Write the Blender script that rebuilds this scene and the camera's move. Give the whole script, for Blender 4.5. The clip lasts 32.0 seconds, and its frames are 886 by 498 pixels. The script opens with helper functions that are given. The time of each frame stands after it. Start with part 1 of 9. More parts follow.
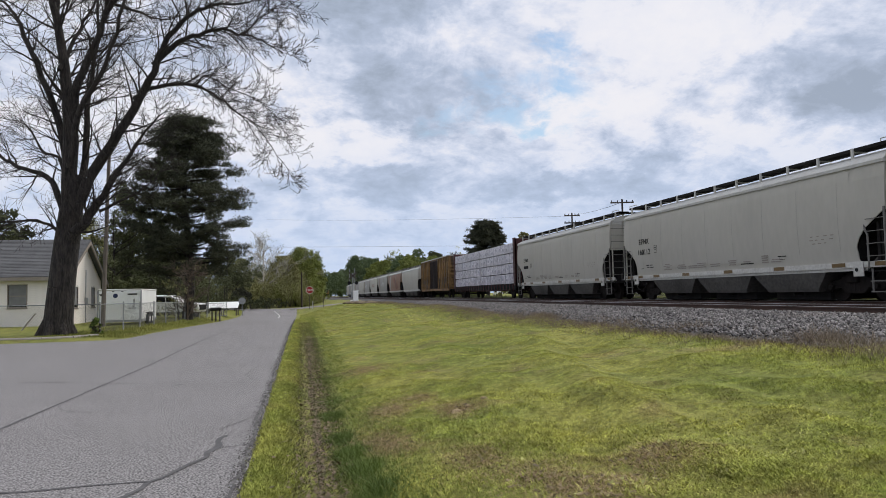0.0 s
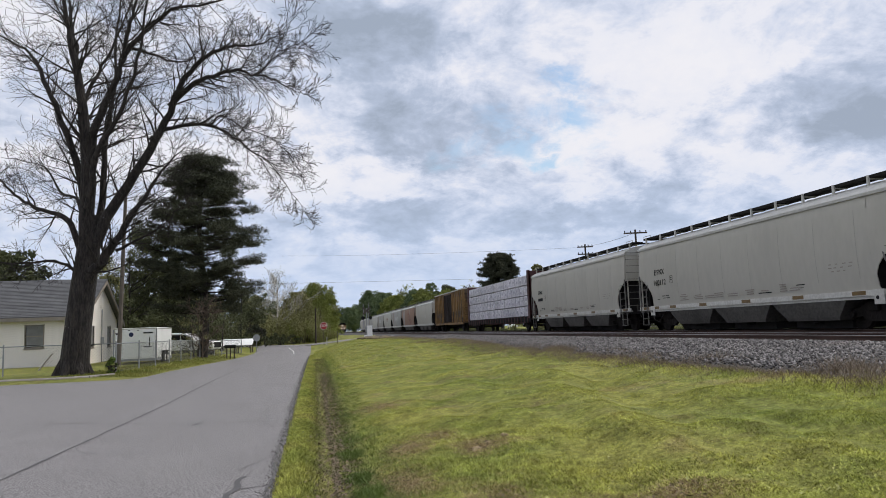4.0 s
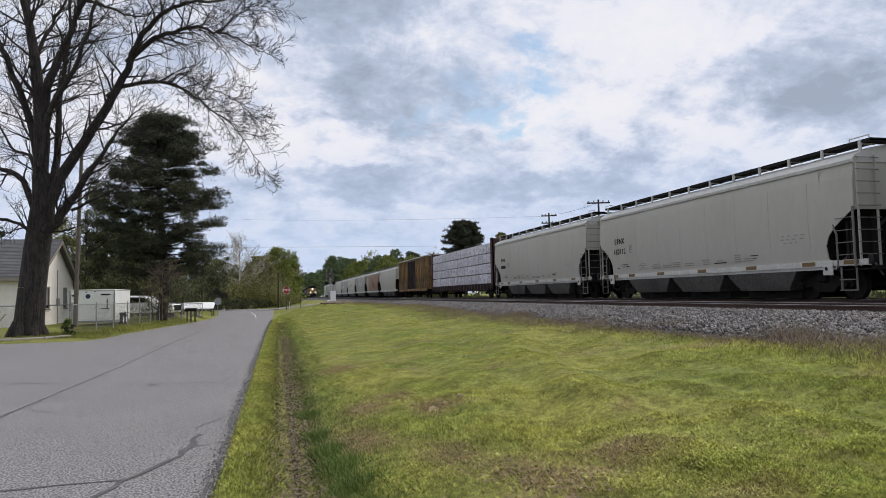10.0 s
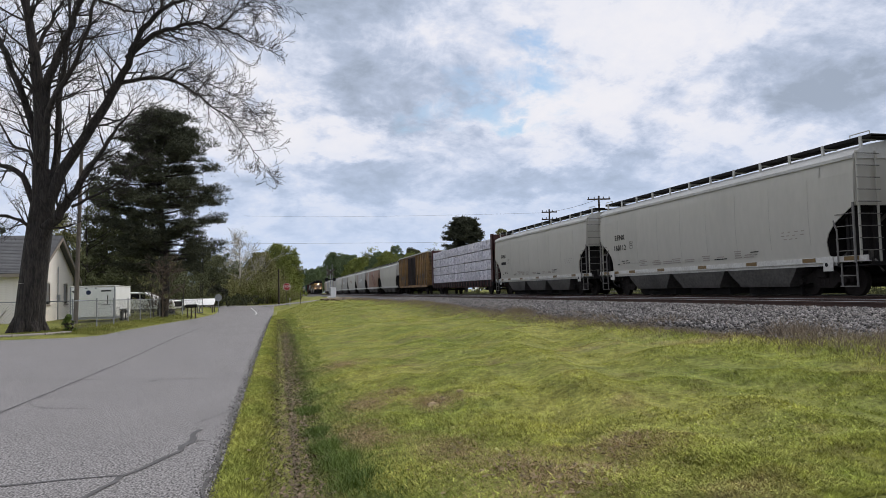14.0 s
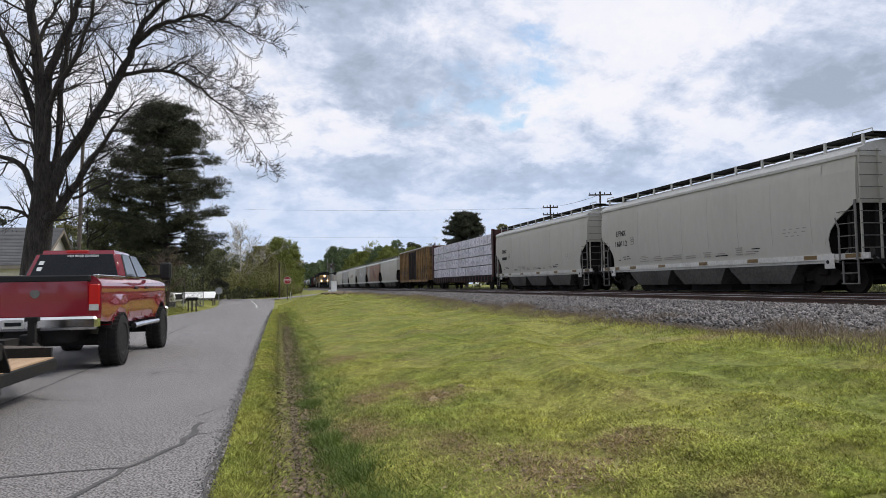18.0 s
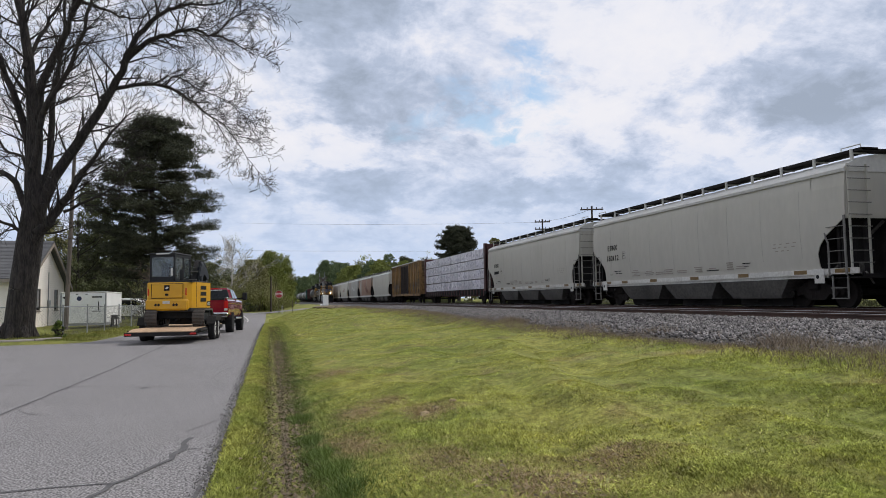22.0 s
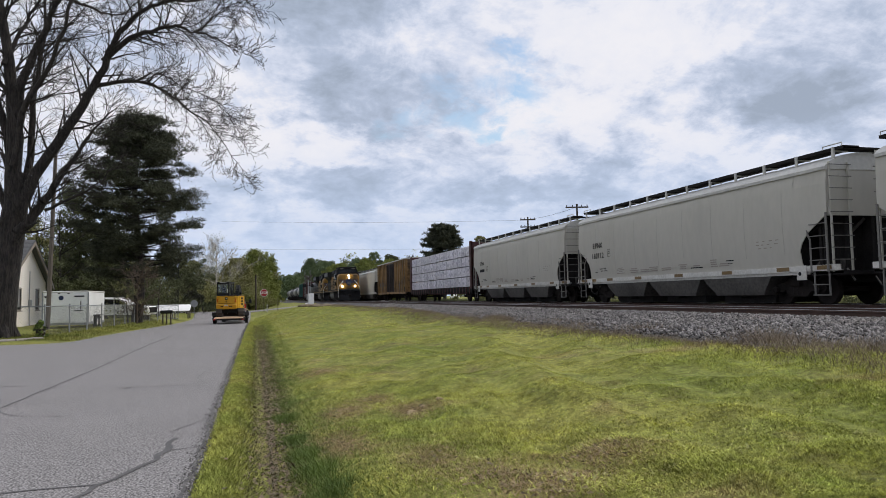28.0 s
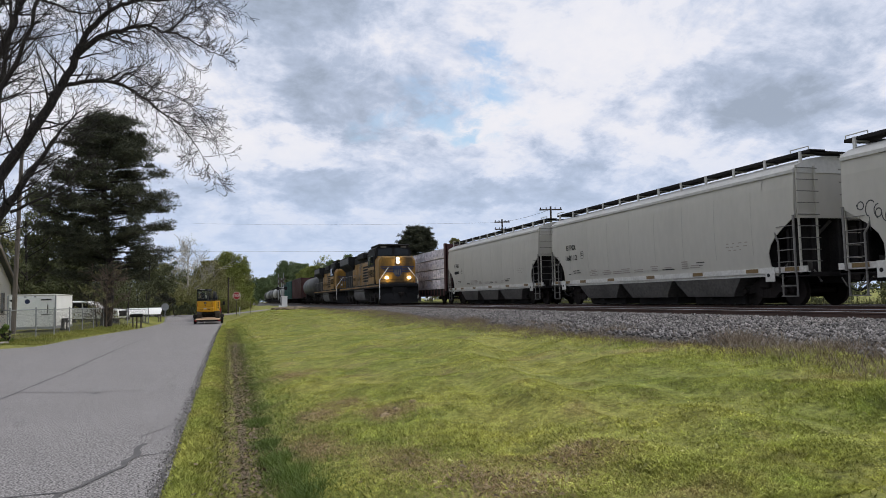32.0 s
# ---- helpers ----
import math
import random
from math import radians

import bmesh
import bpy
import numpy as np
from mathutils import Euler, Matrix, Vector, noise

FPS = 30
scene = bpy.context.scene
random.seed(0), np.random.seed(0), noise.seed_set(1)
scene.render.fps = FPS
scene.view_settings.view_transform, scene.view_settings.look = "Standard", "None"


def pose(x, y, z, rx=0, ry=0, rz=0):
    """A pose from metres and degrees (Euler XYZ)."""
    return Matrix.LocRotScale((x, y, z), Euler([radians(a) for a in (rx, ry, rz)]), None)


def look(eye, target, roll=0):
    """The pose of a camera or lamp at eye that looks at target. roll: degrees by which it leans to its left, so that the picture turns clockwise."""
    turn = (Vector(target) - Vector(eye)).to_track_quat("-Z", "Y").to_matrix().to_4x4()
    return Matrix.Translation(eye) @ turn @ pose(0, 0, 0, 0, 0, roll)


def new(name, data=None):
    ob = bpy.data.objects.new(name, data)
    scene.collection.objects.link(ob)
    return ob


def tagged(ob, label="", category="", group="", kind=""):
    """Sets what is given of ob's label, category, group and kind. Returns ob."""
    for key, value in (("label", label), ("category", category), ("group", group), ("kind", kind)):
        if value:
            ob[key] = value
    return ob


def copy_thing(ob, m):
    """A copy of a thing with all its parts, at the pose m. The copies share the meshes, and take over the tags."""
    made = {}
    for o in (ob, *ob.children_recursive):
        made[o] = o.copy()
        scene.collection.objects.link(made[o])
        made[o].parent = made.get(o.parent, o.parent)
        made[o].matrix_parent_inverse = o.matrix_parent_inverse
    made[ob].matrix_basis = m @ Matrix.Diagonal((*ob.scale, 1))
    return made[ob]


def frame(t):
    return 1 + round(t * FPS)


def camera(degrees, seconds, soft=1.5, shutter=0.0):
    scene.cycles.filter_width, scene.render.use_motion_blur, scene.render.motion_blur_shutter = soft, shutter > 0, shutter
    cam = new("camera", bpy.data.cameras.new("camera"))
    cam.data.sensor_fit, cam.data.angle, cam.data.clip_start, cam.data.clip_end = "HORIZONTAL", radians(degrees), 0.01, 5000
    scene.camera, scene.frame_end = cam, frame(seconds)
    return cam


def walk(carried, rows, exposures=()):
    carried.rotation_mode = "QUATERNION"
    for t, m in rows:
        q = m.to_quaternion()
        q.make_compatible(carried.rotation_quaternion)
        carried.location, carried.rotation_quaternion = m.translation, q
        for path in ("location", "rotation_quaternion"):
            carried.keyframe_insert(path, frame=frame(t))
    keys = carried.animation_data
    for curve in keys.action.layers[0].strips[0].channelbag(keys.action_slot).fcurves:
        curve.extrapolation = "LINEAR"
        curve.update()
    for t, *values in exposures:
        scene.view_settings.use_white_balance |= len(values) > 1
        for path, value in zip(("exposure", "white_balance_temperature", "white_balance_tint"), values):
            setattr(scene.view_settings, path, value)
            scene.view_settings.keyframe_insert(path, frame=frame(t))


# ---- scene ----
cam = camera(64.0, 32.0, soft=0.65, shutter=0.3)
PATH = [
    (0, 0.002, 0.031, 1.381, 93.59, 1.26, -11.32), (0.5, -0.001, 0.031, 1.379, 93.69, 1.11, -11.33), (1, 0.005, 0.032, 1.38, 93.87, 0.95, -11.33),
    (1.5, 0.004, 0.038, 1.379, 94.02, 0.86, -11.46), (2, 0.011, 0.039, 1.378, 94.07, 0.99, -11.72), (2.5, 0.022, 0.041, 1.384, 94.24, 1.24, -12.11),
    (3, 0.02, 0.033, 1.389, 95.1, 1.78, -11.62), (3.5, 0.001, 0.053, 1.401, 96.43, 2.25, -10.02), (5.5, -0.161, 0.069, 1.39, 95.27, 1.26, -12.79),
    (6, -0.081, 0.02, 1.356, 94.87, 1.21, -14.09), (6.5, -0.038, -0.013, 1.352, 94.56, 1.26, -14.94), (7, -0.02, -0.026, 1.353, 94.49, 1.49, -15.03),
    (7.5, -0.013, -0.023, 1.353, 94.49, 1.56, -14.57), (8, -0.005, -0.02, 1.349, 94.37, 1.55, -14.07), (8.5, -0.004, -0.009, 1.35, 94.04, 1.49, -13.75),
    (9, 0, 0, 1.35, 93.7, 1.5, -13.5), (9.5, 0.004, -0.007, 1.349, 93.55, 1.45, -13.28), (10, 0.012, -0.003, 1.353, 93.57, 1.38, -13.11),
    (10.5, 0.007, -0.006, 1.345, 93.69, 1.3, -13.02), (11, 0.014, -0.012, 1.347, 93.69, 1.29, -12.92), (11.5, 0.018, 0, 1.353, 93.62, 1.25, -12.86),
    (12, 0.016, 0, 1.35, 93.59, 1.21, -12.87), (12.5, 0.018, 0.002, 1.35, 93.49, 1.22, -12.86), (13, 0.016, -0.002, 1.348, 93.34, 1.32, -12.88),
    (13.5, 0.017, -0.012, 1.354, 93.22, 1.4, -12.93), (14, 0.019, -0.003, 1.346, 93.28, 1.38, -13.08), (14.5, 0.019, -0.011, 1.353, 93.34, 1.33, -13.26),
    (16.5, 0.008, -0.007, 1.35, 93.2, 0.96, -12.64), (17, 0.005, 0.002, 1.348, 93.12, 1.01, -12.55), (17.5, 0.009, -0, 1.348, 92.99, 1.04, -12.77),
    (18, 0.004, 0.006, 1.347, 92.85, 1, -13.05), (18.5, 0.001, 0.006, 1.343, 92.75, 0.86, -13.2), (19, -0.003, 0.004, 1.341, 92.78, 0.79, -13.21),
    (19.5, 0.002, -0.017, 1.346, 92.97, 0.79, -13.13), (20, 0.006, -0.008, 1.35, 93.18, 0.8, -13.13), (20.5, -0.002, -0.001, 1.353, 93.29, 0.84, -13.2),
    (21, 0.007, -0.006, 1.348, 93.48, 0.95, -13.26), (21.5, 0.006, -0.002, 1.351, 93.72, 0.95, -13.45), (22, 0.005, -0.006, 1.348, 93.98, 0.92, -13.68),
    (22.5, 0.004, -0.01, 1.35, 94.15, 0.83, -13.85), (23, 0.001, -0.007, 1.353, 94.21, 0.71, -13.92), (23.5, -0.002, -0.012, 1.348, 94.21, 0.69, -13.92),
    (24, -0.004, -0.002, 1.346, 94.2, 0.72, -13.94), (24.5, -0.004, -0.003, 1.347, 94.19, 0.75, -13.98), (25, -0.008, 0.002, 1.349, 94.19, 0.75, -14.13),
    (25.5, -0.002, 0.007, 1.347, 94.23, 0.82, -14.31), (27.5, -0, 0.002, 1.351, 93.75, 1.05, -14.94), (28, 0, 0.005, 1.352, 93.79, 1.13, -14.83),
    (28.5, 0.003, 0.005, 1.354, 93.89, 1.22, -14.95), (29, -0.001, 0.007, 1.351, 93.93, 1.25, -15.15), (29.5, -0.001, -0, 1.361, 93.79, 1.25, -15.21),
    (30, -0.002, -0.009, 1.353, 93.7, 1.2, -15.28), (30.5, 0.005, -0.009, 1.355, 93.63, 1.11, -15.52), (31, 0.007, 0.013, 1.349, 93.71, 1.03, -15.96),
    (31.5, 0.013, 0.012, 1.35, 93.86, 1.05, -16.41), (32, 0.017, 0.012, 1.352, 93.93, 1.31, -16.87),
]
walk(cam, [(t, pose(*v)) for t, *v in PATH], exposures=[(0.0, 0.0), (16.5, 0.0), (18.0, 0.10), (19.5, 0.12), (21.0, 0.04), (23.0, 0.0), (32.0, 0.0)])

# world: a bright broken overcast, blue low down and in a few gaps
SUN_EL, SUN_AZ = radians(50), radians(82)   # azimuth clockwise from +y
world = bpy.data.worlds.new("overcast")
scene.world = world
world.use_nodes = True


def link(nt, a, ao, b, bi):
    nt.links.new(a.outputs[ao], b.inputs[bi])


def build_world():
    nt = world.node_tree
    nt.nodes.clear()
    N = nt.nodes.new
    out, bg = N("ShaderNodeOutputWorld"), N("ShaderNodeBackground")
    sky = N("ShaderNodeTexSky")
    sky.sky_type, sky.sun_disc = "NISHITA", False
    sky.sun_elevation, sky.sun_rotation = SUN_EL, SUN_AZ
    sky.air_density, sky.dust_density = 1.2, 1.5
    co = N("ShaderNodeTexCoord")
    sep = N("ShaderNodeSeparateXYZ")
    link(nt, co, "Generated", sep, 0)
    # flatten the direction on to a cloud layer
    zc = N("ShaderNodeMath"); zc.operation = "MAXIMUM"; zc.inputs[1].default_value = 0.0
    link(nt, sep, "Z", zc, 0)
    za = N("ShaderNodeMath"); za.operation = "ADD"; za.inputs[1].default_value = 0.42
    link(nt, zc, 0, za, 0)
    vx = N("ShaderNodeMath"); vx.operation = "DIVIDE"
    vy = N("ShaderNodeMath"); vy.operation = "DIVIDE"
    link(nt, sep, "X", vx, 0); link(nt, za, 0, vx, 1)
    link(nt, sep, "Y", vy, 0); link(nt, za, 0, vy, 1)
    cmb = N("ShaderNodeCombineXYZ")
    link(nt, vx, 0, cmb, 0); link(nt, vy, 0, cmb, 1)

    def fbm(scale, detail, rough, off, dist=0.0):
        m = N("ShaderNodeMapping")
        m.inputs["Location"].default_value = off
        link(nt, cmb, 0, m, 0)
        n = N("ShaderNodeTexNoise")
        n.inputs["Scale"].default_value, n.inputs["Detail"].default_value = scale, detail
        n.inputs["Roughness"].default_value, n.inputs["Distortion"].default_value = rough, dist
        link(nt, m, 0, n, 0)
        return n

    def ramp(src, stops, so=0):
        r = N("ShaderNodeValToRGB")
        while len(r.color_ramp.elements) < len(stops):
            r.color_ramp.elements.new(0.5)
        for e, (p, c) in zip(r.color_ramp.elements, stops):
            e.position, e.color = p, (*c, 1)
        link(nt, src, so, r, 0)
        return r

    def mix(a, b, f, fo=0):
        m = N("ShaderNodeMix"); m.data_type = "RGBA"
        nt.links.new(f.outputs[fo], m.inputs[0])
        nt.links.new(a, m.inputs[6]); nt.links.new(b, m.inputs[7])
        return m.outputs[2]

    def value(op, a, b):
        m = N("ShaderNodeMath"); m.operation = op
        for i, v in enumerate((a, b)):
            if isinstance(v, (int, float)):
                m.inputs[i].default_value = v
            else:
                nt.links.new(v, m.inputs[i])
        return m.outputs[0]

    # bearing and height of the direction, stirred so that no cloud has a smooth rim
    az = value("ARCTAN2", sep.outputs["X"], sep.outputs["Y"])
    el = N("ShaderNodeMath"); el.operation = "ARCSINE"
    link(nt, sep, "Z", el, 0)
    stir = fbm(5.0, 6, 0.62, (0.3, 4.1, 0.0))
    parts3 = N("ShaderNodeSeparateXYZ")
    link(nt, stir, "Color", parts3, 0)
    az = value("ADD", az, value("MULTIPLY", value("SUBTRACT", parts3.outputs[0], 0.5), 0.26))
    elev = value("ADD", el.outputs[0], value("MULTIPLY", value("SUBTRACT", parts3.outputs[1], 0.5), 0.15))

    def bank(a, e, ra, re):
        """1 in the heart of a cloud bank, falling to 0 at its rim."""
        p = value("POWER", value("DIVIDE", value("SUBTRACT", az, a), ra), 2.0)
        q = value("POWER", value("DIVIDE", value("SUBTRACT", elev, e), re), 2.0)
        r = N("ShaderNodeMapRange"); r.interpolation_type = "SMOOTHSTEP"
        for i, v in enumerate((0.0, 1.6, 1.0, 0.0)):
            r.inputs[i + 1].default_value = v
        nt.links.new(value("ADD", p, q), r.inputs[0])
        return r.outputs[0]

    big = fbm(2.1, 7, 0.58, (3.4, 1.9, 0.0), 0.3)
    fine = fbm(5.6, 7, 0.62, (7.7, 2.2, 0.0), 0.35)
    tiny = fbm(21.0, 5, 0.6, (1.7, 9.2, 0.0), 0.3)
    depth = value("ADD", value("MULTIPLY", value("SUBTRACT", big.outputs[0], 0.5), 0.85), value("MULTIPLY", value("SUBTRACT", fine.outputs[0], 0.5), 1.35))
    depth = value("ADD", depth, value("MULTIPLY", value("SUBTRACT", tiny.outputs[0], 0.5), 0.55))
    depth = value("ADD", depth, 0.47)
    for a, e, ra, re, k in CLOUDS:
        depth = value("ADD", depth, value("MULTIPLY", bank(a, e, ra, re), k))
    hold = N("ShaderNodeMath"); hold.operation = "ADD"; hold.inputs[1].default_value = 0.0
    nt.links.new(depth, hold.inputs[0])
    # white tops, grey-blue bellies
    tone = ramp(hold, [(0.16, (0.93, 0.925, 0.98)), (0.38, (0.88, 0.89, 0.97)), (0.55, (0.70, 0.755, 0.90)), (0.74, (0.50, 0.575, 0.73)), (0.98, (0.38, 0.445, 0.56))])
    rift = value("MULTIPLY", bank(*RIFTS[0]), 1.0)
    for r in RIFTS[1:]:
        rift = value("MAXIMUM", rift, bank(*r))
    cut = ramp(fbm(9.0, 6, 0.6, (1.2, 5.4, 0.0), 0.5), [(0.40, (0, 0, 0)), (0.60, (1, 1, 1))])
    gap = N("ShaderNodeMath"); gap.operation = "MULTIPLY"
    nt.links.new(rift, gap.inputs[0]); link(nt, cut, 0, gap, 1)
    blue = N("ShaderNodeMix"); blue.data_type, blue.blend_type = "RGBA", "MULTIPLY"
    blue.inputs[0].default_value = 1
    link(nt, sky, 0, blue, 6); blue.inputs[7].default_value = (SKY_GAIN, SKY_GAIN, SKY_GAIN, 1)
    c1 = mix(tone.outputs[0], blue.outputs[2], gap)
    # towards the horizon the layer thins to a pale even blue
    low = N("ShaderNodeMapRange")
    low.inputs[1].default_value, low.inputs[2].default_value = 0.02, 0.22
    low.inputs[3].default_value, low.inputs[4].default_value = 0.85, 0.0
    link(nt, sep, "Z", low, 0)
    haze = N("ShaderNodeRGB"); haze.outputs[0].default_value = (0.56, 0.69, 0.93, 1)
    c2 = mix(c1, haze.outputs[0], low)
    nt.links.new(c2, bg.inputs[0])
    bg.inputs[1].default_value = WORLD_STRENGTH
    link(nt, bg, 0, out, 0)


SKY_GAIN, WORLD_STRENGTH = 0.16, 0.93
# cloud banks: bearing, height and half-widths in radians, and how much they deepen (+) or brighten (-) the layer
CLOUDS = [
    (0.167, 0.275, 0.14, 0.070, 0.34), (0.09, 0.40, 0.15, 0.050, 0.28), (0.27, 0.40, 0.08, 0.040, 0.18), (0.70, 0.255, 0.17, 0.065, 0.34),
    (0.79, 0.205, 0.13, 0.050, 0.22), (0.512, 0.185, 0.05, 0.030, 0.24), (0.31, 0.200, 0.11, 0.020, 0.16), (0.19, 0.150, 0.26, 0.036, 0.28),
    (0.46, 0.145, 0.20, 0.030, 0.22), (0.45, 0.295, 0.07, 0.030, 0.16), (0.76, 0.350, 0.08, 0.040, 0.14),
    (0.55, 0.345, 0.13, 0.050, -0.10), (0.06, 0.210, 0.12, 0.030, -0.22), (0.42, 0.250, 0.12, 0.030, -0.18), (0.60, 0.195, 0.09, 0.028, -0.12), (-0.02, 0.310, 0.11, 0.060, -0.18),
]
RIFTS = [(0.345, 0.278, 0.10, 0.026), (0.245, 0.236, 0.09, 0.020), (0.375, 0.229, 0.05, 0.016), (0.39, 0.325, 0.07, 0.018), (-1.9, 0.6, 0.5, 0.18), (2.6, 0.7, 0.6, 0.2)]
build_world()
sun = new("sun", bpy.data.lights.new("sun", "SUN"))
sun.data.energy, sun.data.angle, sun.data.color = 1.95, radians(14), (1.0, 0.95, 0.875)
sun.matrix_world = look((60 * math.sin(SUN_AZ), 60 * math.cos(SUN_AZ), 60 * math.tan(SUN_EL)), (0, 0, 0))

# ---- materials ----
MATS = {}


def mat(name, c1, c2=None, rough=0.8, metal=0.0, scale=3.0, fine=40.0, bump=0.0, bump_scale=None, spec=0.5, random=0.0,
        contrast=0.5, third=None, third_scale=0.6, third_cut=(0.55, 0.68), coat=0.0, stretch=(1, 1, 1), emit=None, per_island=False, alpha=None, transmission=0.0, bump_dist=0.02, speck=None):
    """A two-scale noise material: c1/c2 mixed at a coarse and a fine scale, a third colour in patches, fine relief."""
    if name in MATS:
        return MATS[name]
    m = bpy.data.materials.new(name)
    m.use_nodes = True
    nt = m.node_tree
    bs = nt.nodes["Principled BSDF"]
    N = nt.nodes.new
    c2 = c2 or tuple(v * 0.75 for v in c1)
    co = N("ShaderNodeTexCoord")
    mp = N("ShaderNodeMapping")
    mp.inputs["Scale"].default_value = stretch
    link(nt, co, "Object", mp, 0)
    n1, n2 = N("ShaderNodeTexNoise"), N("ShaderNodeTexNoise")
    n1.inputs["Scale"].default_value, n1.inputs["Detail"].default_value = scale, 5
    n2.inputs["Scale"].default_value, n2.inputs["Detail"].default_value = fine, 3
    link(nt, mp, 0, n1, 0); link(nt, mp, 0, n2, 0)
    ad = N("ShaderNodeMath"); ad.operation = "ADD"
    link(nt, n1, 0, ad, 0); link(nt, n2, 0, ad, 1)
    mr = N("ShaderNodeMapRange")
    mr.inputs[1].default_value, mr.inputs[2].default_value = 1 - contrast * 0.5, 1 + contrast * 0.5
    link(nt, ad, 0, mr, 0)
    mx = N("ShaderNodeMix"); mx.data_type = "RGBA"
    mx.inputs[6].default_value, mx.inputs[7].default_value = (*c1, 1), (*c2, 1)
    link(nt, mr, 0, mx, 0)
    col = mx.outputs[2]
    if third:
        n3 = N("ShaderNodeTexNoise")
        n3.inputs["Scale"].default_value, n3.inputs["Detail"].default_value = third_scale, 6
        link(nt, mp, 0, n3, 0)
        r3 = N("ShaderNodeMapRange")
        r3.inputs[1].default_value, r3.inputs[2].default_value = third_cut
        link(nt, n3, 0, r3, 0)
        m3 = N("ShaderNodeMix"); m3.data_type = "RGBA"
        m3.inputs[7].default_value = (*third, 1)
        nt.links.new(col, m3.inputs[6]); link(nt, r3, 0, m3, 0)
        col = m3.outputs[2]
    if random:
        src = N("ShaderNodeNewGeometry") if per_island else N("ShaderNodeObjectInfo")
        hs = N("ShaderNodeHueSaturation")
        r4 = N("ShaderNodeMapRange")
        r4.inputs[3].default_value, r4.inputs[4].default_value = 1 - random, 1 + random
        link(nt, src, "Random Per Island" if per_island else "Random", r4, 0)
        link(nt, r4, 0, hs, "Value")
        nt.links.new(col, hs.inputs["Color"])
        col = hs.outputs[0]
    if speck:
        n5 = N("ShaderNodeTexNoise")
        n5.inputs["Scale"].default_value, n5.inputs["Detail"].default_value = speck[0], 2
        link(nt, mp, 0, n5, 0)
        r5 = N("ShaderNodeMapRange")
        for i, v in enumerate((0.36, 0.66, 1 - speck[1], 1 + speck[1])):
            r5.inputs[i + 1].default_value = v
        link(nt, n5, 0, r5, 0)
        h5 = N("ShaderNodeHueSaturation")
        link(nt, r5, 0, h5, "Value")
        nt.links.new(col, h5.inputs["Color"])
        col = h5.outputs[0]
    nt.links.new(col, bs.inputs["Base Color"])
    rr = N("ShaderNodeMapRange")
    rr.inputs[3].default_value, rr.inputs[4].default_value = max(rough - 0.12, 0.02), min(rough + 0.1, 1)
    link(nt, n1, 0, rr, 0)
    link(nt, rr, 0, bs, "Roughness")
    bs.inputs["Metallic"].default_value = metal
    bs.inputs["Specular IOR Level"].default_value = spec
    bs.inputs["Coat Weight"].default_value = coat
    if transmission:
        bs.inputs["Transmission Weight"].default_value = transmission
    if emit:
        bs.inputs["Emission Color"].default_value = (*emit[0], 1)
        bs.inputs["Emission Strength"].default_value = emit[1]
    if bump:
        bp = N("ShaderNodeBump")
        bp.inputs["Strength"].default_value = min(bump, 1)
        bp.inputs["Distance"].default_value = bump_dist
        nb = n2
        if bump_scale:
            nb = N("ShaderNodeTexNoise")
            nb.inputs["Scale"].default_value, nb.inputs["Detail"].default_value = bump_scale, 4
            link(nt, mp, 0, nb, 0)
        link(nt, nb, 0, bp, "Height")
        link(nt, bp, 0, bs, "Normal")
    MATS[name] = m
    return m


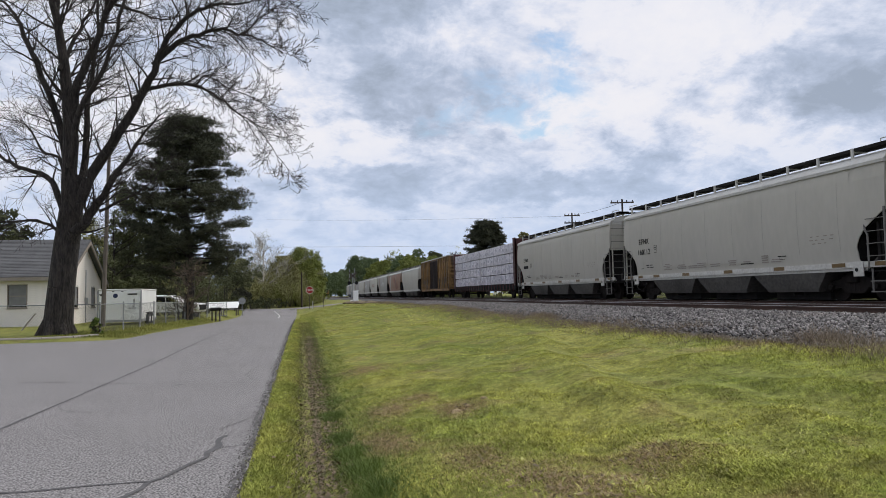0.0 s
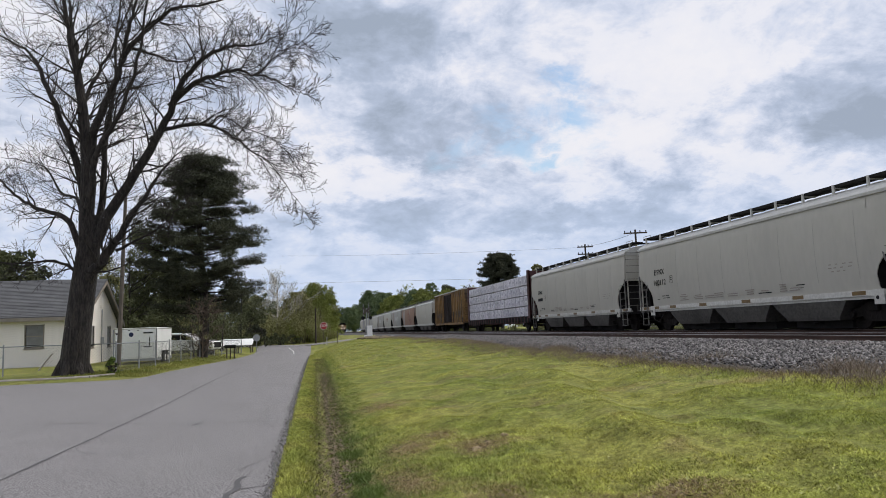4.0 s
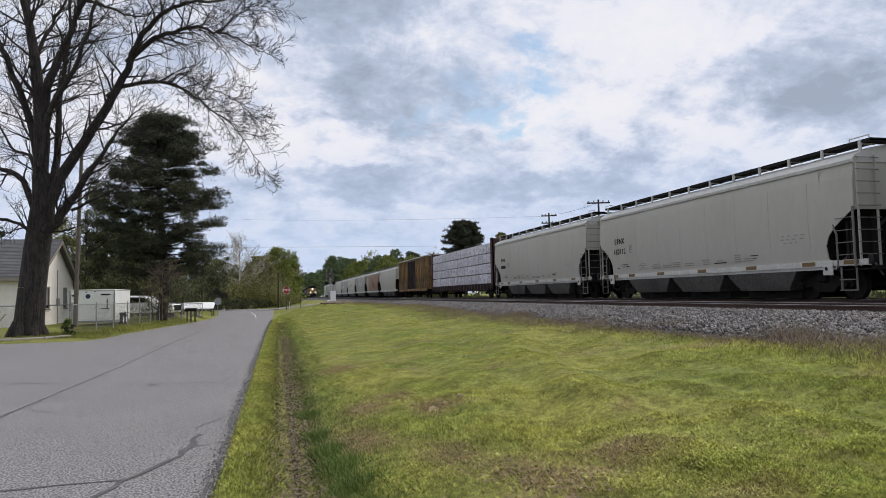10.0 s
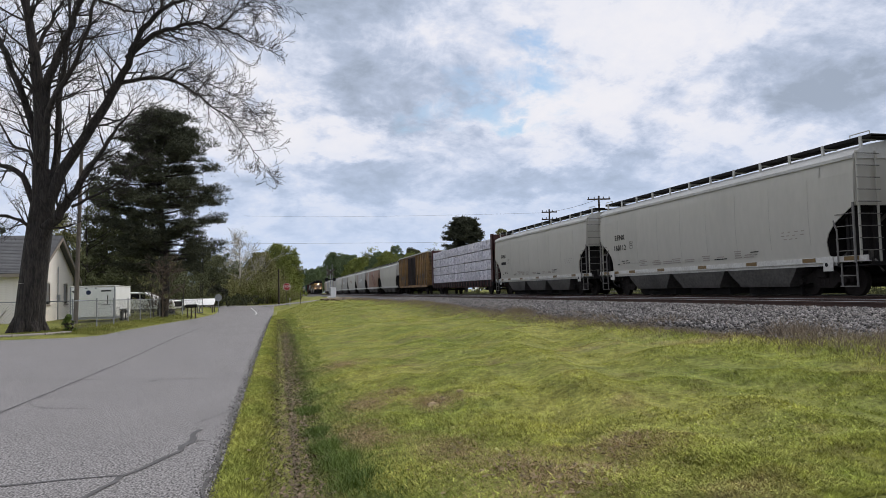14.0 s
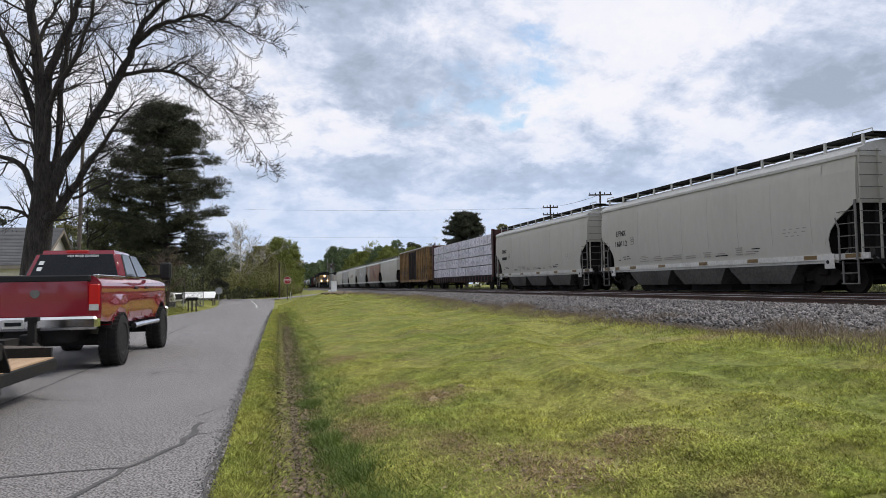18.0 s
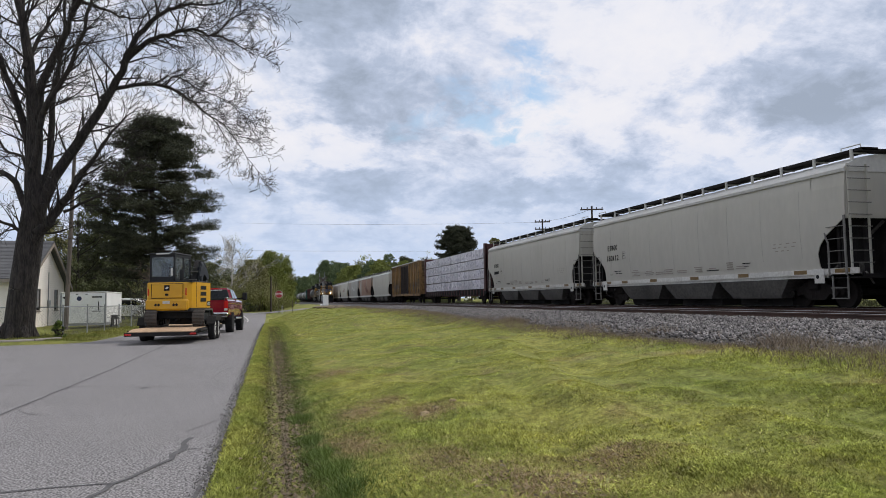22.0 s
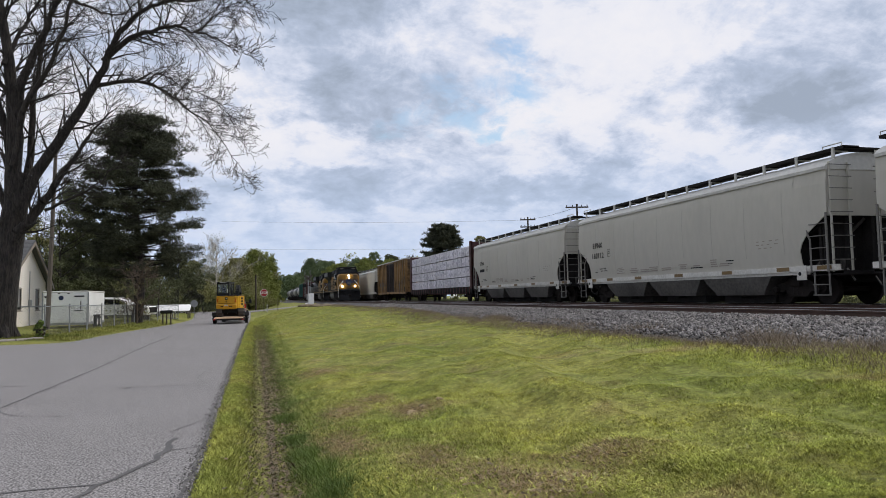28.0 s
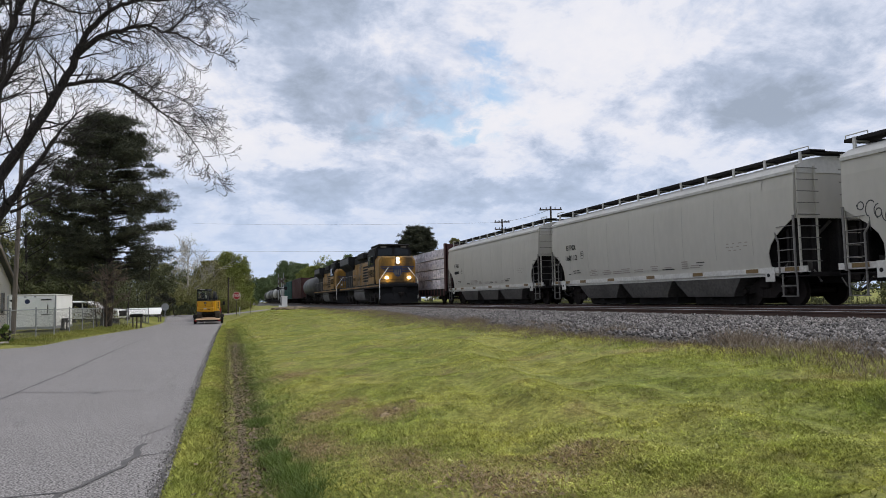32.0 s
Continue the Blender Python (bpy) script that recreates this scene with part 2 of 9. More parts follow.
def turf(name, gain, random=0.0, dry=0.75):
    """Mown grass: green and yellow drifts, brown thatch in patches, dark and bright mottling down to single tufts."""
    m = bpy.data.materials.new(name)
    m.use_nodes = True
    nt = m.node_tree
    bs = nt.nodes["Principled BSDF"]
    N = nt.nodes.new
    co = N("ShaderNodeTexCoord")

    def cloud(scale, detail, lo, hi, a, b, shift, rough=0.55):
        mp = N("ShaderNodeMapping")
        mp.inputs["Location"].default_value = (shift, shift * 0.7, 0)
        link(nt, co, "Object", mp, 0)
        n = N("ShaderNodeTexNoise")
        n.inputs["Scale"].default_value, n.inputs["Detail"].default_value, n.inputs["Roughness"].default_value = scale, detail, rough
        link(nt, mp, 0, n, 0)
        r = N("ShaderNodeMapRange")
        for i, v in enumerate((lo, hi, a, b)):
            r.inputs[i + 1].default_value = v
        link(nt, n, 0, r, 0)
        return r

    def mix(a, b, fac):
        x = N("ShaderNodeMix"); x.data_type = "RGBA"
        for i, c in ((6, a), (7, b)):
            if isinstance(c, tuple):
                x.inputs[i].default_value = (*[v * gain for v in c], 1)
            else:
                nt.links.new(c, x.inputs[i])
        link(nt, fac, 0, x, 0)
        return x.outputs[2]

    col = mix((0.205, 0.228, 0.052), (0.285, 0.278, 0.070), cloud(0.5, 6, 0.38, 0.62, 0, 1, 0))
    col = mix(col, (0.12, 0.165, 0.034), cloud(1.5, 6, 0.54, 0.70, 0, 0.38, 11))
    col = mix(col, (0.255, 0.195, 0.098), cloud(0.85, 7, 0.55, 0.68, 0, dry, 23, 0.65))
    v = cloud(3.2, 6, 0.33, 0.67, 0.66, 1.34, 5, 0.65)
    w = cloud(17, 4, 0.3, 0.7, 0.6, 1.4, 0)
    mu = N("ShaderNodeMath"); mu.operation = "MULTIPLY"
    link(nt, v, 0, mu, 0); link(nt, w, 0, mu, 1)
    val = mu
    if random:
        g = N("ShaderNodeNewGeometry")
        r = N("ShaderNodeMapRange")
        r.inputs[3].default_value, r.inputs[4].default_value = 1 - random, 1 + random
        link(nt, g, "Random Per Island", r, 0)
        val = N("ShaderNodeMath"); val.operation = "MULTIPLY"
        link(nt, mu, 0, val, 0); link(nt, r, 0, val, 1)
    hs = N("ShaderNodeHueSaturation")
    link(nt, val, 0, hs, "Value")
    nt.links.new(col, hs.inputs["Color"])
    nt.links.new(hs.outputs[0], bs.inputs["Base Color"])
    bs.inputs["Roughness"].default_value = 0.8
    bs.inputs["Specular IOR Level"].default_value = 0.12
    if not random:
        nb = N("ShaderNodeTexNoise")
        nb.inputs["Scale"].default_value, nb.inputs["Detail"].default_value = 40, 4
        link(nt, co, "Object", nb, 0)
        bp = N("ShaderNodeBump")
        bp.inputs["Strength"].default_value, bp.inputs["Distance"].default_value = 0.8, 0.03
        link(nt, nb, 0, bp, "Height")
        link(nt, bp, 0, bs, "Normal")
    MATS[name] = m
    return m


M_ASPHALT = mat("asphalt", (0.258, 0.246, 0.243), (0.205, 0.195, 0.193), 0.9, scale=0.8, fine=30, bump=0.5, bump_scale=120, contrast=0.7, third=(0.25, 0.238, 0.238), third_scale=0.4, third_cut=(0.4, 0.85), spec=0.25, speck=(58, 0.72))
M_SEAM = mat("asphalt_seam", (0.066, 0.063, 0.064), (0.115, 0.11, 0.11), 0.85, scale=4, fine=60)
M_EDGE = mat("crumbled_asphalt_edge", (0.15, 0.142, 0.138), (0.055, 0.052, 0.05), 0.95, scale=5, fine=50, bump=0.8, bump_scale=40)
M_KERB = mat("kerb_concrete", (0.40, 0.36, 0.32), (0.27, 0.24, 0.21), 0.9, scale=2, fine=50, bump=0.3)
M_LINE = mat("road_paint", (0.75, 0.74, 0.70), (0.5, 0.49, 0.47), 0.8, scale=6, fine=50)
M_GRASS = turf("lawn_grass", 0.86)
M_BLADE = turf("grass_blade", 1.55, 0.55)
M_VERGE = turf("verge_blade", 1.4, 0.4, 0.4)
M_LUSH = mat("lush_grass_blade", (0.155, 0.215, 0.042), (0.09, 0.135, 0.028), 0.65, scale=1, fine=8, random=0.3, per_island=True, spec=0.25)
M_DULL = mat("dull_weed_blade", (0.165, 0.155, 0.07), (0.085, 0.09, 0.038), 0.85, scale=1, fine=8, random=0.45, per_island=True, spec=0.1)
M_THATCH = mat("dead_thatch", (0.50, 0.375, 0.215), (0.28, 0.21, 0.115), 0.9, scale=3, fine=12, random=0.45, per_island=True, spec=0.1)
M_CLOVER = turf("clover_leaf", 1.40, 0.45, 0.3)
M_DRY = mat("dry_weed_stem", (0.29, 0.235, 0.17), (0.17, 0.13, 0.098), 0.9, scale=1, fine=8, random=0.4, per_island=True, spec=0.1)
M_LEAFLITTER = mat("dead_leaf", (0.24, 0.175, 0.115), (0.12, 0.088, 0.06), 0.9, scale=3, fine=20, random=0.4, per_island=True)
M_SOIL = mat("bare_soil", (0.20, 0.155, 0.098), (0.115, 0.09, 0.058), 0.95, scale=1.5, fine=30, bump=0.8, bump_scale=25)
M_BARE = mat("worn_earth", (0.32, 0.235, 0.13), (0.21, 0.155, 0.085), 0.95, scale=6, fine=40, bump=0.6, bump_scale=30)
M_STONE = mat("ballast_stone", (0.215, 0.20, 0.192), (0.040, 0.036, 0.035), 0.8, scale=7, fine=26, random=0.8, per_island=True, third=(0.18, 0.155, 0.14), third_scale=0.5, third_cut=(0.6, 0.75))
M_BALLAST = mat("ballast_bed", (0.075, 0.068, 0.066), (0.035, 0.032, 0.031), 0.95, scale=1.2, fine=16, bump=1, bump_scale=16, contrast=0.5)
M_RAIL = mat("rail_steel_rusty", (0.085, 0.045, 0.032), (0.05, 0.03, 0.025), 0.75, scale=2, fine=30, metal=0.2)
M_RAILTOP = mat("rail_head_worn", (0.42, 0.41, 0.41), (0.3, 0.29, 0.29), 0.35, metal=0.9, scale=3, fine=40)
M_TIE = mat("creosote_tie", (0.06, 0.045, 0.036), (0.035, 0.028, 0.024), 0.9, scale=3, fine=40, random=0.3)
M_HOPPER = mat("hopper_grey_paint", (0.49, 0.468, 0.408), (0.43, 0.41, 0.357), 0.62, scale=0.55, fine=6, contrast=0.8, third=(0.37, 0.35, 0.31), third_scale=0.4, third_cut=(0.55, 0.75), stretch=(1, 1, 0.35), spec=0.3)
M_HOPPER2 = mat("hopper_grey_weathered", (0.37, 0.36, 0.33), (0.30, 0.285, 0.26), 0.7, scale=0.6, fine=5, contrast=0.8, third=(0.26, 0.21, 0.17), third_scale=0.5, third_cut=(0.52, 0.75), stretch=(1, 1, 0.3), spec=0.3)
M_WELD = mat("weld_seam_grime", (0.35, 0.332, 0.29), (0.42, 0.40, 0.35), 0.75, scale=1.2, fine=9)
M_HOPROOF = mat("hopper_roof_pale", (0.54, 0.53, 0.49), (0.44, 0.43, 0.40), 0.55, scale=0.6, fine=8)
M_SILLWHITE = mat("sill_stripe_white", (0.63, 0.62, 0.57), (0.48, 0.46, 0.42), 0.65, scale=1.5, fine=12)
# near-black underframe colour; it also gives the hopper end sheets their shade
M_UNDER = mat("underframe_near_black", (0.024, 0.022, 0.021), (0.012, 0.011, 0.011), 0.9, spec=0.15, scale=2, fine=20)
M_TRUCKIRON = mat("bogie_iron", (0.026, 0.021, 0.019), (0.014, 0.012, 0.011), 0.85, spec=0.2, scale=3, fine=25, metal=0.2)
# grimy bay colour, darkened further for the shade under the car
M_BAY = mat("hopper_bay_grime_shade", (0.095, 0.088, 0.078), (0.045, 0.041, 0.037), 0.8, scale=0.8, fine=10)
M_REFLY = mat("reflector_yellow", (0.19, 0.115, 0.035), (0.12, 0.075, 0.025), 0.4, scale=6, fine=30)
M_LADDER = mat("ladder_grey", (0.19, 0.182, 0.165), (0.12, 0.113, 0.103), 0.7, scale=3, fine=20)
M_BLACK = mat("stencil_black", (0.014, 0.014, 0.014), (0.024, 0.024, 0.024), 0.85, scale=5, fine=40, spec=0.2)
M_RUSTTXT = mat("stencil_faded", (0.27, 0.23, 0.20), (0.33, 0.30, 0.265), 0.8, scale=5, fine=40)
M_WHITE = mat("white_paint", (0.88, 0.88, 0.86), (0.78, 0.78, 0.75), 0.45, scale=0.8, fine=12)
# the two tones paint in the bright and shaded sides of the film's wrinkles
M_WRAP = mat("lumber_wrap", (0.84, 0.81, 0.85), (0.42, 0.40, 0.45), 0.34, scale=3.0, fine=9, contrast=0.55, bump=1.0, bump_scale=7.0, random=0.14, stretch=(1, 1.8, 0.8))
M_PRINT = mat("wrap_print", (0.36, 0.34, 0.40), (0.52, 0.50, 0.56), 0.5, scale=3, fine=12)
M_MAROON = mat("maroon_car_paint", (0.075, 0.022, 0.02), (0.045, 0.016, 0.015), 0.7, scale=1, fine=10)
M_BOXYEL = mat("boxcar_ochre", (0.30, 0.175, 0.06), (0.18, 0.10, 0.034), 0.72, scale=0.7, fine=6, third=(0.06, 0.038, 0.022), third_scale=1.1, third_cut=(0.46, 0.62), stretch=(1, 1, 0.4))
M_BOXDARK = mat("boxcar_door_rust", (0.035, 0.02, 0.015), (0.014, 0.010, 0.009), 0.8, scale=1, fine=9)
M_GRAF = mat("graffiti_dark", (0.03, 0.03, 0.033), (0.05, 0.05, 0.05), 0.6)
M_GRAFR = mat("graffiti_rust_red", (0.22, 0.06, 0.035), (0.15, 0.05, 0.03), 0.6)
M_GRAFW = mat("graffiti_white", (0.6, 0.6, 0.58), (0.5, 0.5, 0.48), 0.6)
M_LOCOY = mat("locomotive_yellow", (0.33, 0.17, 0.018), (0.20, 0.105, 0.014), 0.5, scale=0.8, fine=8, spec=0.35, third=(0.075, 0.045, 0.018), third_scale=0.9, third_cut=(0.46, 0.66), stretch=(1, 1, 0.5))
M_LOCOG = mat("locomotive_grey", (0.06, 0.061, 0.062), (0.038, 0.038, 0.04), 0.6, scale=0.8, fine=8)
M_TANKG = mat("fuel_tank_grey", (0.085, 0.08, 0.076), (0.042, 0.04, 0.037), 0.6, scale=1.2, fine=8)
M_LOCOD = mat("locomotive_dark", (0.016, 0.016, 0.017), (0.009, 0.009, 0.01), 0.8, spec=0.2, scale=1, fine=10)
M_GLASSD = mat("dark_window_glass", (0.006, 0.007, 0.008), (0.01, 0.011, 0.012), 0.12, spec=0.3)
M_LAMP = mat("headlight_glow", (1, 0.93, 0.75), None, 0.3, emit=((1.0, 0.86, 0.62), 28))
M_BRAKE = mat("brake_light_glow", (0.25, 0.008, 0.006), None, 0.3, emit=((1.0, 0.03, 0.02), 0.12))
M_GREEN = mat("green_car_paint", (0.02, 0.09, 0.075), (0.014, 0.06, 0.05), 0.7, scale=1, fine=8)
M_TANKB = mat("tank_black", (0.022, 0.022, 0.024), (0.035, 0.033, 0.032), 0.55, scale=1, fine=8)
M_TANKW = mat("tank_white", (0.36, 0.355, 0.34), (0.22, 0.215, 0.205), 0.5, scale=1, fine=8)
M_BLUE = mat("emblem_blue", (0.016, 0.028, 0.085), None, 0.5)
M_RED = mat("truck_red_paint", (0.27, 0.005, 0.018), (0.23, 0.004, 0.014), 0.22, scale=0.5, fine=3, coat=1.0, spec=0.5)
M_CHROME = mat("chrome", (0.75, 0.75, 0.76), (0.65, 0.65, 0.66), 0.14, metal=1.0)
M_TYRE = mat("tyre_rubber", (0.013, 0.013, 0.014), (0.022, 0.021, 0.020), 0.85, scale=4, fine=40, bump=0.3, spec=0.3)
M_BLKPL = mat("black_plastic", (0.011, 0.011, 0.012), (0.018, 0.018, 0.018), 0.6, scale=4, fine=40, spec=0.3)
M_TAIL = mat("tail_lamp_red", (0.20, 0.004, 0.004), None, 0.25, emit=((1.0, 0.03, 0.02), 0.16))
M_EXY = mat("digger_yellow", (0.62, 0.325, 0.009), (0.55, 0.28, 0.009), 0.4, scale=0.7, fine=4, spec=0.5)
M_EXD = mat("digger_dark_grey", (0.022, 0.023, 0.024), (0.014, 0.014, 0.015), 0.55, scale=1, fine=12, spec=0.3)
M_EXB = mat("boom_grey_black", (0.026, 0.029, 0.033), (0.015, 0.017, 0.02), 0.3, scale=1, fine=12)
M_RUBTRACK = mat("rubber_track_muddy", (0.10, 0.085, 0.07), (0.06, 0.052, 0.046), 0.9, scale=3, fine=20, bump=0.5)
M_DECK = mat("trailer_deck_plank", (0.50, 0.34, 0.21), (0.38, 0.25, 0.15), 0.85, scale=1.5, fine=20, stretch=(6, 0.5, 1), random=0.15)
M_TRIRON = mat("trailer_black_steel", (0.014, 0.014, 0.014), (0.026, 0.023, 0.02), 0.75, scale=2, fine=20, spec=0.2)
M_RIMW = mat("wheel_rim_silver", (0.78, 0.77, 0.74), (0.6, 0.58, 0.55), 0.45, metal=0.1, scale=4, fine=20)
M_GLASS = mat("clear_tinted_glass", (0.05, 0.06, 0.065), (0.06, 0.07, 0.075), 0.06, spec=0.7)
M_SIDING = mat("cream_siding", (0.87, 0.82, 0.76), (0.78, 0.73, 0.67), 0.75, scale=0.9, fine=14)
M_SHINGLE = mat("grey_shingle", (0.115, 0.115, 0.118), (0.08, 0.08, 0.083), 0.9, scale=1.5, fine=18, random=0.15)
M_TRIM = mat("house_trim", (0.30, 0.26, 0.22), (0.22, 0.19, 0.16), 0.75, scale=2, fine=20)
M_CURTAIN = mat("window_blind", (0.22, 0.22, 0.22), (0.15, 0.15, 0.15), 0.6)
M_BARK = mat("pecan_bark", (0.046, 0.037, 0.032), (0.012, 0.010, 0.009), 0.95, scale=7, fine=22, bump=1.0, bump_scale=12, bump_dist=0.09, stretch=(1.6, 1.6, 0.28), contrast=0.35)
M_TWIG = mat("bare_twig", (0.034, 0.027, 0.023), (0.018, 0.015, 0.013), 0.9, scale=2, fine=20)
M_BROWNTWIG = mat("brown_twig", (0.13, 0.095, 0.072), (0.08, 0.06, 0.046), 0.9, scale=2, fine=20)
M_PALETWIG = mat("pale_twig", (0.50, 0.46, 0.39), (0.34, 0.31, 0.26), 0.9, scale=2, fine=20)
M_PINE = mat("pine_needles", (0.082, 0.086, 0.054), (0.044, 0.049, 0.031), 0.8, scale=0.6, fine=3, random=0.4, per_island=True, spec=0.2)
M_LEAFS = mat("spring_leaves", (0.27, 0.30, 0.065), (0.17, 0.20, 0.045), 0.75, scale=0.3, fine=2, random=0.35, per_island=True, spec=0.2)
M_LEAFG = mat("olive_green_leaves", (0.25, 0.275, 0.07), (0.155, 0.18, 0.048), 0.8, scale=0.3, fine=2, random=0.3, per_island=True, spec=0.2)
M_LEAFD = mat("mixed_leaves", (0.118, 0.128, 0.060), (0.062, 0.070, 0.036), 0.8, scale=0.3, fine=2, random=0.35, per_island=True, spec=0.2)
M_LEAFB = mat("budding_brush", (0.275, 0.265, 0.115), (0.185, 0.18, 0.08), 0.85, scale=0.3, fine=2, random=0.3, per_island=True, spec=0.1)
M_LEAFY = mat("pale_new_leaves", (0.33, 0.35, 0.13), (0.22, 0.25, 0.09), 0.8, scale=0.3, fine=2, random=0.3, per_island=True, spec=0.2)
M_GALV = mat("galvanised_steel", (0.36, 0.37, 0.38), (0.27, 0.275, 0.28), 0.5, metal=0.7, scale=4, fine=30)
M_POLE = mat("weathered_pole", (0.15, 0.125, 0.105), (0.09, 0.075, 0.065), 0.95, scale=3, fine=20, stretch=(2, 2, 0.2))
M_MESH = mat("dull_wire_mesh", (0.13, 0.13, 0.13), (0.09, 0.09, 0.09), 0.7, metal=0.3, scale=4, fine=30)
# leaves of far trees: distance haze is put into this paler colour
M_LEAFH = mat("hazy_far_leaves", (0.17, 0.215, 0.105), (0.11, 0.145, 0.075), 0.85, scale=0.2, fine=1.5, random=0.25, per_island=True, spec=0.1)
M_YARD = turf("yard_grass_blade", 0.75, 0.4)
M_SIGNRED = mat("stop_sign_red", (0.40, 0.02, 0.025), (0.33, 0.018, 0.02), 0.5)
M_WIRE = mat("power_wire", (0.06, 0.06, 0.065), None, 0.7)
M_BACKD = mat("distant_ground", (0.10, 0.12, 0.04), (0.07, 0.085, 0.03), 0.95, scale=0.05, fine=1)

# ---- mesh helpers ----
IDENT = Matrix.Identity(4)


def thing(name, m=IDENT, label="", category="", group="", kind=""):
    ob = new(name)
    ob.empty_display_size = 0.2
    ob.matrix_basis = m
    return tagged(ob, label, category, group, kind)


def mesh_of(name, bm, material, smooth=False):
    me = bpy.data.meshes.new(name)
    bm.normal_update()
    bm.to_mesh(me)
    bm.free()
    me.materials.append(material)
    if smooth:
        me.polygons.foreach_set("use_smooth", [True] * len(me.polygons))
        me.set_sharp_from_angle(angle=radians(40))
    return me


def part(name, bm, material, parent=None, label="", m=IDENT, smooth=False):
    ob = new(name, bm if isinstance(bm, bpy.types.Mesh) else mesh_of(name, bm, material, smooth))
    ob.parent = parent
    ob.matrix_basis = m
    if label:
        ob["label"] = label
    return ob


def raw(name, verts, faces, material):
    me = bpy.data.meshes.new(name)
    me.from_pydata(verts, [], faces)
    me.materials.append(material)
    me.update()
    return me


def tris(name, V, material, k=3):
    """A mesh from an array of separate polygons (n, k, 3)."""
    n = len(V)
    me = bpy.data.meshes.new(name)
    me.vertices.add(n * k)
    me.vertices.foreach_set("co", np.ascontiguousarray(V, dtype=np.float32).ravel())
    me.loops.add(n * k)
    me.loops.foreach_set("vertex_index", np.arange(n * k, dtype=np.int32))
    me.polygons.add(n)
    me.polygons.foreach_set("loop_start", np.arange(0, n * k, k, dtype=np.int32))
    me.materials.append(material)
    me.update()
    me.validate()
    return me


def B(*boxes, bevel=0.0):
    """A bmesh of boxes (x0, x1, y0, y1, z0, z1)."""
    bm = bmesh.new()
    for b in boxes:
        box(bm, *b)
    if bevel:
        bmesh.ops.bevel(bm, geom=bm.edges[:], offset=bevel, segments=1, affect="EDGES", clamp_overlap=True)
    return bm


def box(bm, x0, x1, y0, y1, z0, z1):
    v = [bm.verts.new(p) for p in ((x0, y0, z0), (x1, y0, z0), (x1, y1, z0), (x0, y1, z0), (x0, y0, z1), (x1, y0, z1), (x1, y1, z1), (x0, y1, z1))]
    for f in ((3, 2, 1, 0), (4, 5, 6, 7), (0, 1, 5, 4), (1, 2, 6, 5), (2, 3, 7, 6), (3, 0, 4, 7)):
        bm.faces.new([v[i] for i in f])
    return v


def cyl(bm, a, b, r, r2=None, n=8, caps=True):
    """A tube from a to b."""
    a, b = Vector(a), Vector(b)
    r2 = r if r2 is None else r2
    d = (b - a).normalized()
    u = d.orthogonal().normalized()
    w = d.cross(u)
    ra, rb = [], []
    for i in range(n):
        q = math.tau * i / n
        o = u * math.cos(q) + w * math.sin(q)
        ra.append(bm.verts.new(a + o * r))
        rb.append(bm.verts.new(b + o * r2))
    for i in range(n):
        bm.faces.new((ra[i], ra[(i + 1) % n], rb[(i + 1) % n], rb[i]))
    if caps:
        bm.faces.new(ra[::-1])
        bm.faces.new(rb)


def C(*tubes, n=8):
    bm = bmesh.new()
    for t in tubes:
        cyl(bm, *t, n=n)
    return bm


def pipe(bm, pts, r, n=6):
    for a, b in zip(pts, pts[1:]):
        cyl(bm, a, b, r, n=n)


def loft(bm, rings, closed=True, cap=True):
    vs = [[bm.verts.new(p) for p in ring] for ring in rings]
    n = len(vs[0])
    for a, b in zip(vs, vs[1:]):
        for i in range(n if closed else n - 1):
            j = (i + 1) % n
            bm.faces.new((a[i], a[j], b[j], b[i]))
    if cap and closed:
        bm.faces.new(vs[0][::-1])
        bm.faces.new(vs[-1])
    return vs


def prism(bm, poly, axis, a, b):
    """A polygon (2D) pushed along an axis from a to b."""
    def p3(u, v, w):
        return {"x": (w, u, v), "y": (u, w, v), "z": (u, v, w)}[axis]
    loft(bm, [[p3(u, v, a) for u, v in poly], [p3(u, v, b) for u, v in poly]])


def PR(poly, axis, a, b, bevel=0.0):
    bm = bmesh.new()
    prism(bm, poly, axis, a, b)
    if bevel:
        bmesh.ops.bevel(bm, geom=bm.edges[:], offset=bevel, segments=2, affect="EDGES", clamp_overlap=True)
    return bm


def lathe(bm, prof, n=24, axis="x"):
    """prof: (along, radius) pairs about an axis through the origin."""
    rings = []
    for w, r in prof:
        ring = []
        for i in range(n):
            q = math.tau * i / n
            c, s = r * math.cos(q), r * math.sin(q)
            ring.append({"x": (w, c, s), "y": (s, w, c), "z": (c, s, w)}[axis])
        rings.append(ring)
    loft(bm, rings)


def text(name, body, size, material, parent, m, label="", depth=0.003, align="CENTER"):
    """Raised lettering in the built-in font, as a mesh."""
    cu = bpy.data.curves.new(name, "FONT")
    cu.offset = size * 0.012
    cu.body, cu.size, cu.align_x, cu.align_y, cu.extrude = body, size, align, "CENTER", depth
    tmp = new(name, cu)
    bpy.context.view_layer.update()
    me = bpy.data.meshes.new_from_object(tmp.evaluated_get(bpy.context.evaluated_depsgraph_get()))
    bpy.data.objects.remove(tmp)
    me.materials.clear()
    me.materials.append(material)
    return part(name, me, material, parent, label, m)

# ---- the lie of the land ----
RAIL_Z, NEAR_X, FAR_X = 0.87, 13.02, 17.35


def curve(pts, u):
    for (a, va), (b, vb) in zip(pts, pts[1:]):
        if u <= b:
            k = max(0.0, (u - a) / (b - a))
            return va + (vb - va) * k
    return pts[-1][1]


def smooth(a, b, u):
    k = min(1.0, max(0.0, (u - a) / (b - a)))
    return k * k * (3 - 2 * k)


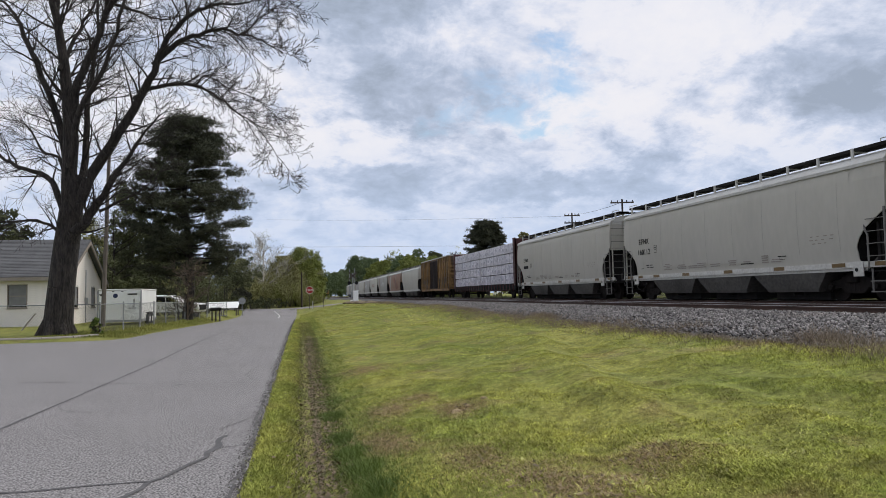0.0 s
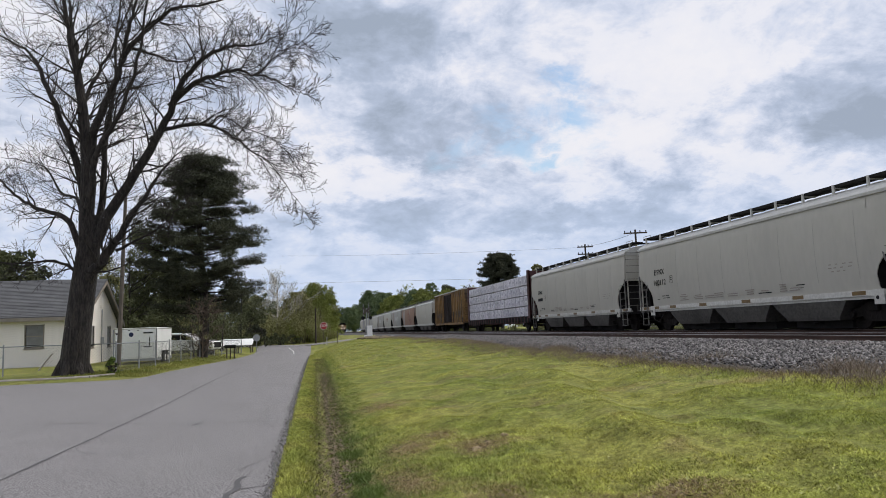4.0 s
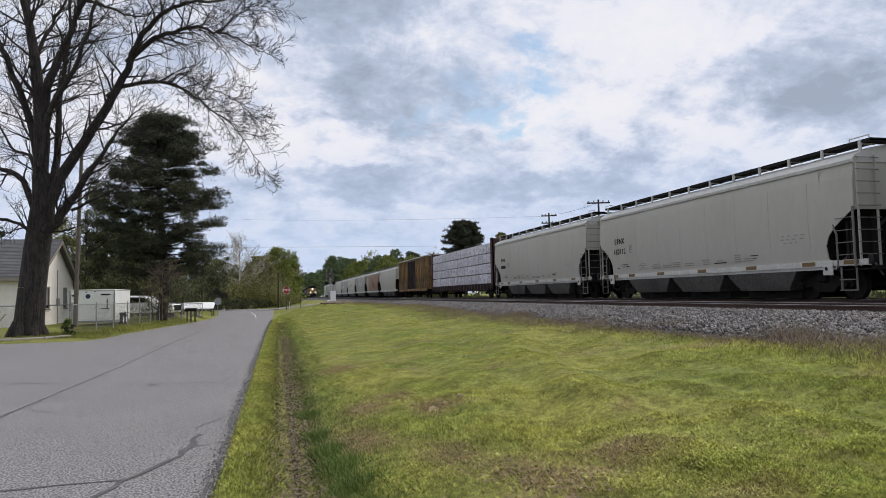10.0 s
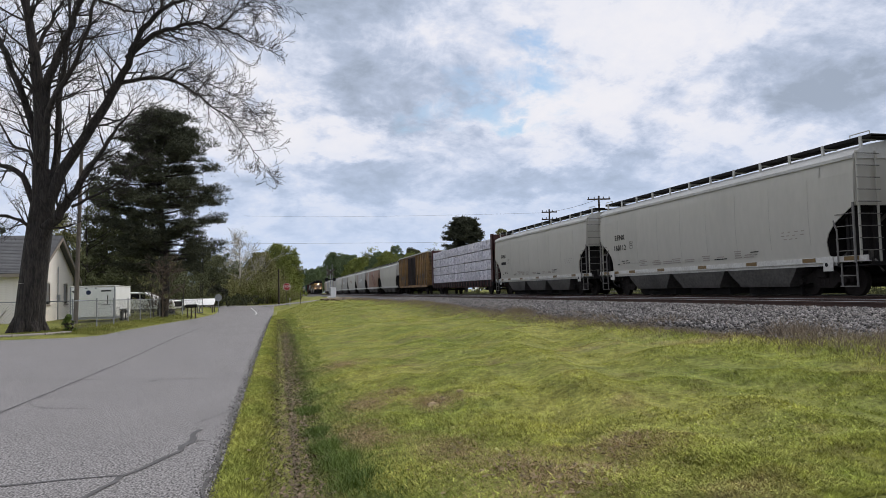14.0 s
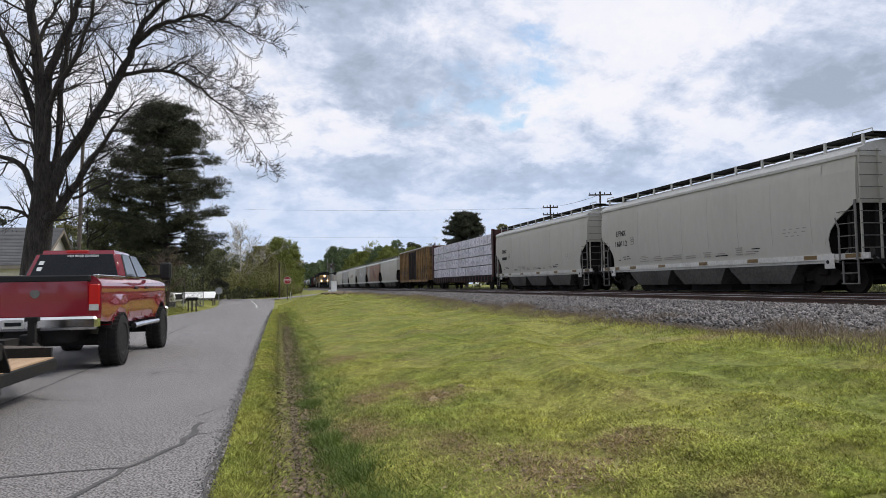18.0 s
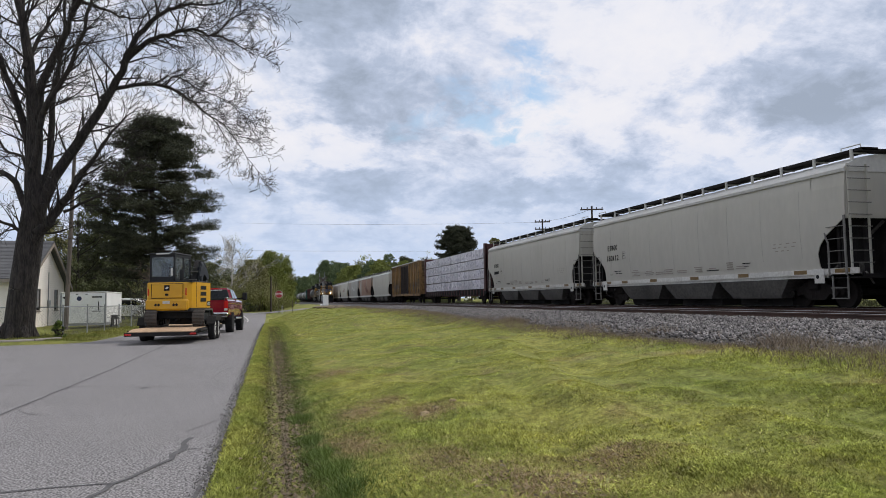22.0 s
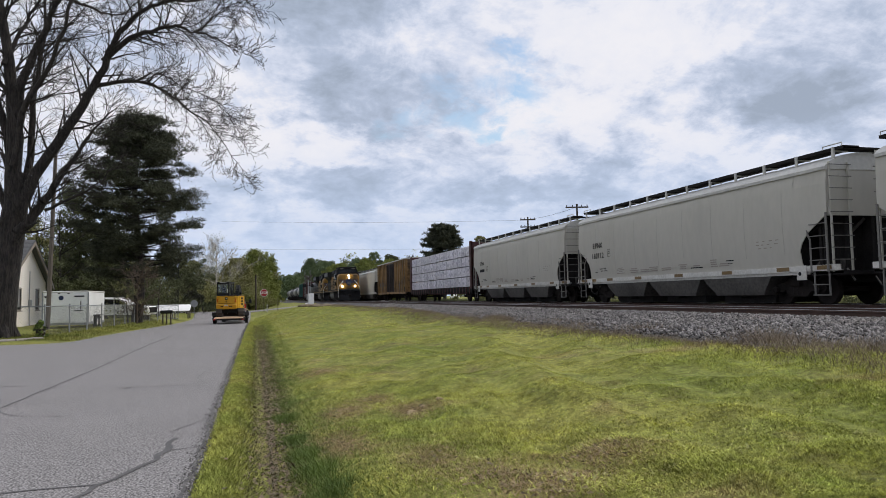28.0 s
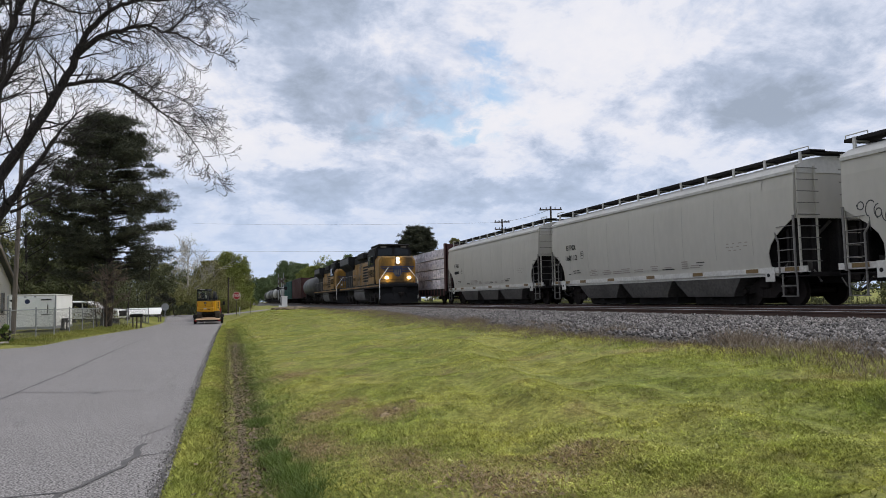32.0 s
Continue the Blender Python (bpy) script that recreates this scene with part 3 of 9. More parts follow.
def road_z(y):
    return curve([(-400, 0), (24, 0), (34, -0.07), (43, -0.2), (56, -0.41), (64, -0.5), (72, -0.56), (77, -0.54), (84, -0.25), (92, -0.12), (120, 0.0)], y)


def street_z(x):
    return curve([(-400, 0.35), (-25, 0.35), (-10, 0.15), (-5, -0.05), (-1, -0.1), (5, 0.42), (11, 0.68), (20, 0.68), (60, 0.4)], x)


def track_x(y):
    """Sideways shift of both tracks, which bend a little far off."""
    return 1.9 * smooth(150, 330, y)


def ground_z(x, y):
    rz = road_z(y)
    right = curve([(-0.45, -0.02), (-0.22, 0.01), (-0.10, -0.04), (0.08, -0.15), (0.28, -0.20), (0.55, -0.16), (0.85, -0.08), (1.2, -0.01), (2.0, 0.08), (3.5, 0.22), (5.2, 0.38), (6.6, 0.48), (8.2, 0.52), (22, 0.5), (40, 0.2), (4000, 0.0)], x)
    if right < 0 and x > -0.2:
        right *= 1 - 0.8 * smooth(16, 38, y)
    if x > -0.45:
        z = right + rz * (1 - smooth(-0.45, 2.6, x))
        z += 0.17 * smooth(24, 40, y) * smooth(1.5, 4, x) * (1 - smooth(7, 9, x))
        w = smooth(1.2, 3.0, x) * (1 - smooth(7.5, 9, x))
        z -= 0.20 * math.exp(-((y - 27 - 0.5 * (x - 4)) / 3.2) ** 2) * smooth(2.6, 4.5, x) * (1 - smooth(5.6, 7.0, x))
        z += w * 0.085 * noise.noise((x * 1.5 - y * 0.22, y * 0.10, 13.0)) + 0.03 * smooth(1.0, 1.8, x) * (1 - smooth(6.5, 8, x)) * noise.noise((x * 3.1, y * 1.7, 15.0))
        z += w * (0.10 * noise.noise((x * 0.45, y * 0.28, 3.0)) + 0.11 * noise.noise((x * 1.0, y * 0.6, 7.0)))
        z += 0.05 * noise.noise((x * 2.0, y * 1.5, 1.0)) * smooth(0.4, 1.4, x) * (1 - smooth(8, 10, x))
    elif x > -6.3:
        z = rz - 0.03
    else:
        side = 1 - smooth(26.5, 28.3, y)
        lawn = 0.06 + 0.05 * noise.noise((x * 0.3, y * 0.3, 9.0)) - 0.12 * smooth(50, 75, y) + 0.2 * smooth(-15, -30, x) * 0
        z = (rz - 0.03) * side + (1 - side) * (rz * (1 - smooth(-6.3, -8.5, x)) + lawn * smooth(-6.2, -7.4, x))
    k = smooth(78, 83, y) * (1 - smooth(92, 97, y))
    if k:
        z = z * (1 - k) + (street_z(x) - 0.03) * k
    far = smooth(110, 200, math.hypot(x, y))
    return z * (1 - far) + far * (0.35 if x > 0 else 0.1)


GRID = {}


def ground_many(x, y):
    """Heights of the ground at many points, read off a fine grid beside the road and worked out one by one elsewhere."""
    if not GRID:
        GRID["x"], GRID["y"] = np.arange(-0.7, 9.01, 0.06), np.arange(-15, 80.2, 0.15)
        GRID["z"] = np.array([[ground_z(a, b) for a in GRID["x"]] for b in GRID["y"]])
    x, y = np.asarray(x, float), np.asarray(y, float)
    u, v = (x - GRID["x"][0]) / 0.06, (y - GRID["y"][0]) / 0.15
    inside = (u >= 0) & (v >= 0) & (u < len(GRID["x"]) - 1) & (v < len(GRID["y"]) - 1)
    i, j = np.where(inside, u, 0).astype(int), np.where(inside, v, 0).astype(int)
    p, q, Z = u - i, v - j, GRID["z"]
    z = Z[j, i] * (1 - p) * (1 - q) + Z[j, i + 1] * p * (1 - q) + Z[j + 1, i] * (1 - p) * q + Z[j + 1, i + 1] * p * q
    for k in np.flatnonzero(~inside):
        z[k] = ground_z(x[k], y[k])
    return z


def axis_lines(parts):
    out = []
    for a, b, s in parts:
        out += list(np.arange(a, b, s))
    return out + [parts[-1][1]]


def build_ground():
    xs = axis_lines([(-2400, -400, 500), (-400, -80, 40), (-80, -16, 4), (-16, -6.5, 0.5), (-6.5, -6.1, 0.1), (-6.1, -0.6, 1.1), (-0.6, 4, 0.15), (4, 12, 0.35), (12, 24, 1.5), (24, 80, 7), (80, 400, 40), (400, 2400, 500)])
    ys = axis_lines([(-600, -60, 90), (-60, 0, 6), (0, 25, 0.3), (25, 50, 0.5), (50, 100, 0.8), (100, 160, 5), (160, 500, 30), (500, 3000, 500)])
    V = [(x, y, ground_z(x, y)) for y in ys for x in xs]
    n = len(xs)
    F = [(j * n + i, j * n + i + 1, (j + 1) * n + i + 1, (j + 1) * n + i) for j in range(len(ys) - 1) for i in range(n - 1)]
    me = raw("ground", V, F, M_GRASS)
    me.polygons.foreach_set("use_smooth", [True] * len(me.polygons))
    tagged(new("ground", me), "mown spring lawn with a shallow ditch beside the road", "ground", kind="structure")


build_ground()


def strip(name, left, right, zf, y0, y1, step, material, label, category="road", thick=0.0):
    ys = list(np.arange(y0, y1, step)) + [y1]
    V, F = [], []
    cols = 8
    for y in ys:
        a, b = left(y), right(y)
        for i in range(cols + 1):
            x = a + (b - a) * i / cols
            V.append((x, y, zf(x, y)))
    n = cols + 1
    for j in range(len(ys) - 1):
        for i in range(cols):
            F.append((j * n + i, j * n + i + 1, (j + 1) * n + i + 1, (j + 1) * n + i))
    me = raw(name, V, F, material)
    return tagged(new(name, me), label, category, kind="structure")


def road_edge(y):
    return -0.44 + 0.05 * noise.noise((y * 0.9, 0, 0)) + 0.03 * noise.noise((y * 3.5, 2, 0))


def road_left(y):
    return -6.25 - 1.5 * (1 - smooth(28, 34, y)) - 26 * (1 - smooth(26.2, 28.6, y)) + 0.06 * noise.noise((y * 0.8, 5, 0))


strip("road", road_left, road_edge, lambda x, y: road_z(y) * (1 - smooth(78, 83, y)) + (street_z(x)) * smooth(78, 83, y) + 0.002, -60, 83.5, 0.35, M_ASPHALT, "worn grey asphalt lane with sealed cracks beside the ditch")
tagged(new("crossing_street", raw("crossing_street",
    [(x, y + 0.4 * math.sin(x * 0.05), street_z(x) + 0.012) for x in range(-120, 61, 2) for y in (82.5, 85.5, 89.0, 92.5)],
    [(i * 4 + j, i * 4 + j + 4, i * 4 + j + 5, i * 4 + j + 1) for i in range(90) for j in range(3)], M_ASPHALT)),
    "grey asphalt street that climbs to the level crossing", "street", kind="structure")


def ribbon(name, pts, width, material, label, dz=0.006, jitter=0.0, zf=None):
    """A flat strip that follows points on the road."""
    V, F = [], []
    fine = []
    for (a, b) in zip(pts, pts[1:]):
        k = max(2, int(math.dist(a, b) / (0.25 if name != "crumbled_edge" else 0.07)))
        fine += [(a[0] + (b[0] - a[0]) * i / k, a[1] + (b[1] - a[1]) * i / k) for i in range(k)]
    fine.append(pts[-1])
    for i, (x, y) in enumerate(fine):
        p, q = fine[max(i - 1, 0)], fine[min(i + 1, len(fine) - 1)]
        d = Vector((q[0] - p[0], q[1] - p[1])).normalized()
        nx, ny = -d.y, d.x
        j = jitter * (noise.noise((x * 3, y * 3, 11)) + 0.5 * noise.noise((x * 11, y * 11, 17)))
        w = width * (0.55 + 0.7 * abs(noise.noise((x * 2, y * 2, 21)))) / 2 if jitter else width / 2
        for s in (-1, 1):
            X, Y = x + nx * (j + s * w), y + ny * (j + s * w)
            V.append((X, Y, (zf or (lambda a, b: road_z(b)))(X, Y) + dz))
    for i in range(len(fine) - 1):
        F.append((2 * i, 2 * i + 1, 2 * i + 3, 2 * i + 2))
    return tagged(new(name, raw(name, V, F, material)), label, "road marking", kind="structure")


ribbon("sealed_seam", [(-3.2, -8), (-3.3, 6), (-3.22, 9.8), (-3.14, 16), (-3.2, 21), (-3.24, 27), (-3.3, 36)], 0.07, M_SEAM, "dark tar-sealed seam along the lane", jitter=0.02)
ribbon("sealed_crack", [(-12, 5.9), (-4.5, 5.95), (-2.0, 5.82), (-1.56, 5.86), (-1.12, 5.83)], 0.05, M_SEAM, "dark sealed crack across the lane", jitter=0.05)
ribbon("sealed_crack", [(-1.8, 3.5), (-1.45, 4.8), (-1.2, 5.5), (-1.1, 5.8), (-0.99, 6.18), (-0.86, 6.6), (-0.79, 6.95), (-0.79, 7.25), (-0.74, 7.55)], 0.075, M_SEAM, "dark ragged sealed crack along the lane", jitter=0.07, dz=0.008)
ribbon("hairline_crack", [(-0.78, 7.0), (-0.66, 6.98), (-0.5, 7.05)], 0.02, M_SEAM, "thin crack at the lane's edge", jitter=0.04)
ribbon("hairline_crack", [(-14, 13.9), (-8, 13.7), (-4.5, 13.57), (-3.2, 12.9), (-1.97, 12.31), (-1.2, 12.2), (-0.5, 11.9)], 0.025, M_SEAM, "thin crack across the lane", jitter=0.06)
ribbon("hairline_crack", [(-3.2, 10.4), (-2.95, 9.9), (-2.65, 9.65), (-2.2, 9.45)], 0.018, M_SEAM, "thin curved crack in the lane", jitter=0.05)
ribbon("hairline_crack", [(-0.75, 12.3), (-0.98, 13.2), (-0.95, 14.2), (-0.75, 15.3), (-0.5, 15.9)], 0.022, M_SEAM, "thin curved crack in the lane", jitter=0.06)
ribbon("hairline_crack", [(-0.72, 9.6), (-0.6, 9.9), (-0.47, 10.2)], 0.022, M_SEAM, "thin crack at the lane's edge", jitter=0.06)
ribbon("hairline_crack", [(-0.85, 7.9), (-0.7, 8.3), (-0.5, 8.7)], 0.018, M_SEAM, "thin crack at the lane's edge", jitter=0.06)
ribbon("road_patch", [(-1.95, 12.1), (-1.9, 12.3)], 0.09, M_SEAM, "small dark tar spot on the lane")
ribbon("crumbled_edge", [(-0.50, -8), (-0.47, 4), (-0.5, 20), (-0.49, 40), (-0.5, 60)], 0.04, M_EDGE, "dark crumbling edge of the asphalt", dz=0.009, jitter=0.07)
ribbon("lane_line", [(-2.0, 66), (-2.05, 72), (-2.3, 78), (-2.9, 81)], 0.085, M_LINE, "short worn white line at the junction", zf=lambda x, y: road_z(y) * (1 - smooth(78, 83, y)) + street_z(x) * smooth(78, 83, y), dz=0.02)


def edge_crumbs():
    """Loose chips of broken asphalt along the lane's edge."""
    rng = np.random.default_rng(44)
    n = 9000
    y = 2.5 + 55 * rng.random(n) ** 2.0
    x = -0.47 + np.abs(rng.normal(0, 0.045, n)) * rng.choice([-1.0, 0.6], n)
    P = np.stack([x, y, np.array([road_z(b) for b in y]) + 0.004], 1)
    q = rng.uniform(0.003, 0.011, n)[:, None, None]
    shape = np.array([(1, 0, 0), (-0.5, 0.87, 0), (-0.5, -0.87, 0), (0, 0, 0.8)])
    V = P[:, None] + (shape[None] + rng.normal(0, 0.25, (n, 4, 3))) * q
    V[:, :3, 2] = P[:, None, 2] - 0.003
    T = V[:, [[0, 1, 3], [1, 2, 3], [2, 0, 3]]].reshape(-1, 3, 3)
    tagged(new("asphalt_crumbs", tris("asphalt_crumbs", T, M_CRUMB)), "dark loose crumbs of asphalt along the lane's edge", "gravel", kind="stuff")


M_CRUMB = mat("asphalt_crumb", (0.13, 0.122, 0.118), (0.05, 0.047, 0.045), 0.95, scale=9, fine=60)
edge_crumbs()


def kerb():
    k = thing("kerb", label="weathered concrete kerb in front of the house", category="kerb", kind="structure")
    bm = bmesh.new()
    pts = [(-34, 28.4), (-22, 28.35), (-14, 28.3), (-10.6, 28.2), (-9.2, 28.15), (-8.3, 28.6), (-7.7, 29.6)]
    for (a, b) in zip(pts, pts[1:]):
        d = Vector((b[0] - a[0], b[1] - a[1], 0)).normalized() * 0.09
        nx, ny = -d.y, d.x
        loft(bm, [[(p[0] - nx, p[1] - ny, -0.1), (p[0] + nx, p[1] + ny, -0.1), (p[0] + nx, p[1] + ny, 0.12), (p[0] - nx * 0.6, p[1] - ny * 0.6, 0.12), (p[0] - nx, p[1] - ny, 0.08)] for p in (a, b)])
    part("kerb_stone", bm, M_KERB, k)


kerb()

strip("street_beyond", lambda y: 24.5, lambda y: 40.0, lambda x, y: ground_z(x, y) + 0.03, -60, 240, 4.0, M_ASPHALT, "grey street beyond the railway")


# ---- the two tracks ----
def build_track(name, cx, label):
    t = thing(name, label=label, category="railway track", kind="structure")
    ys = axis_lines([(-60, 150, 6), (150, 720, 10)])
    prof = [(-0.07, 0), (0.07, 0), (0.07, 0.02), (0.012, 0.04), (0.012, 0.125), (0.036, 0.135), (0.036, 0.168), (-0.036, 0.168), (-0.036, 0.135), (-0.012, 0.125), (-0.012, 0.04), (-0.07, 0.02)]
    for s in (-1, 1):
        bm = bmesh.new()
        loft(bm, [[(cx + track_x(y) + s * 0.755 + px, y, RAIL_Z - 0.17 + pz) for px, pz in prof] for y in ys])
        r = part("rail", bm, M_RAIL, t)
        bm = bmesh.new()
        loft(bm, [[(cx + track_x(y) + s * 0.755 + px, y, RAIL_Z + pz) for px, pz in ((-0.03, -0.003), (0.03, -0.003), (0.026, 0.004), (-0.026, 0.004))] for y in ys])
        part("running_surface", bm, M_RAILTOP, r, "worn bright rail head")
    tie = mesh_of("tie", B((-1.3, 1.3, -0.11, 0.11, -0.18, 0), bevel=0.012), M_TIE)
    y = 2.0
    while y < 120 and name == "near_track":
        o = part("tie", tie, M_TIE, t, m=pose(cx + random.uniform(-0.04, 0.04), y, RAIL_Z - 0.175, 0, 0, random.uniform(-1, 1)))
        y += 0.5


build_track("near_track", NEAR_X, "rusty rails on dark ties in grey ballast")
build_track("far_track", FAR_X, "rails under the standing freight cars")


def build_ballast():
    ys = axis_lines([(-60, 0, 4), (0, 60, 0.4), (60, 150, 4), (150, 720, 10)])
    V, F = [], []
    xs = [6.95, 7.7, 8.7, 9.8, 10.5, 11.0, 11.4, 11.9, 12.6, 13.4, 14.2, 15.2, 16.5, 18.2, 19.2, 20.5, 22.0]
    zs = [0.42, 0.54, 0.61, 0.64, 0.68, 0.71, 0.715, 0.70, 0.675, 0.675, 0.69, 0.66, 0.68, 0.68, 0.69, 0.55, 0.40]
    for y in ys:
        for x, z in zip(xs, zs):
            e = 0.3 * noise.noise((y * 0.35, x, 2)) if x < 9.5 else 0
            V.append((x + track_x(y) + e, y, z + 0.02 * noise.noise((x * 2, y * 2, 5))))
    n = len(xs)
    for j in range(len(ys) - 1):
        for i in range(n - 1):
            F.append((j * n + i, j * n + i + 1, (j + 1) * n + i + 1, (j + 1) * n + i))
    ob = tagged(new("ballast_bed", raw("ballast_bed", V, F, M_BALLAST)), "bed of grey crushed stone under the tracks", "ballast", kind="structure")
    # loose stones
    rng = np.random.default_rng(4)
    n = 85000
    y = 3 + 62 * rng.random(n) ** 1.7
    x = 7.1 + 5.2 * rng.random(n) ** 0.85
    keep = rng.random(n) < np.clip((x - 6.9) / 1.1, 0.12, 1)
    x, y = x[keep], y[keep]
    z = np.interp(x, xs, zs) + rng.uniform(0.0, 0.035, len(x))
    n = len(x)
    r = rng.uniform(0.022, 0.052, n)
    base = np.array([(1, 0, 0), (0, 1, 0), (-1, 0, 0), (0, -1, 0), (0, 0, 0.8), (0, 0, -0.8)], float)
    pts = base[None] * (1 + 0.45 * rng.standard_normal((n, 6, 1)).clip(-1, 1)) * r[:, None, None] + rng.standard_normal((n, 6, 3)) * r[:, None, None] * 0.22
    a = rng.random(n) * 6.28
    c, s = np.cos(a), np.sin(a)
    X = pts[..., 0] * c[:, None] - pts[..., 1] * s[:, None]
    Y = pts[..., 0] * s[:, None] + pts[..., 1] * c[:, None]
    P = np.stack([X + x[:, None], Y + y[:, None], pts[..., 2] + z[:, None]], -1)
    f = np.array([(0, 1, 4), (1, 2, 4), (2, 3, 4), (3, 0, 4), (1, 0, 5), (2, 1, 5), (3, 2, 5), (0, 3, 5)])
    me = bpy.data.meshes.new("ballast_stones")
    me.vertices.add(n * 6)
    me.vertices.foreach_set("co", P.astype(np.float32).ravel())
    idx = (f[None] + (np.arange(n) * 6)[:, None, None]).ravel().astype(np.int32)
    me.loops.add(len(idx))
    me.loops.foreach_set("vertex_index", idx)
    me.polygons.add(n * 8)
    me.polygons.foreach_set("loop_start", np.arange(0, len(idx), 3, dtype=np.int32))
    me.materials.append(M_STONE)
    me.update()
    tagged(new("ballast_stones", me), "loose grey and pinkish crushed ballast stones", "gravel", kind="stuff")


build_ballast()

# ---- standing freight cars (local: y along the car, z above the rail, -x towards the road) ----
HOP = [(1.50, 1.00), (1.57, 1.5), (1.615, 2.2), (1.62, 2.9), (1.60, 3.5), (1.55, 3.9), (1.50, 3.98)]
ROOF = [(1.60, 3.89), (1.605, 3.98), (1.50, 4.08), (1.30, 4.19), (0.95, 4.32), (0.5, 4.40), (0.0, 4.42)]


def wheel_mesh():
    bm = bmesh.new()
    lathe(bm, [(-0.07, 0.02), (-0.07, 0.30), (-0.065, 0.45), (0.045, 0.457), (0.05, 0.485), (0.07, 0.485), (0.07, 0.36), (0.03, 0.12), (0.06, 0.10), (0.06, 0.02)], n=22)
    return mesh_of("wheel", bm, M_TRUCKIRON, True)


WHEEL_MESH = wheel_mesh()


def bogie_meshes():
    sf = bmesh.new()
    prism(sf, [(-1.15, 0.50), (-1.05, 0.36), (-0.78, 0.36), (-0.55, 0.44), (-0.35, 0.24), (0.35, 0.24), (0.55, 0.44), (0.78, 0.36), (1.05, 0.36), (1.15, 0.50), (1.0, 0.62), (0.6, 0.66), (0.38, 0.80), (-0.38, 0.80), (-0.6, 0.66), (-1.0, 0.62)], "x", -0.06, 0.06)
    bmesh.ops.bevel(sf, geom=sf.edges[:], offset=0.015, segments=1, affect="EDGES", clamp_overlap=True)
    sp = C(((0, -0.18, 0.30), (0, -0.18, 0.62), 0.07), ((0, 0, 0.30), (0, 0, 0.62), 0.07), ((0, 0.18, 0.30), (0, 0.18, 0.62), 0.07))
    bo = B((-1.2, 1.2, -0.2, 0.2, 0.56, 0.86), bevel=0.03)
    ax = C(((-0.75, 0, 0.457), (0.75, 0, 0.457), 0.08), n=10)
    cap = C(((-0.09, 0, 0), (0.09, 0, 0), 0.10), n=10)
    return [mesh_of("m", b, M_TRUCKIRON) for b in (sf, sp, bo, ax, cap)]


BOGIE = bogie_meshes()


def bogie(parent, y):
    b = part("bogie", BOGIE[2], M_TRUCKIRON, parent, "dark iron two-axle bogie", m=pose(0, y, 0))
    for s in (-1, 1):
        part("side_frame", BOGIE[0], M_TRUCKIRON, b, m=pose(s * 1.02, 0, 0))
        part("spring_nest", BOGIE[1], M_TRUCKIRON, b, m=pose(s * 1.02, 0, 0))
    for d in (-0.88, 0.88):
        part("axle", BOGIE[3], M_TRUCKIRON, b, m=pose(0, d, 0))
        for s in (-1, 1):
            part("wheel", WHEEL_MESH, M_TRUCKIRON, b, m=pose(s * 0.755, d, 0.457, 0, 0, 180 if s > 0 else 0))
            part("bearing_cap", BOGIE[4], M_TRUCKIRON, b, m=pose(s * 1.1, d, 0.457))
    return b


def coupler(parent, y, s):
    bm = B((-0.09, 0.09, min(y, y + s * 0.75), max(y, y + s * 0.75), 0.72, 0.92), (-0.17, 0.17, min(y + s * 0.45, y + s * 0.78), max(y + s * 0.45, y + s * 0.78), 0.68, 0.98), bevel=0.03)
    part("coupler", bm, M_TRUCKIRON, parent)
    bm = bmesh.new()
    pipe(bm, [(-0.35, y, 0.8), (-0.38, y + s * 0.2, 0.55), (-0.3, y + s * 0.45, 0.42), (-0.12, y + s * 0.7, 0.5)], 0.025)
    part("brake_hose", bm, M_BLKPL, parent)


def ladder(parent, x, ya, yb, z0, z1, material, n):
    """A side or end ladder between (ya, yb) at x."""
    bm = bmesh.new()
    for y in (ya, yb):
        box(bm, x - 0.02, x + 0.02, y - 0.03, y + 0.03, z0, z1)
    part("ladder_stile", bm, material, parent)
    for i in range(n):
        z = z0 + (z1 - z0) * (i + 0.5) / n
        part("rung", RUNG, material, parent, m=Matrix.Translation((x - 0.03, (ya + yb) / 2, z)) @ Matrix.Diagonal((1, abs(yb - ya) + 0.1, 1, 1)))


RUNG = mesh_of("rung", C(((0, -0.5, 0), (0, 0.5, 0), 0.013), n=6), M_LADDER)
XRUNG = mesh_of("end_rung", C(((-0.5, 0, 0), (0.5, 0, 0), 0.013), n=6), M_LADDER)
MARK = mesh_of("reflector", B((-0.008, 0.0, -0.27, 0.27, -0.06, 0.06)), M_REFLY)
BAR = mesh_of("stencil_line", B((-0.004, 0.0, -0.5, 0.5, -0.5, 0.5)), M_BLACK)
BARF = mesh_of("stencil_line", B((-0.004, 0.0, -0.5, 0.5, -0.5, 0.5)), M_RUSTTXT)


def skin_x(z):
    return -curve([(b, a) for a, b in HOP], z)


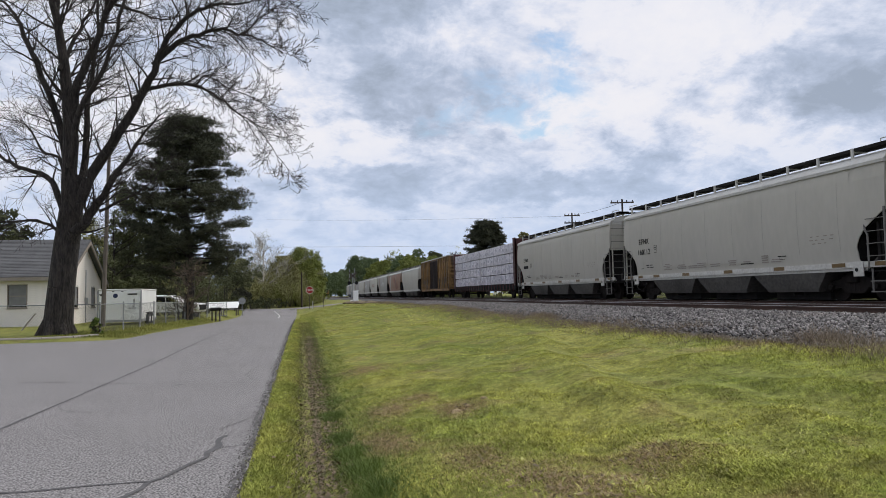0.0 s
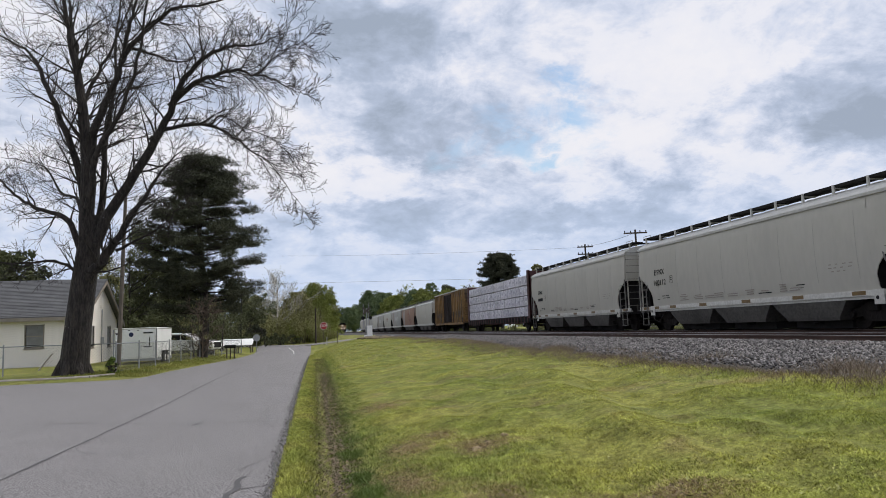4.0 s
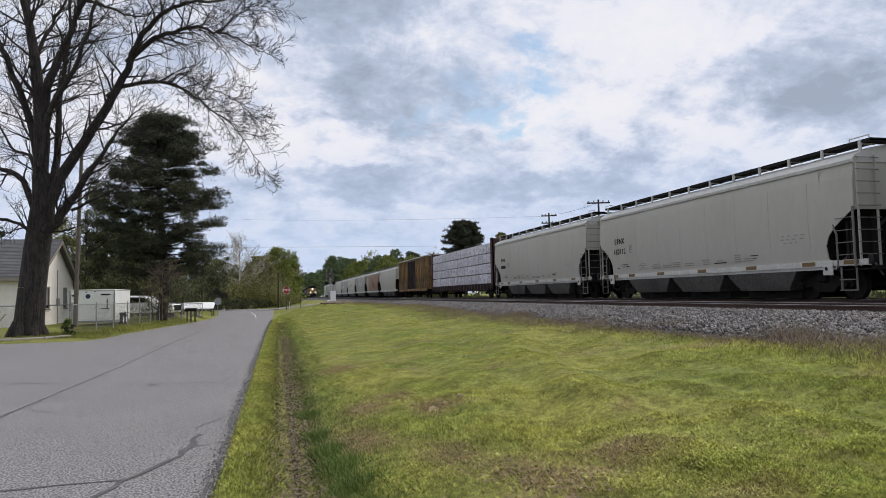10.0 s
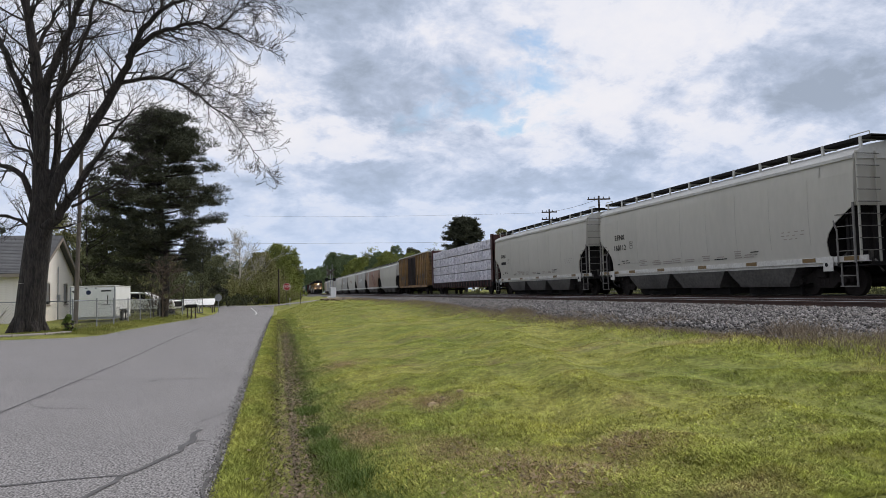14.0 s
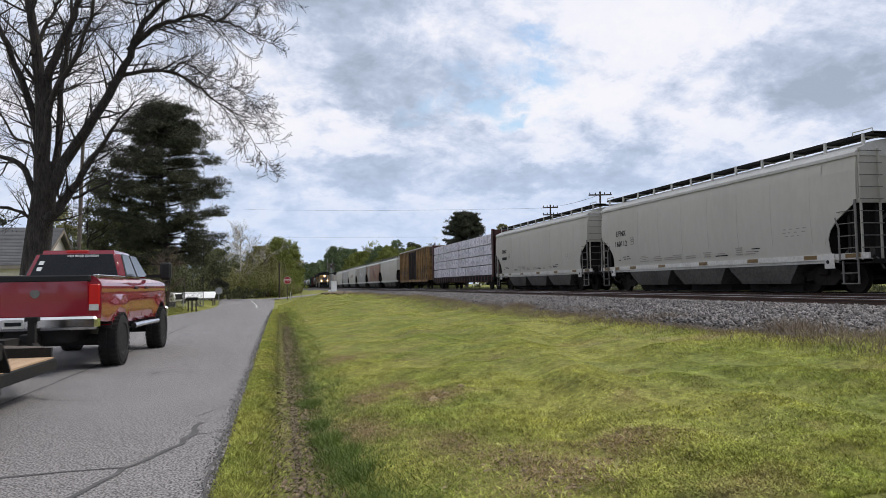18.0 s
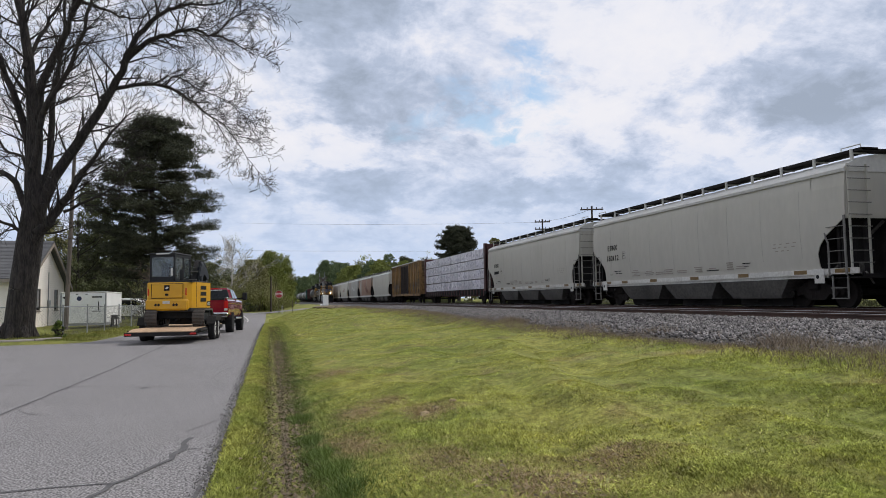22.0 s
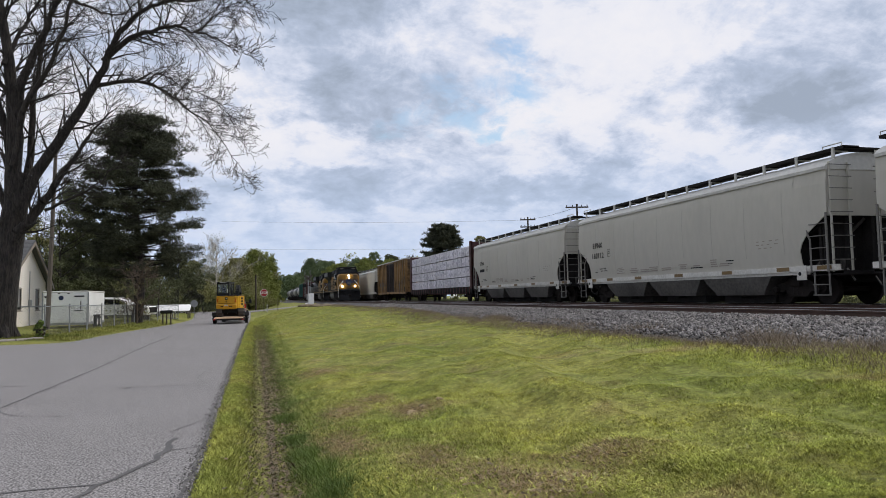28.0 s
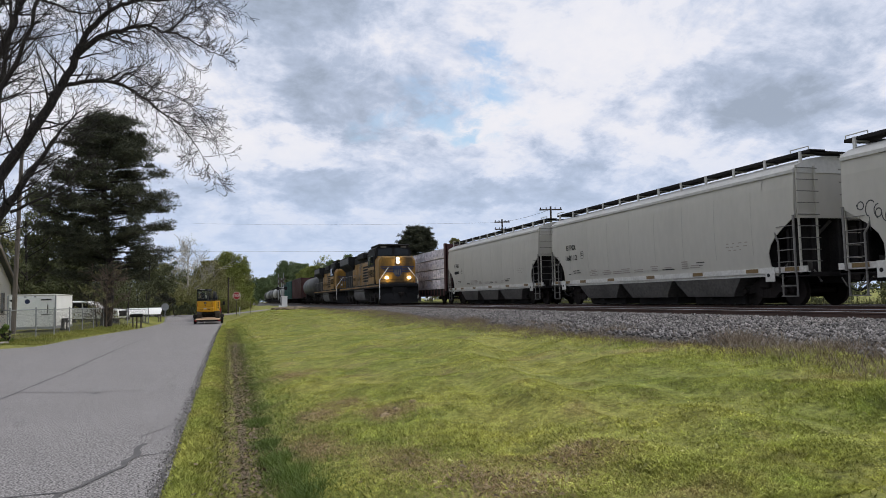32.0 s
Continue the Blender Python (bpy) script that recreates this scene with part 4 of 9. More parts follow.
def hopper(y_mid, label, paint=M_HOPPER, lettered=0, x=FAR_X, near=True):
    t = thing("covered_hopper", pose(x + track_x(y_mid), y_mid, RAIL_Z), label, "freight car", "standing freight train")
    full = [(-a, b) for a, b in HOP] + [(a, b) for a, b in HOP[::-1]]
    bm = bmesh.new()
    ys = sorted([-6.75 + 13.5 * i / 40 for i in range(41)] + [-6.2 + 12.4 * i / 7 + d for i in range(8) for d in (-0.12, 0.0, 0.12)]) if near else [-6.75 + 13.5 * i / 12 for i in range(13)]
    seams = [-6.2 + 12.4 * i / 7 for i in range(8)]
    # the sheets are drawn in a little along their welds
    pinch = lambda y: 0.016 * max(math.exp(-((y - q) / 0.16) ** 2) for q in seams)
    loft(bm, [[(a * (1 - pinch(y) * (1 if 1.2 < b < 3.85 else 0)), y, b) for a, b in full] for y in ys])
    body = part("body", bm, paint, t, smooth=True)
    # side sheets run past the body to the ends, cut away below
    for s in (-1, 1):
        for e in (-1, 1):
            zs = [1.0, 1.25, 1.6, 1.85, 2.1, 2.35, 2.6, 2.9, 3.5, 3.9, 3.98]
            yo = [6.98, 6.88, 6.86, 6.98, 7.22, 7.6, 8.0, 8.0, 8.0, 8.0, 8.0]
            bm = bmesh.new()
            rings = []
            for z, o in zip(zs, yo):
                a = curve([(b, a) for a, b in HOP], z)
                rings.append([(s * a, e * 6.7, z), (s * a, e * o, z), (s * (a - 0.03), e * o, z), (s * (a - 0.03), e * 6.7, z)])
            loft(bm, rings)
            bmesh.ops.recalc_face_normals(bm, faces=bm.faces)
            part("side_wing", bm, paint, t)
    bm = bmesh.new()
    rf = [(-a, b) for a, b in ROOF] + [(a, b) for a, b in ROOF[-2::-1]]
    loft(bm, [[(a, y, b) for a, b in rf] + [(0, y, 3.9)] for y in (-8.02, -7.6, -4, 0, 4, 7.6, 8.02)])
    part("roof", bm, M_HOPROOF, t, "pale roof sheet", smooth=True)
    for e in (-1, 1):
        bm = B((-1.56, 1.56, min(e * 7.93, e * 7.99), max(e * 7.93, e * 7.99), 2.6, 3.97), (-1.56, 1.56, min(e * 7.9, e * 8.05), max(e * 7.9, e * 8.05), 2.56, 2.66))
        part("end_panel", bm, paint, t)
        # end sheets coloured near-black to give the shade behind the cutaway
        bm = bmesh.new()
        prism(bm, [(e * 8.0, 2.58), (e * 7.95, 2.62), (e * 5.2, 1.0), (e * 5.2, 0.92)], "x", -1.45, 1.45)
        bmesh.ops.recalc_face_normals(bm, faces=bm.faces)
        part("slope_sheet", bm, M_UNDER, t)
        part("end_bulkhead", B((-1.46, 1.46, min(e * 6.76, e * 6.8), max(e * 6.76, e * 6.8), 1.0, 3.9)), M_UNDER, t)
        part("end_platform", B((-1.5, 1.5, min(e * 7.15, e * 8.3), max(e * 7.15, e * 8.3), 0.86, 0.98)), M_UNDER, t)
        # dark plates added to stop the bright view through the cutaway ends
        part("end_web", B((-0.06, 0.06, min(e * 6.8, e * 8.0), max(e * 6.8, e * 8.0), 0.98, 2.56)), M_UNDER, t)
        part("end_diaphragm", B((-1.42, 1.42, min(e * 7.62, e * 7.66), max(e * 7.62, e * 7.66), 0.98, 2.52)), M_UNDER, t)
        part("end_brace", C(((-1.3, e * 7.0, 1.0), (-0.2, e * 7.9, 2.5), 0.05), ((1.3, e * 7.0, 1.0), (0.2, e * 7.9, 2.5), 0.05), n=6), M_BAY, t)
        part("air_pipe", C(((-1.25, e * 6.9, 1.1), (-1.25, e * 7.9, 1.05), 0.03), ((-0.9, e * 7.9, 1.05), (-0.9, e * 8.15, 0.7), 0.03), n=6), M_LADDER, t)
        part("draft_sill", B((-0.2, 0.2, min(e * 5.5, e * 8.35), max(e * 5.5, e * 8.35), 0.66, 0.86)), M_UNDER, t)
        for px, py in ((-1.38, 7.5), (1.38, 7.5), (-0.86, 7.9), (0.86, 7.9)):
            part("end_post", B((px - 0.04, px + 0.04, e * py - 0.05, e * py + 0.05, 0.98, 2.6)), M_UNDER, t)
        bm = C(((-0.35, e * 7.3, 1.35), (0.45, e * 7.3, 1.35), 0.17), ((-0.9, e * 7.6, 1.15), (-0.6, e * 7.6, 1.15), 0.2), n=12)
        part("brake_cylinder", bm, M_BAY, t)
        coupler(t, e * 8.32, e)
    for s in (-1, 1):
        bm = B((min(s * 1.50, s * 1.56), max(s * 1.50, s * 1.56), -8.3, 8.3, 0.99, 1.16))
        box(bm, min(s * 1.42, s * 1.5), max(s * 1.42, s * 1.5), -8.3, 8.3, 0.90, 1.0)
        part("side_sill", bm, M_SILLWHITE, t, "off-white sill stripe")
    if near:
        for k, y in enumerate((-7.75, -6.1, -3.4, -0.5, 2.5, 5.0, 6.6, 7.6)):
            part("reflector", MARK, M_REFLY, t, m=pose(-1.562, y, 1.085))
    # running boards on brackets
    for s in (-1, 1):
        bm = bmesh.new()
        box(bm, min(s * 0.6, s * 1.16), max(s * 0.6, s * 1.16), -8.25, 8.25, 4.46, 4.55)
        part("running_board", bm, M_UNDER, t, "dark steel grating walkway")
        for i in range(12):
            y = -7.9 + 15.8 * i / 11
            part("board_bracket", BRACKET, M_HOPROOF, t, m=pose(s * 1.18, y, 4.2, 0, 0, 0 if s < 0 else 180))
    for e in (-1, 1):
        part("running_board_end", B((-1.15, 1.15, min(e * 7.75, e * 8.25), max(e * 7.75, e * 8.25), 4.47, 4.51)), M_UNDER, t)
        bm = bmesh.new()
        pipe(bm, [(-1.15, e * 8.2, 4.54), (-1.15, e * 8.2, 4.64), (-1.15, e * 7.5, 4.64), (-1.15, e * 7.5, 4.54)], 0.016)
        part("grab_iron", bm, M_HOPROOF, t)
    for i in range(6):
        part("hatch", HATCH, M_HOPROOF, t, m=pose(0, -6 + i * 2.35, 4.36))
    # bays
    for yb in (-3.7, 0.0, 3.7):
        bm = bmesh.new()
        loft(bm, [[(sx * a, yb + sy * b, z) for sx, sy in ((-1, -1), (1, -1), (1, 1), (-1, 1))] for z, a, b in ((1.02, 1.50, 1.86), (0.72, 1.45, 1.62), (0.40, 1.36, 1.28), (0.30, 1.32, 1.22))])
        part("hopper_bay", bm, M_BAY, t, "grimy sloped discharge bay, shade put into its colour")
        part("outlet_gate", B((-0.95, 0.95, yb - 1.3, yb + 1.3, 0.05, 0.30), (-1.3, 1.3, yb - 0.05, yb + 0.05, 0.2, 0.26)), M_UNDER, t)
    for y in (-6.15, 6.15):
        bogie(t, y)
    if near:
        for e in (-1, 1):
            # corner ladders, steps and end ladder
            for (ya, yb) in ((e * 7.35, e * 7.95),):
                bm = bmesh.new()
                box(bm, -1.66, -1.62, min(yb, yb + 0.06 * e), max(yb, yb + 0.06 * e), 0.95, 2.65)
                pipe(bm, [(-1.64, ya, 0.95), (-1.64, ya, 1.9), (-1.62, ya - e * 0.1, 2.05), (-1.6, ya - e * 0.15, 2.2)], 0.03)
                part("ladder_stile", bm, M_LADDER, t)
                for z in (1.3, 1.65, 2.0, 2.35):
                    part("rung", RUNG, M_LADDER, t, m=Matrix.Translation((-1.65, (ya + yb) / 2, z)) @ Matrix.Diagonal((1, 0.68, 1, 1)))
                bm = bmesh.new()
                for y in (ya + e * 0.05, yb):
                    box(bm, -1.60, -1.56, y - 0.02, y + 0.02, 0.28, 0.95)
                box(bm, -1.62, -1.54, min(ya, yb), max(ya, yb), 0.28, 0.31)
                box(bm, -1.62, -1.54, min(ya, yb), max(ya, yb), 0.58, 0.61)
                part("sill_step", bm, M_LADDER, t)
            bm = bmesh.new()
            for x in (-1.5, -0.85):
                box(bm, x - 0.025, x + 0.025, min(e * 8.02, e * 8.07), max(e * 8.02, e * 8.07), 0.95, 4.1)
            part("ladder_stile", bm, paint, t)
            for i in range(9):
                part("rung", XRUNG, M_LADDER, t, m=Matrix.Translation((-1.18, e * 8.1, 1.3 + i * 0.34)) @ Matrix.Diagonal((0.78, 1, 1, 1)))
            part("placard", B((-1.6, -1.575, e * 6.9 - 0.19, e * 6.9 + 0.19, 0.74, 1.17)), M_SILLWHITE, t, "off-white placard panel")
            part("placard_mark", C(((-1.606, e * 6.9 + 0.06, 0.93), (-1.6, e * 6.9 + 0.06, 0.93), 0.06), n=10), M_BLACK, t)
        # weld seams
        for i in range(8):
            y = -6.2 + 12.4 * i / 7
            bm = bmesh.new()
            rings = [[(-a * 0.984 - 0.004, y - 0.008, b), (-a * 0.984 - 0.004, y + 0.008, b), (-a + 0.06, y + 0.008, b), (-a + 0.06, y - 0.008, b)] for a, b in HOP[1:-1]]
            loft(bm, rings)
            part("weld_seam", bm, M_WELD, t)
        # stencilled data
        if lettered:
            for body, z in (("EFNX", 2.70), ("160112", 2.22)) if lettered == 1 else (("EFNX", 2.70),):
                for i, ch in enumerate(body):
                    text("stencil_letter", ch, 0.35, M_BLACK, t, pose(skin_x(z) - 0.008, 6.0 + ((len(body) - 1) / 2 - i) * (0.25 if len(body) == 4 else 0.205), z, 90, 0, -90))
            if lettered == 2:
                part("stencil_line", BAR, M_BLACK, t, m=Matrix.Translation((skin_x(2.22) - 0.006, 6.0, 2.22)) @ Matrix.Diagonal((1, 1.0, 0.2, 1)))
        rng = random.Random(int(y_mid * 7))
        rows = [(5.75, 1.60, 0.30, 0.035, 0), (5.4, 1.60, 0.25, 0.035, 0), (5.7, 1.50, 0.2, 0.035, 0), (5.35, 1.50, 0.34, 0.035, 0), (6.25, 1.46, 0.22, 0.03, 0), (4.9, 2.47, 0.24, 0.012, 0), (4.9, 2.15, 0.24, 0.012, 0), (4.78, 2.31, 0.012, 0.33, 0), (5.02, 2.31, 0.012, 0.33, 0), (4.9, 2.38, 0.12, 0.03, 0), (4.9, 2.29, 0.14, 0.03, 0), (-3.6, 1.50, 0.42, 0.03, 0), (-3.6, 1.40, 0.25, 0.015, 0),
                ]
        for z, ends in ((2.02, (-5.02, -5.3, -5.62, -5.9)), (1.91, (-5.0, -5.22, -5.5, -5.85)), (1.80, (-5.1, -5.35, -5.6))):
            rows += [(y0 - 0.05, z, rng.uniform(0.08, 0.16), 0.030, 1) for y0 in ends]
        for k in range(9):
            y = 3.8 - k * 0.9 + rng.uniform(-0.2, 0.2)
            for j in range(rng.randint(2, 4)):
                rows.append((y, 1.34 + j * 0.075, rng.uniform(0.3, 0.75), 0.035, rng.random() < 0.93))
        for y, z, w, h, faded in rows:
            part("stencil_line", BARF if faded else BAR, M_BLACK, t, m=Matrix.Translation((skin_x(z) - 0.005, y, z)) @ Matrix.Diagonal((1, w, h, 1)))
    return t


HATCH = mesh_of("hatch", B((-0.38, 0.38, -1.0, 1.0, 0, 0.12), bevel=0.04), M_HOPROOF)
BRACKET = mesh_of("board_bracket", B((-0.03, 0.03, -0.04, 0.04, -0.02, 0.35), (0.0, 0.5, -0.03, 0.03, 0.22, 0.26)), M_HOPROOF)

car_a = hopper(24.6, "light grey three-bay covered hopper with black stencilling", lettered=1)
car_b = hopper(42.3, "light grey three-bay covered hopper coupled behind another", lettered=2)
car_z = hopper(6.9, "light grey covered hopper with black spray-painted scrawl", paint=M_HOPPER)
hopper(-10.8, "light grey three-bay covered hopper on the far track", near=False)


def scrawl(parent, pts, width, material, x, label):
    """A sprayed line along (y, z) points on a car side that faces the road."""
    bm = bmesh.new()
    for (a, b) in zip(pts, pts[1:]):
        cyl(bm, (x, a[0], a[1]), (x, b[0], b[1]), width / 2, n=5)
    bmesh.ops.scale(bm, vec=(0.12, 1, 1), space=Matrix.Translation((-x, 0, 0)), verts=bm.verts)
    part("spray_line", bm, material, parent, label)


def script(parent, y, z, size, n, seed):
    """A row of looping, sprayed letter shapes that climb down along a car side."""
    rng = random.Random(seed)
    for k in range(n):
        cy, cz, h = y - k * size * 0.62, z - k * size * 0.27, size * rng.uniform(0.8, 1.25)
        a0, turns, drift = rng.uniform(0, 6), rng.uniform(0.75, 1.5), rng.uniform(-0.3, 0.3)
        pts = []
        for i in range(15):
            u = i / 14
            a = a0 + turns * math.tau * u
            pts.append((cy - 0.30 * size * math.cos(a) * (1 - 0.4 * u) + drift * size * (u - 0.5), cz + 0.42 * h * math.sin(a) * (1 - 0.35 * u) - 0.3 * h * (u - 0.5)))
        scrawl(parent, pts, 0.032, M_GRAF, -1.620, "black sprayed scrawl")
    for k in range(4):
        yy = y - (k * 1.3 + 0.6) * size
        scrawl(parent, [(yy, z - k * size * 0.35 - 0.3), (yy - 0.03, z - k * size * 0.35 - 0.3 - rng.uniform(0.2, 0.4))], 0.018, M_GRAF, -1.620, "black paint drip")


script(car_z, 7.45, 2.62, 0.42, 10, 3)


def lumber_car(y0, y1):
    ym = (y0 + y1) / 2
    h = (y1 - y0) / 2
    t = thing("centrebeam_flatcar", pose(FAR_X, ym, RAIL_Z), "maroon bulkhead flatcar loaded with wrapped lumber", "freight car", "standing freight train")
    part("deck", B((-1.5, 1.5, -h, h, 0.98, 1.14), (-0.25, 0.25, -h, h, 0.6, 1.0), bevel=0.01), M_MAROON, t)
    for s in (-1, 1):
        part("side_sill", B((min(s * 1.45, s * 1.52), max(s * 1.45, s * 1.52), -h, h, 0.72, 1.16)), M_UNDER, t)
    for e in (-1, 1):
        bm = B((-1.52, 1.52, min(e * h, e * (h - 0.3)), max(e * h, e * (h - 0.3)), 1.0, 4.55), (-1.56, -1.4, min(e * h, e * (h - 0.42)), max(e * h, e * (h - 0.42)), 1.0, 4.6), (1.4, 1.56, min(e * h, e * (h - 0.42)), max(e * h, e * (h - 0.42)), 1.0, 4.6), bevel=0.02)
        part("bulkhead", bm, M_MAROON, t, "dark maroon end bulkhead")
        coupler(t, e * h, e)
        bogie(t, e * (h - 2.2))
    part("centre_beam", B((-0.08, 0.08, -h + 0.3, h - 0.3, 1.1, 4.35)), M_MAROON, t)
    stake = mesh_of("stake_pocket", B((-0.05, 0.0, -0.06, 0.06, 0.62, 1.14)), M_MAROON)
    for i in range(24):
        part("stake_pocket", stake, M_MAROON, t, m=pose(-1.52, -h + 0.6 + (2 * h - 1.2) * i / 23, 0))
    n, w = 18, (2 * h - 1.1) / 18
    bm = bmesh.new()
    box(bm, -0.66, 0.66, -w / 2 + 0.022, w / 2 - 0.022, 0, 0.72)
    bmesh.ops.subdivide_edges(bm, edges=bm.edges[:], cuts=7, use_grid_fill=True)
    for v in bm.verts:
        d = noise.noise_vector((v.co.x * 2.3, v.co.y * 2.3, v.co.z * 3.1))
        e = noise.noise_vector((v.co.x * 6, v.co.y * 6, v.co.z * 8))
        v.co += d * 0.05 + e * 0.04
    pack = mesh_of("lumber_pack", bm, M_WRAP, True)
    strap = mesh_of("strap", B((-0.02, 0.0, -0.018, 0.018, 0.02, 0.70)), M_PRINT)
    label = mesh_of("printed_label", B((-0.015, 0.0, -0.16, 0.16, -0.09, 0.09)), M_PRINT)
    for tier in range(4):
        for i in range(n):
            y = -h + 0.55 + w * (i + 0.5) + (0.10 if i >= 9 else -0.10)
            for s in (-1, 1):
                p = part("lumber_pack", pack, M_WRAP, t, "white plastic-wrapped lumber bundle" if tier == 0 and i == 0 else "", m=pose(s * 0.80, y, 1.17 + tier * 0.79, 0, 0, random.choice((0, 180))))
                if s < 0:
                    part("strap", strap, M_PRINT, t, m=pose(-1.49, y - w / 2, 1.17 + tier * 0.79))
                    part("printed_label", label, M_PRINT, t, m=pose(-1.49, y + random.uniform(-0.25, 0.25), 1.52 + tier * 0.79 + random.uniform(-0.12, 0.12), random.uniform(-4, 4)))


lumber_car(51.2, 72.9)


def boxcar(y0, y1, label, side, doors, roof, x=FAR_X, group="standing freight train", graffiti=True, tall=4.75):
    ym, h = (y0 + y1) / 2, (y1 - y0) / 2
    t = thing("boxcar", pose(x + track_x(ym), ym, RAIL_Z), label, "freight car", group)
    part("body", B((-1.45, 1.45, -h, h, 1.0, tall - 0.1)), side, t)
    rib = mesh_of("side_rib", B((-0.10, 0.0, -0.07, 0.07, 1.05, tall - 0.15), bevel=0.015), side)
    k = int(2 * h / 0.95)
    for i in range(k + 1):
        y = -h + 0.1 + (2 * h - 0.2) * i / k
        if abs(y) > 2.3:
            part("side_rib", rib, side, t, m=pose(-1.45, y, 0))
            part("side_rib", rib, side, t, m=pose(1.51, y, 0))
    for s in (-1, 1):
        part("side_sill", B((min(s * 1.44, s * 1.52), max(s * 1.44, s * 1.52), -h, h, 0.82, 1.06)), side, t)
        for d in (-1.15, 1.15):
            door = part("door", B((min(s * 1.47, s * 1.54), max(s * 1.47, s * 1.54), d - 1.1, d + 1.1, 1.1, tall - 0.3), bevel=0.02), doors, t, "dark rusty sliding door")
            bm = C(*[((s * 1.57, d + o, 1.15), (s * 1.57, d + o, tall - 0.4), 0.03) for o in (-0.7, -0.2, 0.3, 0.8)], n=6)
            part("lock_bar", bm, doors, door)
    bm = bmesh.new()
    loft(bm, [[(-1.54, y, tall - 0.14), (1.54, y, tall - 0.14), (1.54, y, tall - 0.04), (0, y, tall + 0.06), (-1.54, y, tall - 0.04)] for y in (-h - 0.03, h + 0.03)])
    part("roof", bm, roof, t, "pale galvanised roof")
    for e in (-1, 1):
        bm = B(*[(-1.38, 1.38, min(e * h, e * (h + 0.07)), max(e * h, e * (h + 0.07)), 1.2 + i * 0.42, 1.42 + i * 0.42) for i in range(8)], bevel=0.03)
        part("end_corrugation", bm, side, t)
        coupler(t, e * h, e)
        bogie(t, e * (h - 2.4))
        bm = bmesh.new()
        for i in range(10):
            z = 0.7 + i * 0.38
            pipe(bm, [(-1.3, e * (h + 0.1), z), (-0.85, e * (h + 0.1), z)], 0.014)
            pipe(bm, [(-1.56, e * (h - 0.1), z), (-1.56, e * (h - 0.6), z)], 0.014)
        part("corner_ladder", bm, M_UNDER, t)
    part("centre_sill", B((-0.25, 0.25, -h, h, 0.55, 1.0)), M_UNDER, t)
    if graffiti:
        rng = random.Random(5)
        for i in range(16):
            y = rng.choice((-1, 1)) * rng.uniform(2.5, h - 0.3)
            z = rng.uniform(1.3, 2.3)
            part("grime_streak", B((-1.462, -1.452, y - rng.uniform(0.08, 0.25), y + rng.uniform(0.08, 0.25), 1.05, z)), M_BOXDARK, t, "dark grime streak")
        for base in (-6.8, -5.6, 4.4, 5.6, 6.6):
            pts = [(base, 1.3)]
            for i in range(8):
                pts.append((base + rng.uniform(-0.45, 0.45), 1.25 + rng.uniform(0, 1.1)))
            scrawl(t, pts, 0.09, M_GRAF, -1.53, "dark sprayed lettering shapes")
        for a, b in (((-6.9, 4.1), (-5.9, 4.1)), ((-6.9, 4.1), (-6.9, 3.5)), ((-6.9, 3.5), (-5.9, 3.5)), ((-5.9, 4.1), (-5.9, 3.5))):
            scrawl(t, [a, b], 0.1, M_GRAFR, -1.53, "red-brown emblem outline")
    return t


boxcar(75.6, 93.6, "ochre ribbed boxcar with dark doors and sprayed scrawl", M_BOXYEL, M_BOXDARK, M_HOPROOF)
M_HOPRUST = mat("hopper_orange_fade", (0.30, 0.17, 0.11), (0.24, 0.15, 0.11), 0.75, scale=0.5, fine=4, third=(0.34, 0.32, 0.29), third_scale=0.5, stretch=(1, 1, 0.4))
hop_c = hopper(103.4, "grey covered hopper with a dusty side", M_HOPPER, near=False)
hop_d = hopper(121.2, "rust-streaked covered hopper with faded sprayed paint", M_HOPRUST, near=False)
for i, z in enumerate((1.6, 2.0, 2.4, 2.8)):
    scrawl(hop_d, [(-4.5 + i, z), (-3.9 + i, z + 0.5), (-3.2 + i, z - 0.2), (-2.4 + i, z + 0.4)], 0.16, M_GRAFR, -1.63, "faded red sprayed scrawl")
    scrawl(hop_c, [(-2.0 + i * 1.1, 2.0), (-1.8 + i * 1.1, 2.5), (-1.5 + i * 1.1, 2.0)], 0.08, M_GRAFW, -1.63, "white sprayed scrawl")
for i in range(8):
    ym = 139.0 + 17.8 * i
    c = hopper(ym, "grey covered hopper far down the standing train", (M_HOPPER2, M_HOPPER)[i % 2], near=False)
    if i in (0, 1, 2):
        scrawl(c, [(-3 + i, 2.2), (-2.5 + i, 2.9), (-1 + i, 2.2), (0 + i, 2.9), (1.5 + i, 2.3)], 0.2, (M_GRAFW, M_GRAFR, M_GRAFW)[i], -1.63, "sprayed scrawl")

# ---- the moving train (local: nose towards -y at y = 0, z above the rail) ----


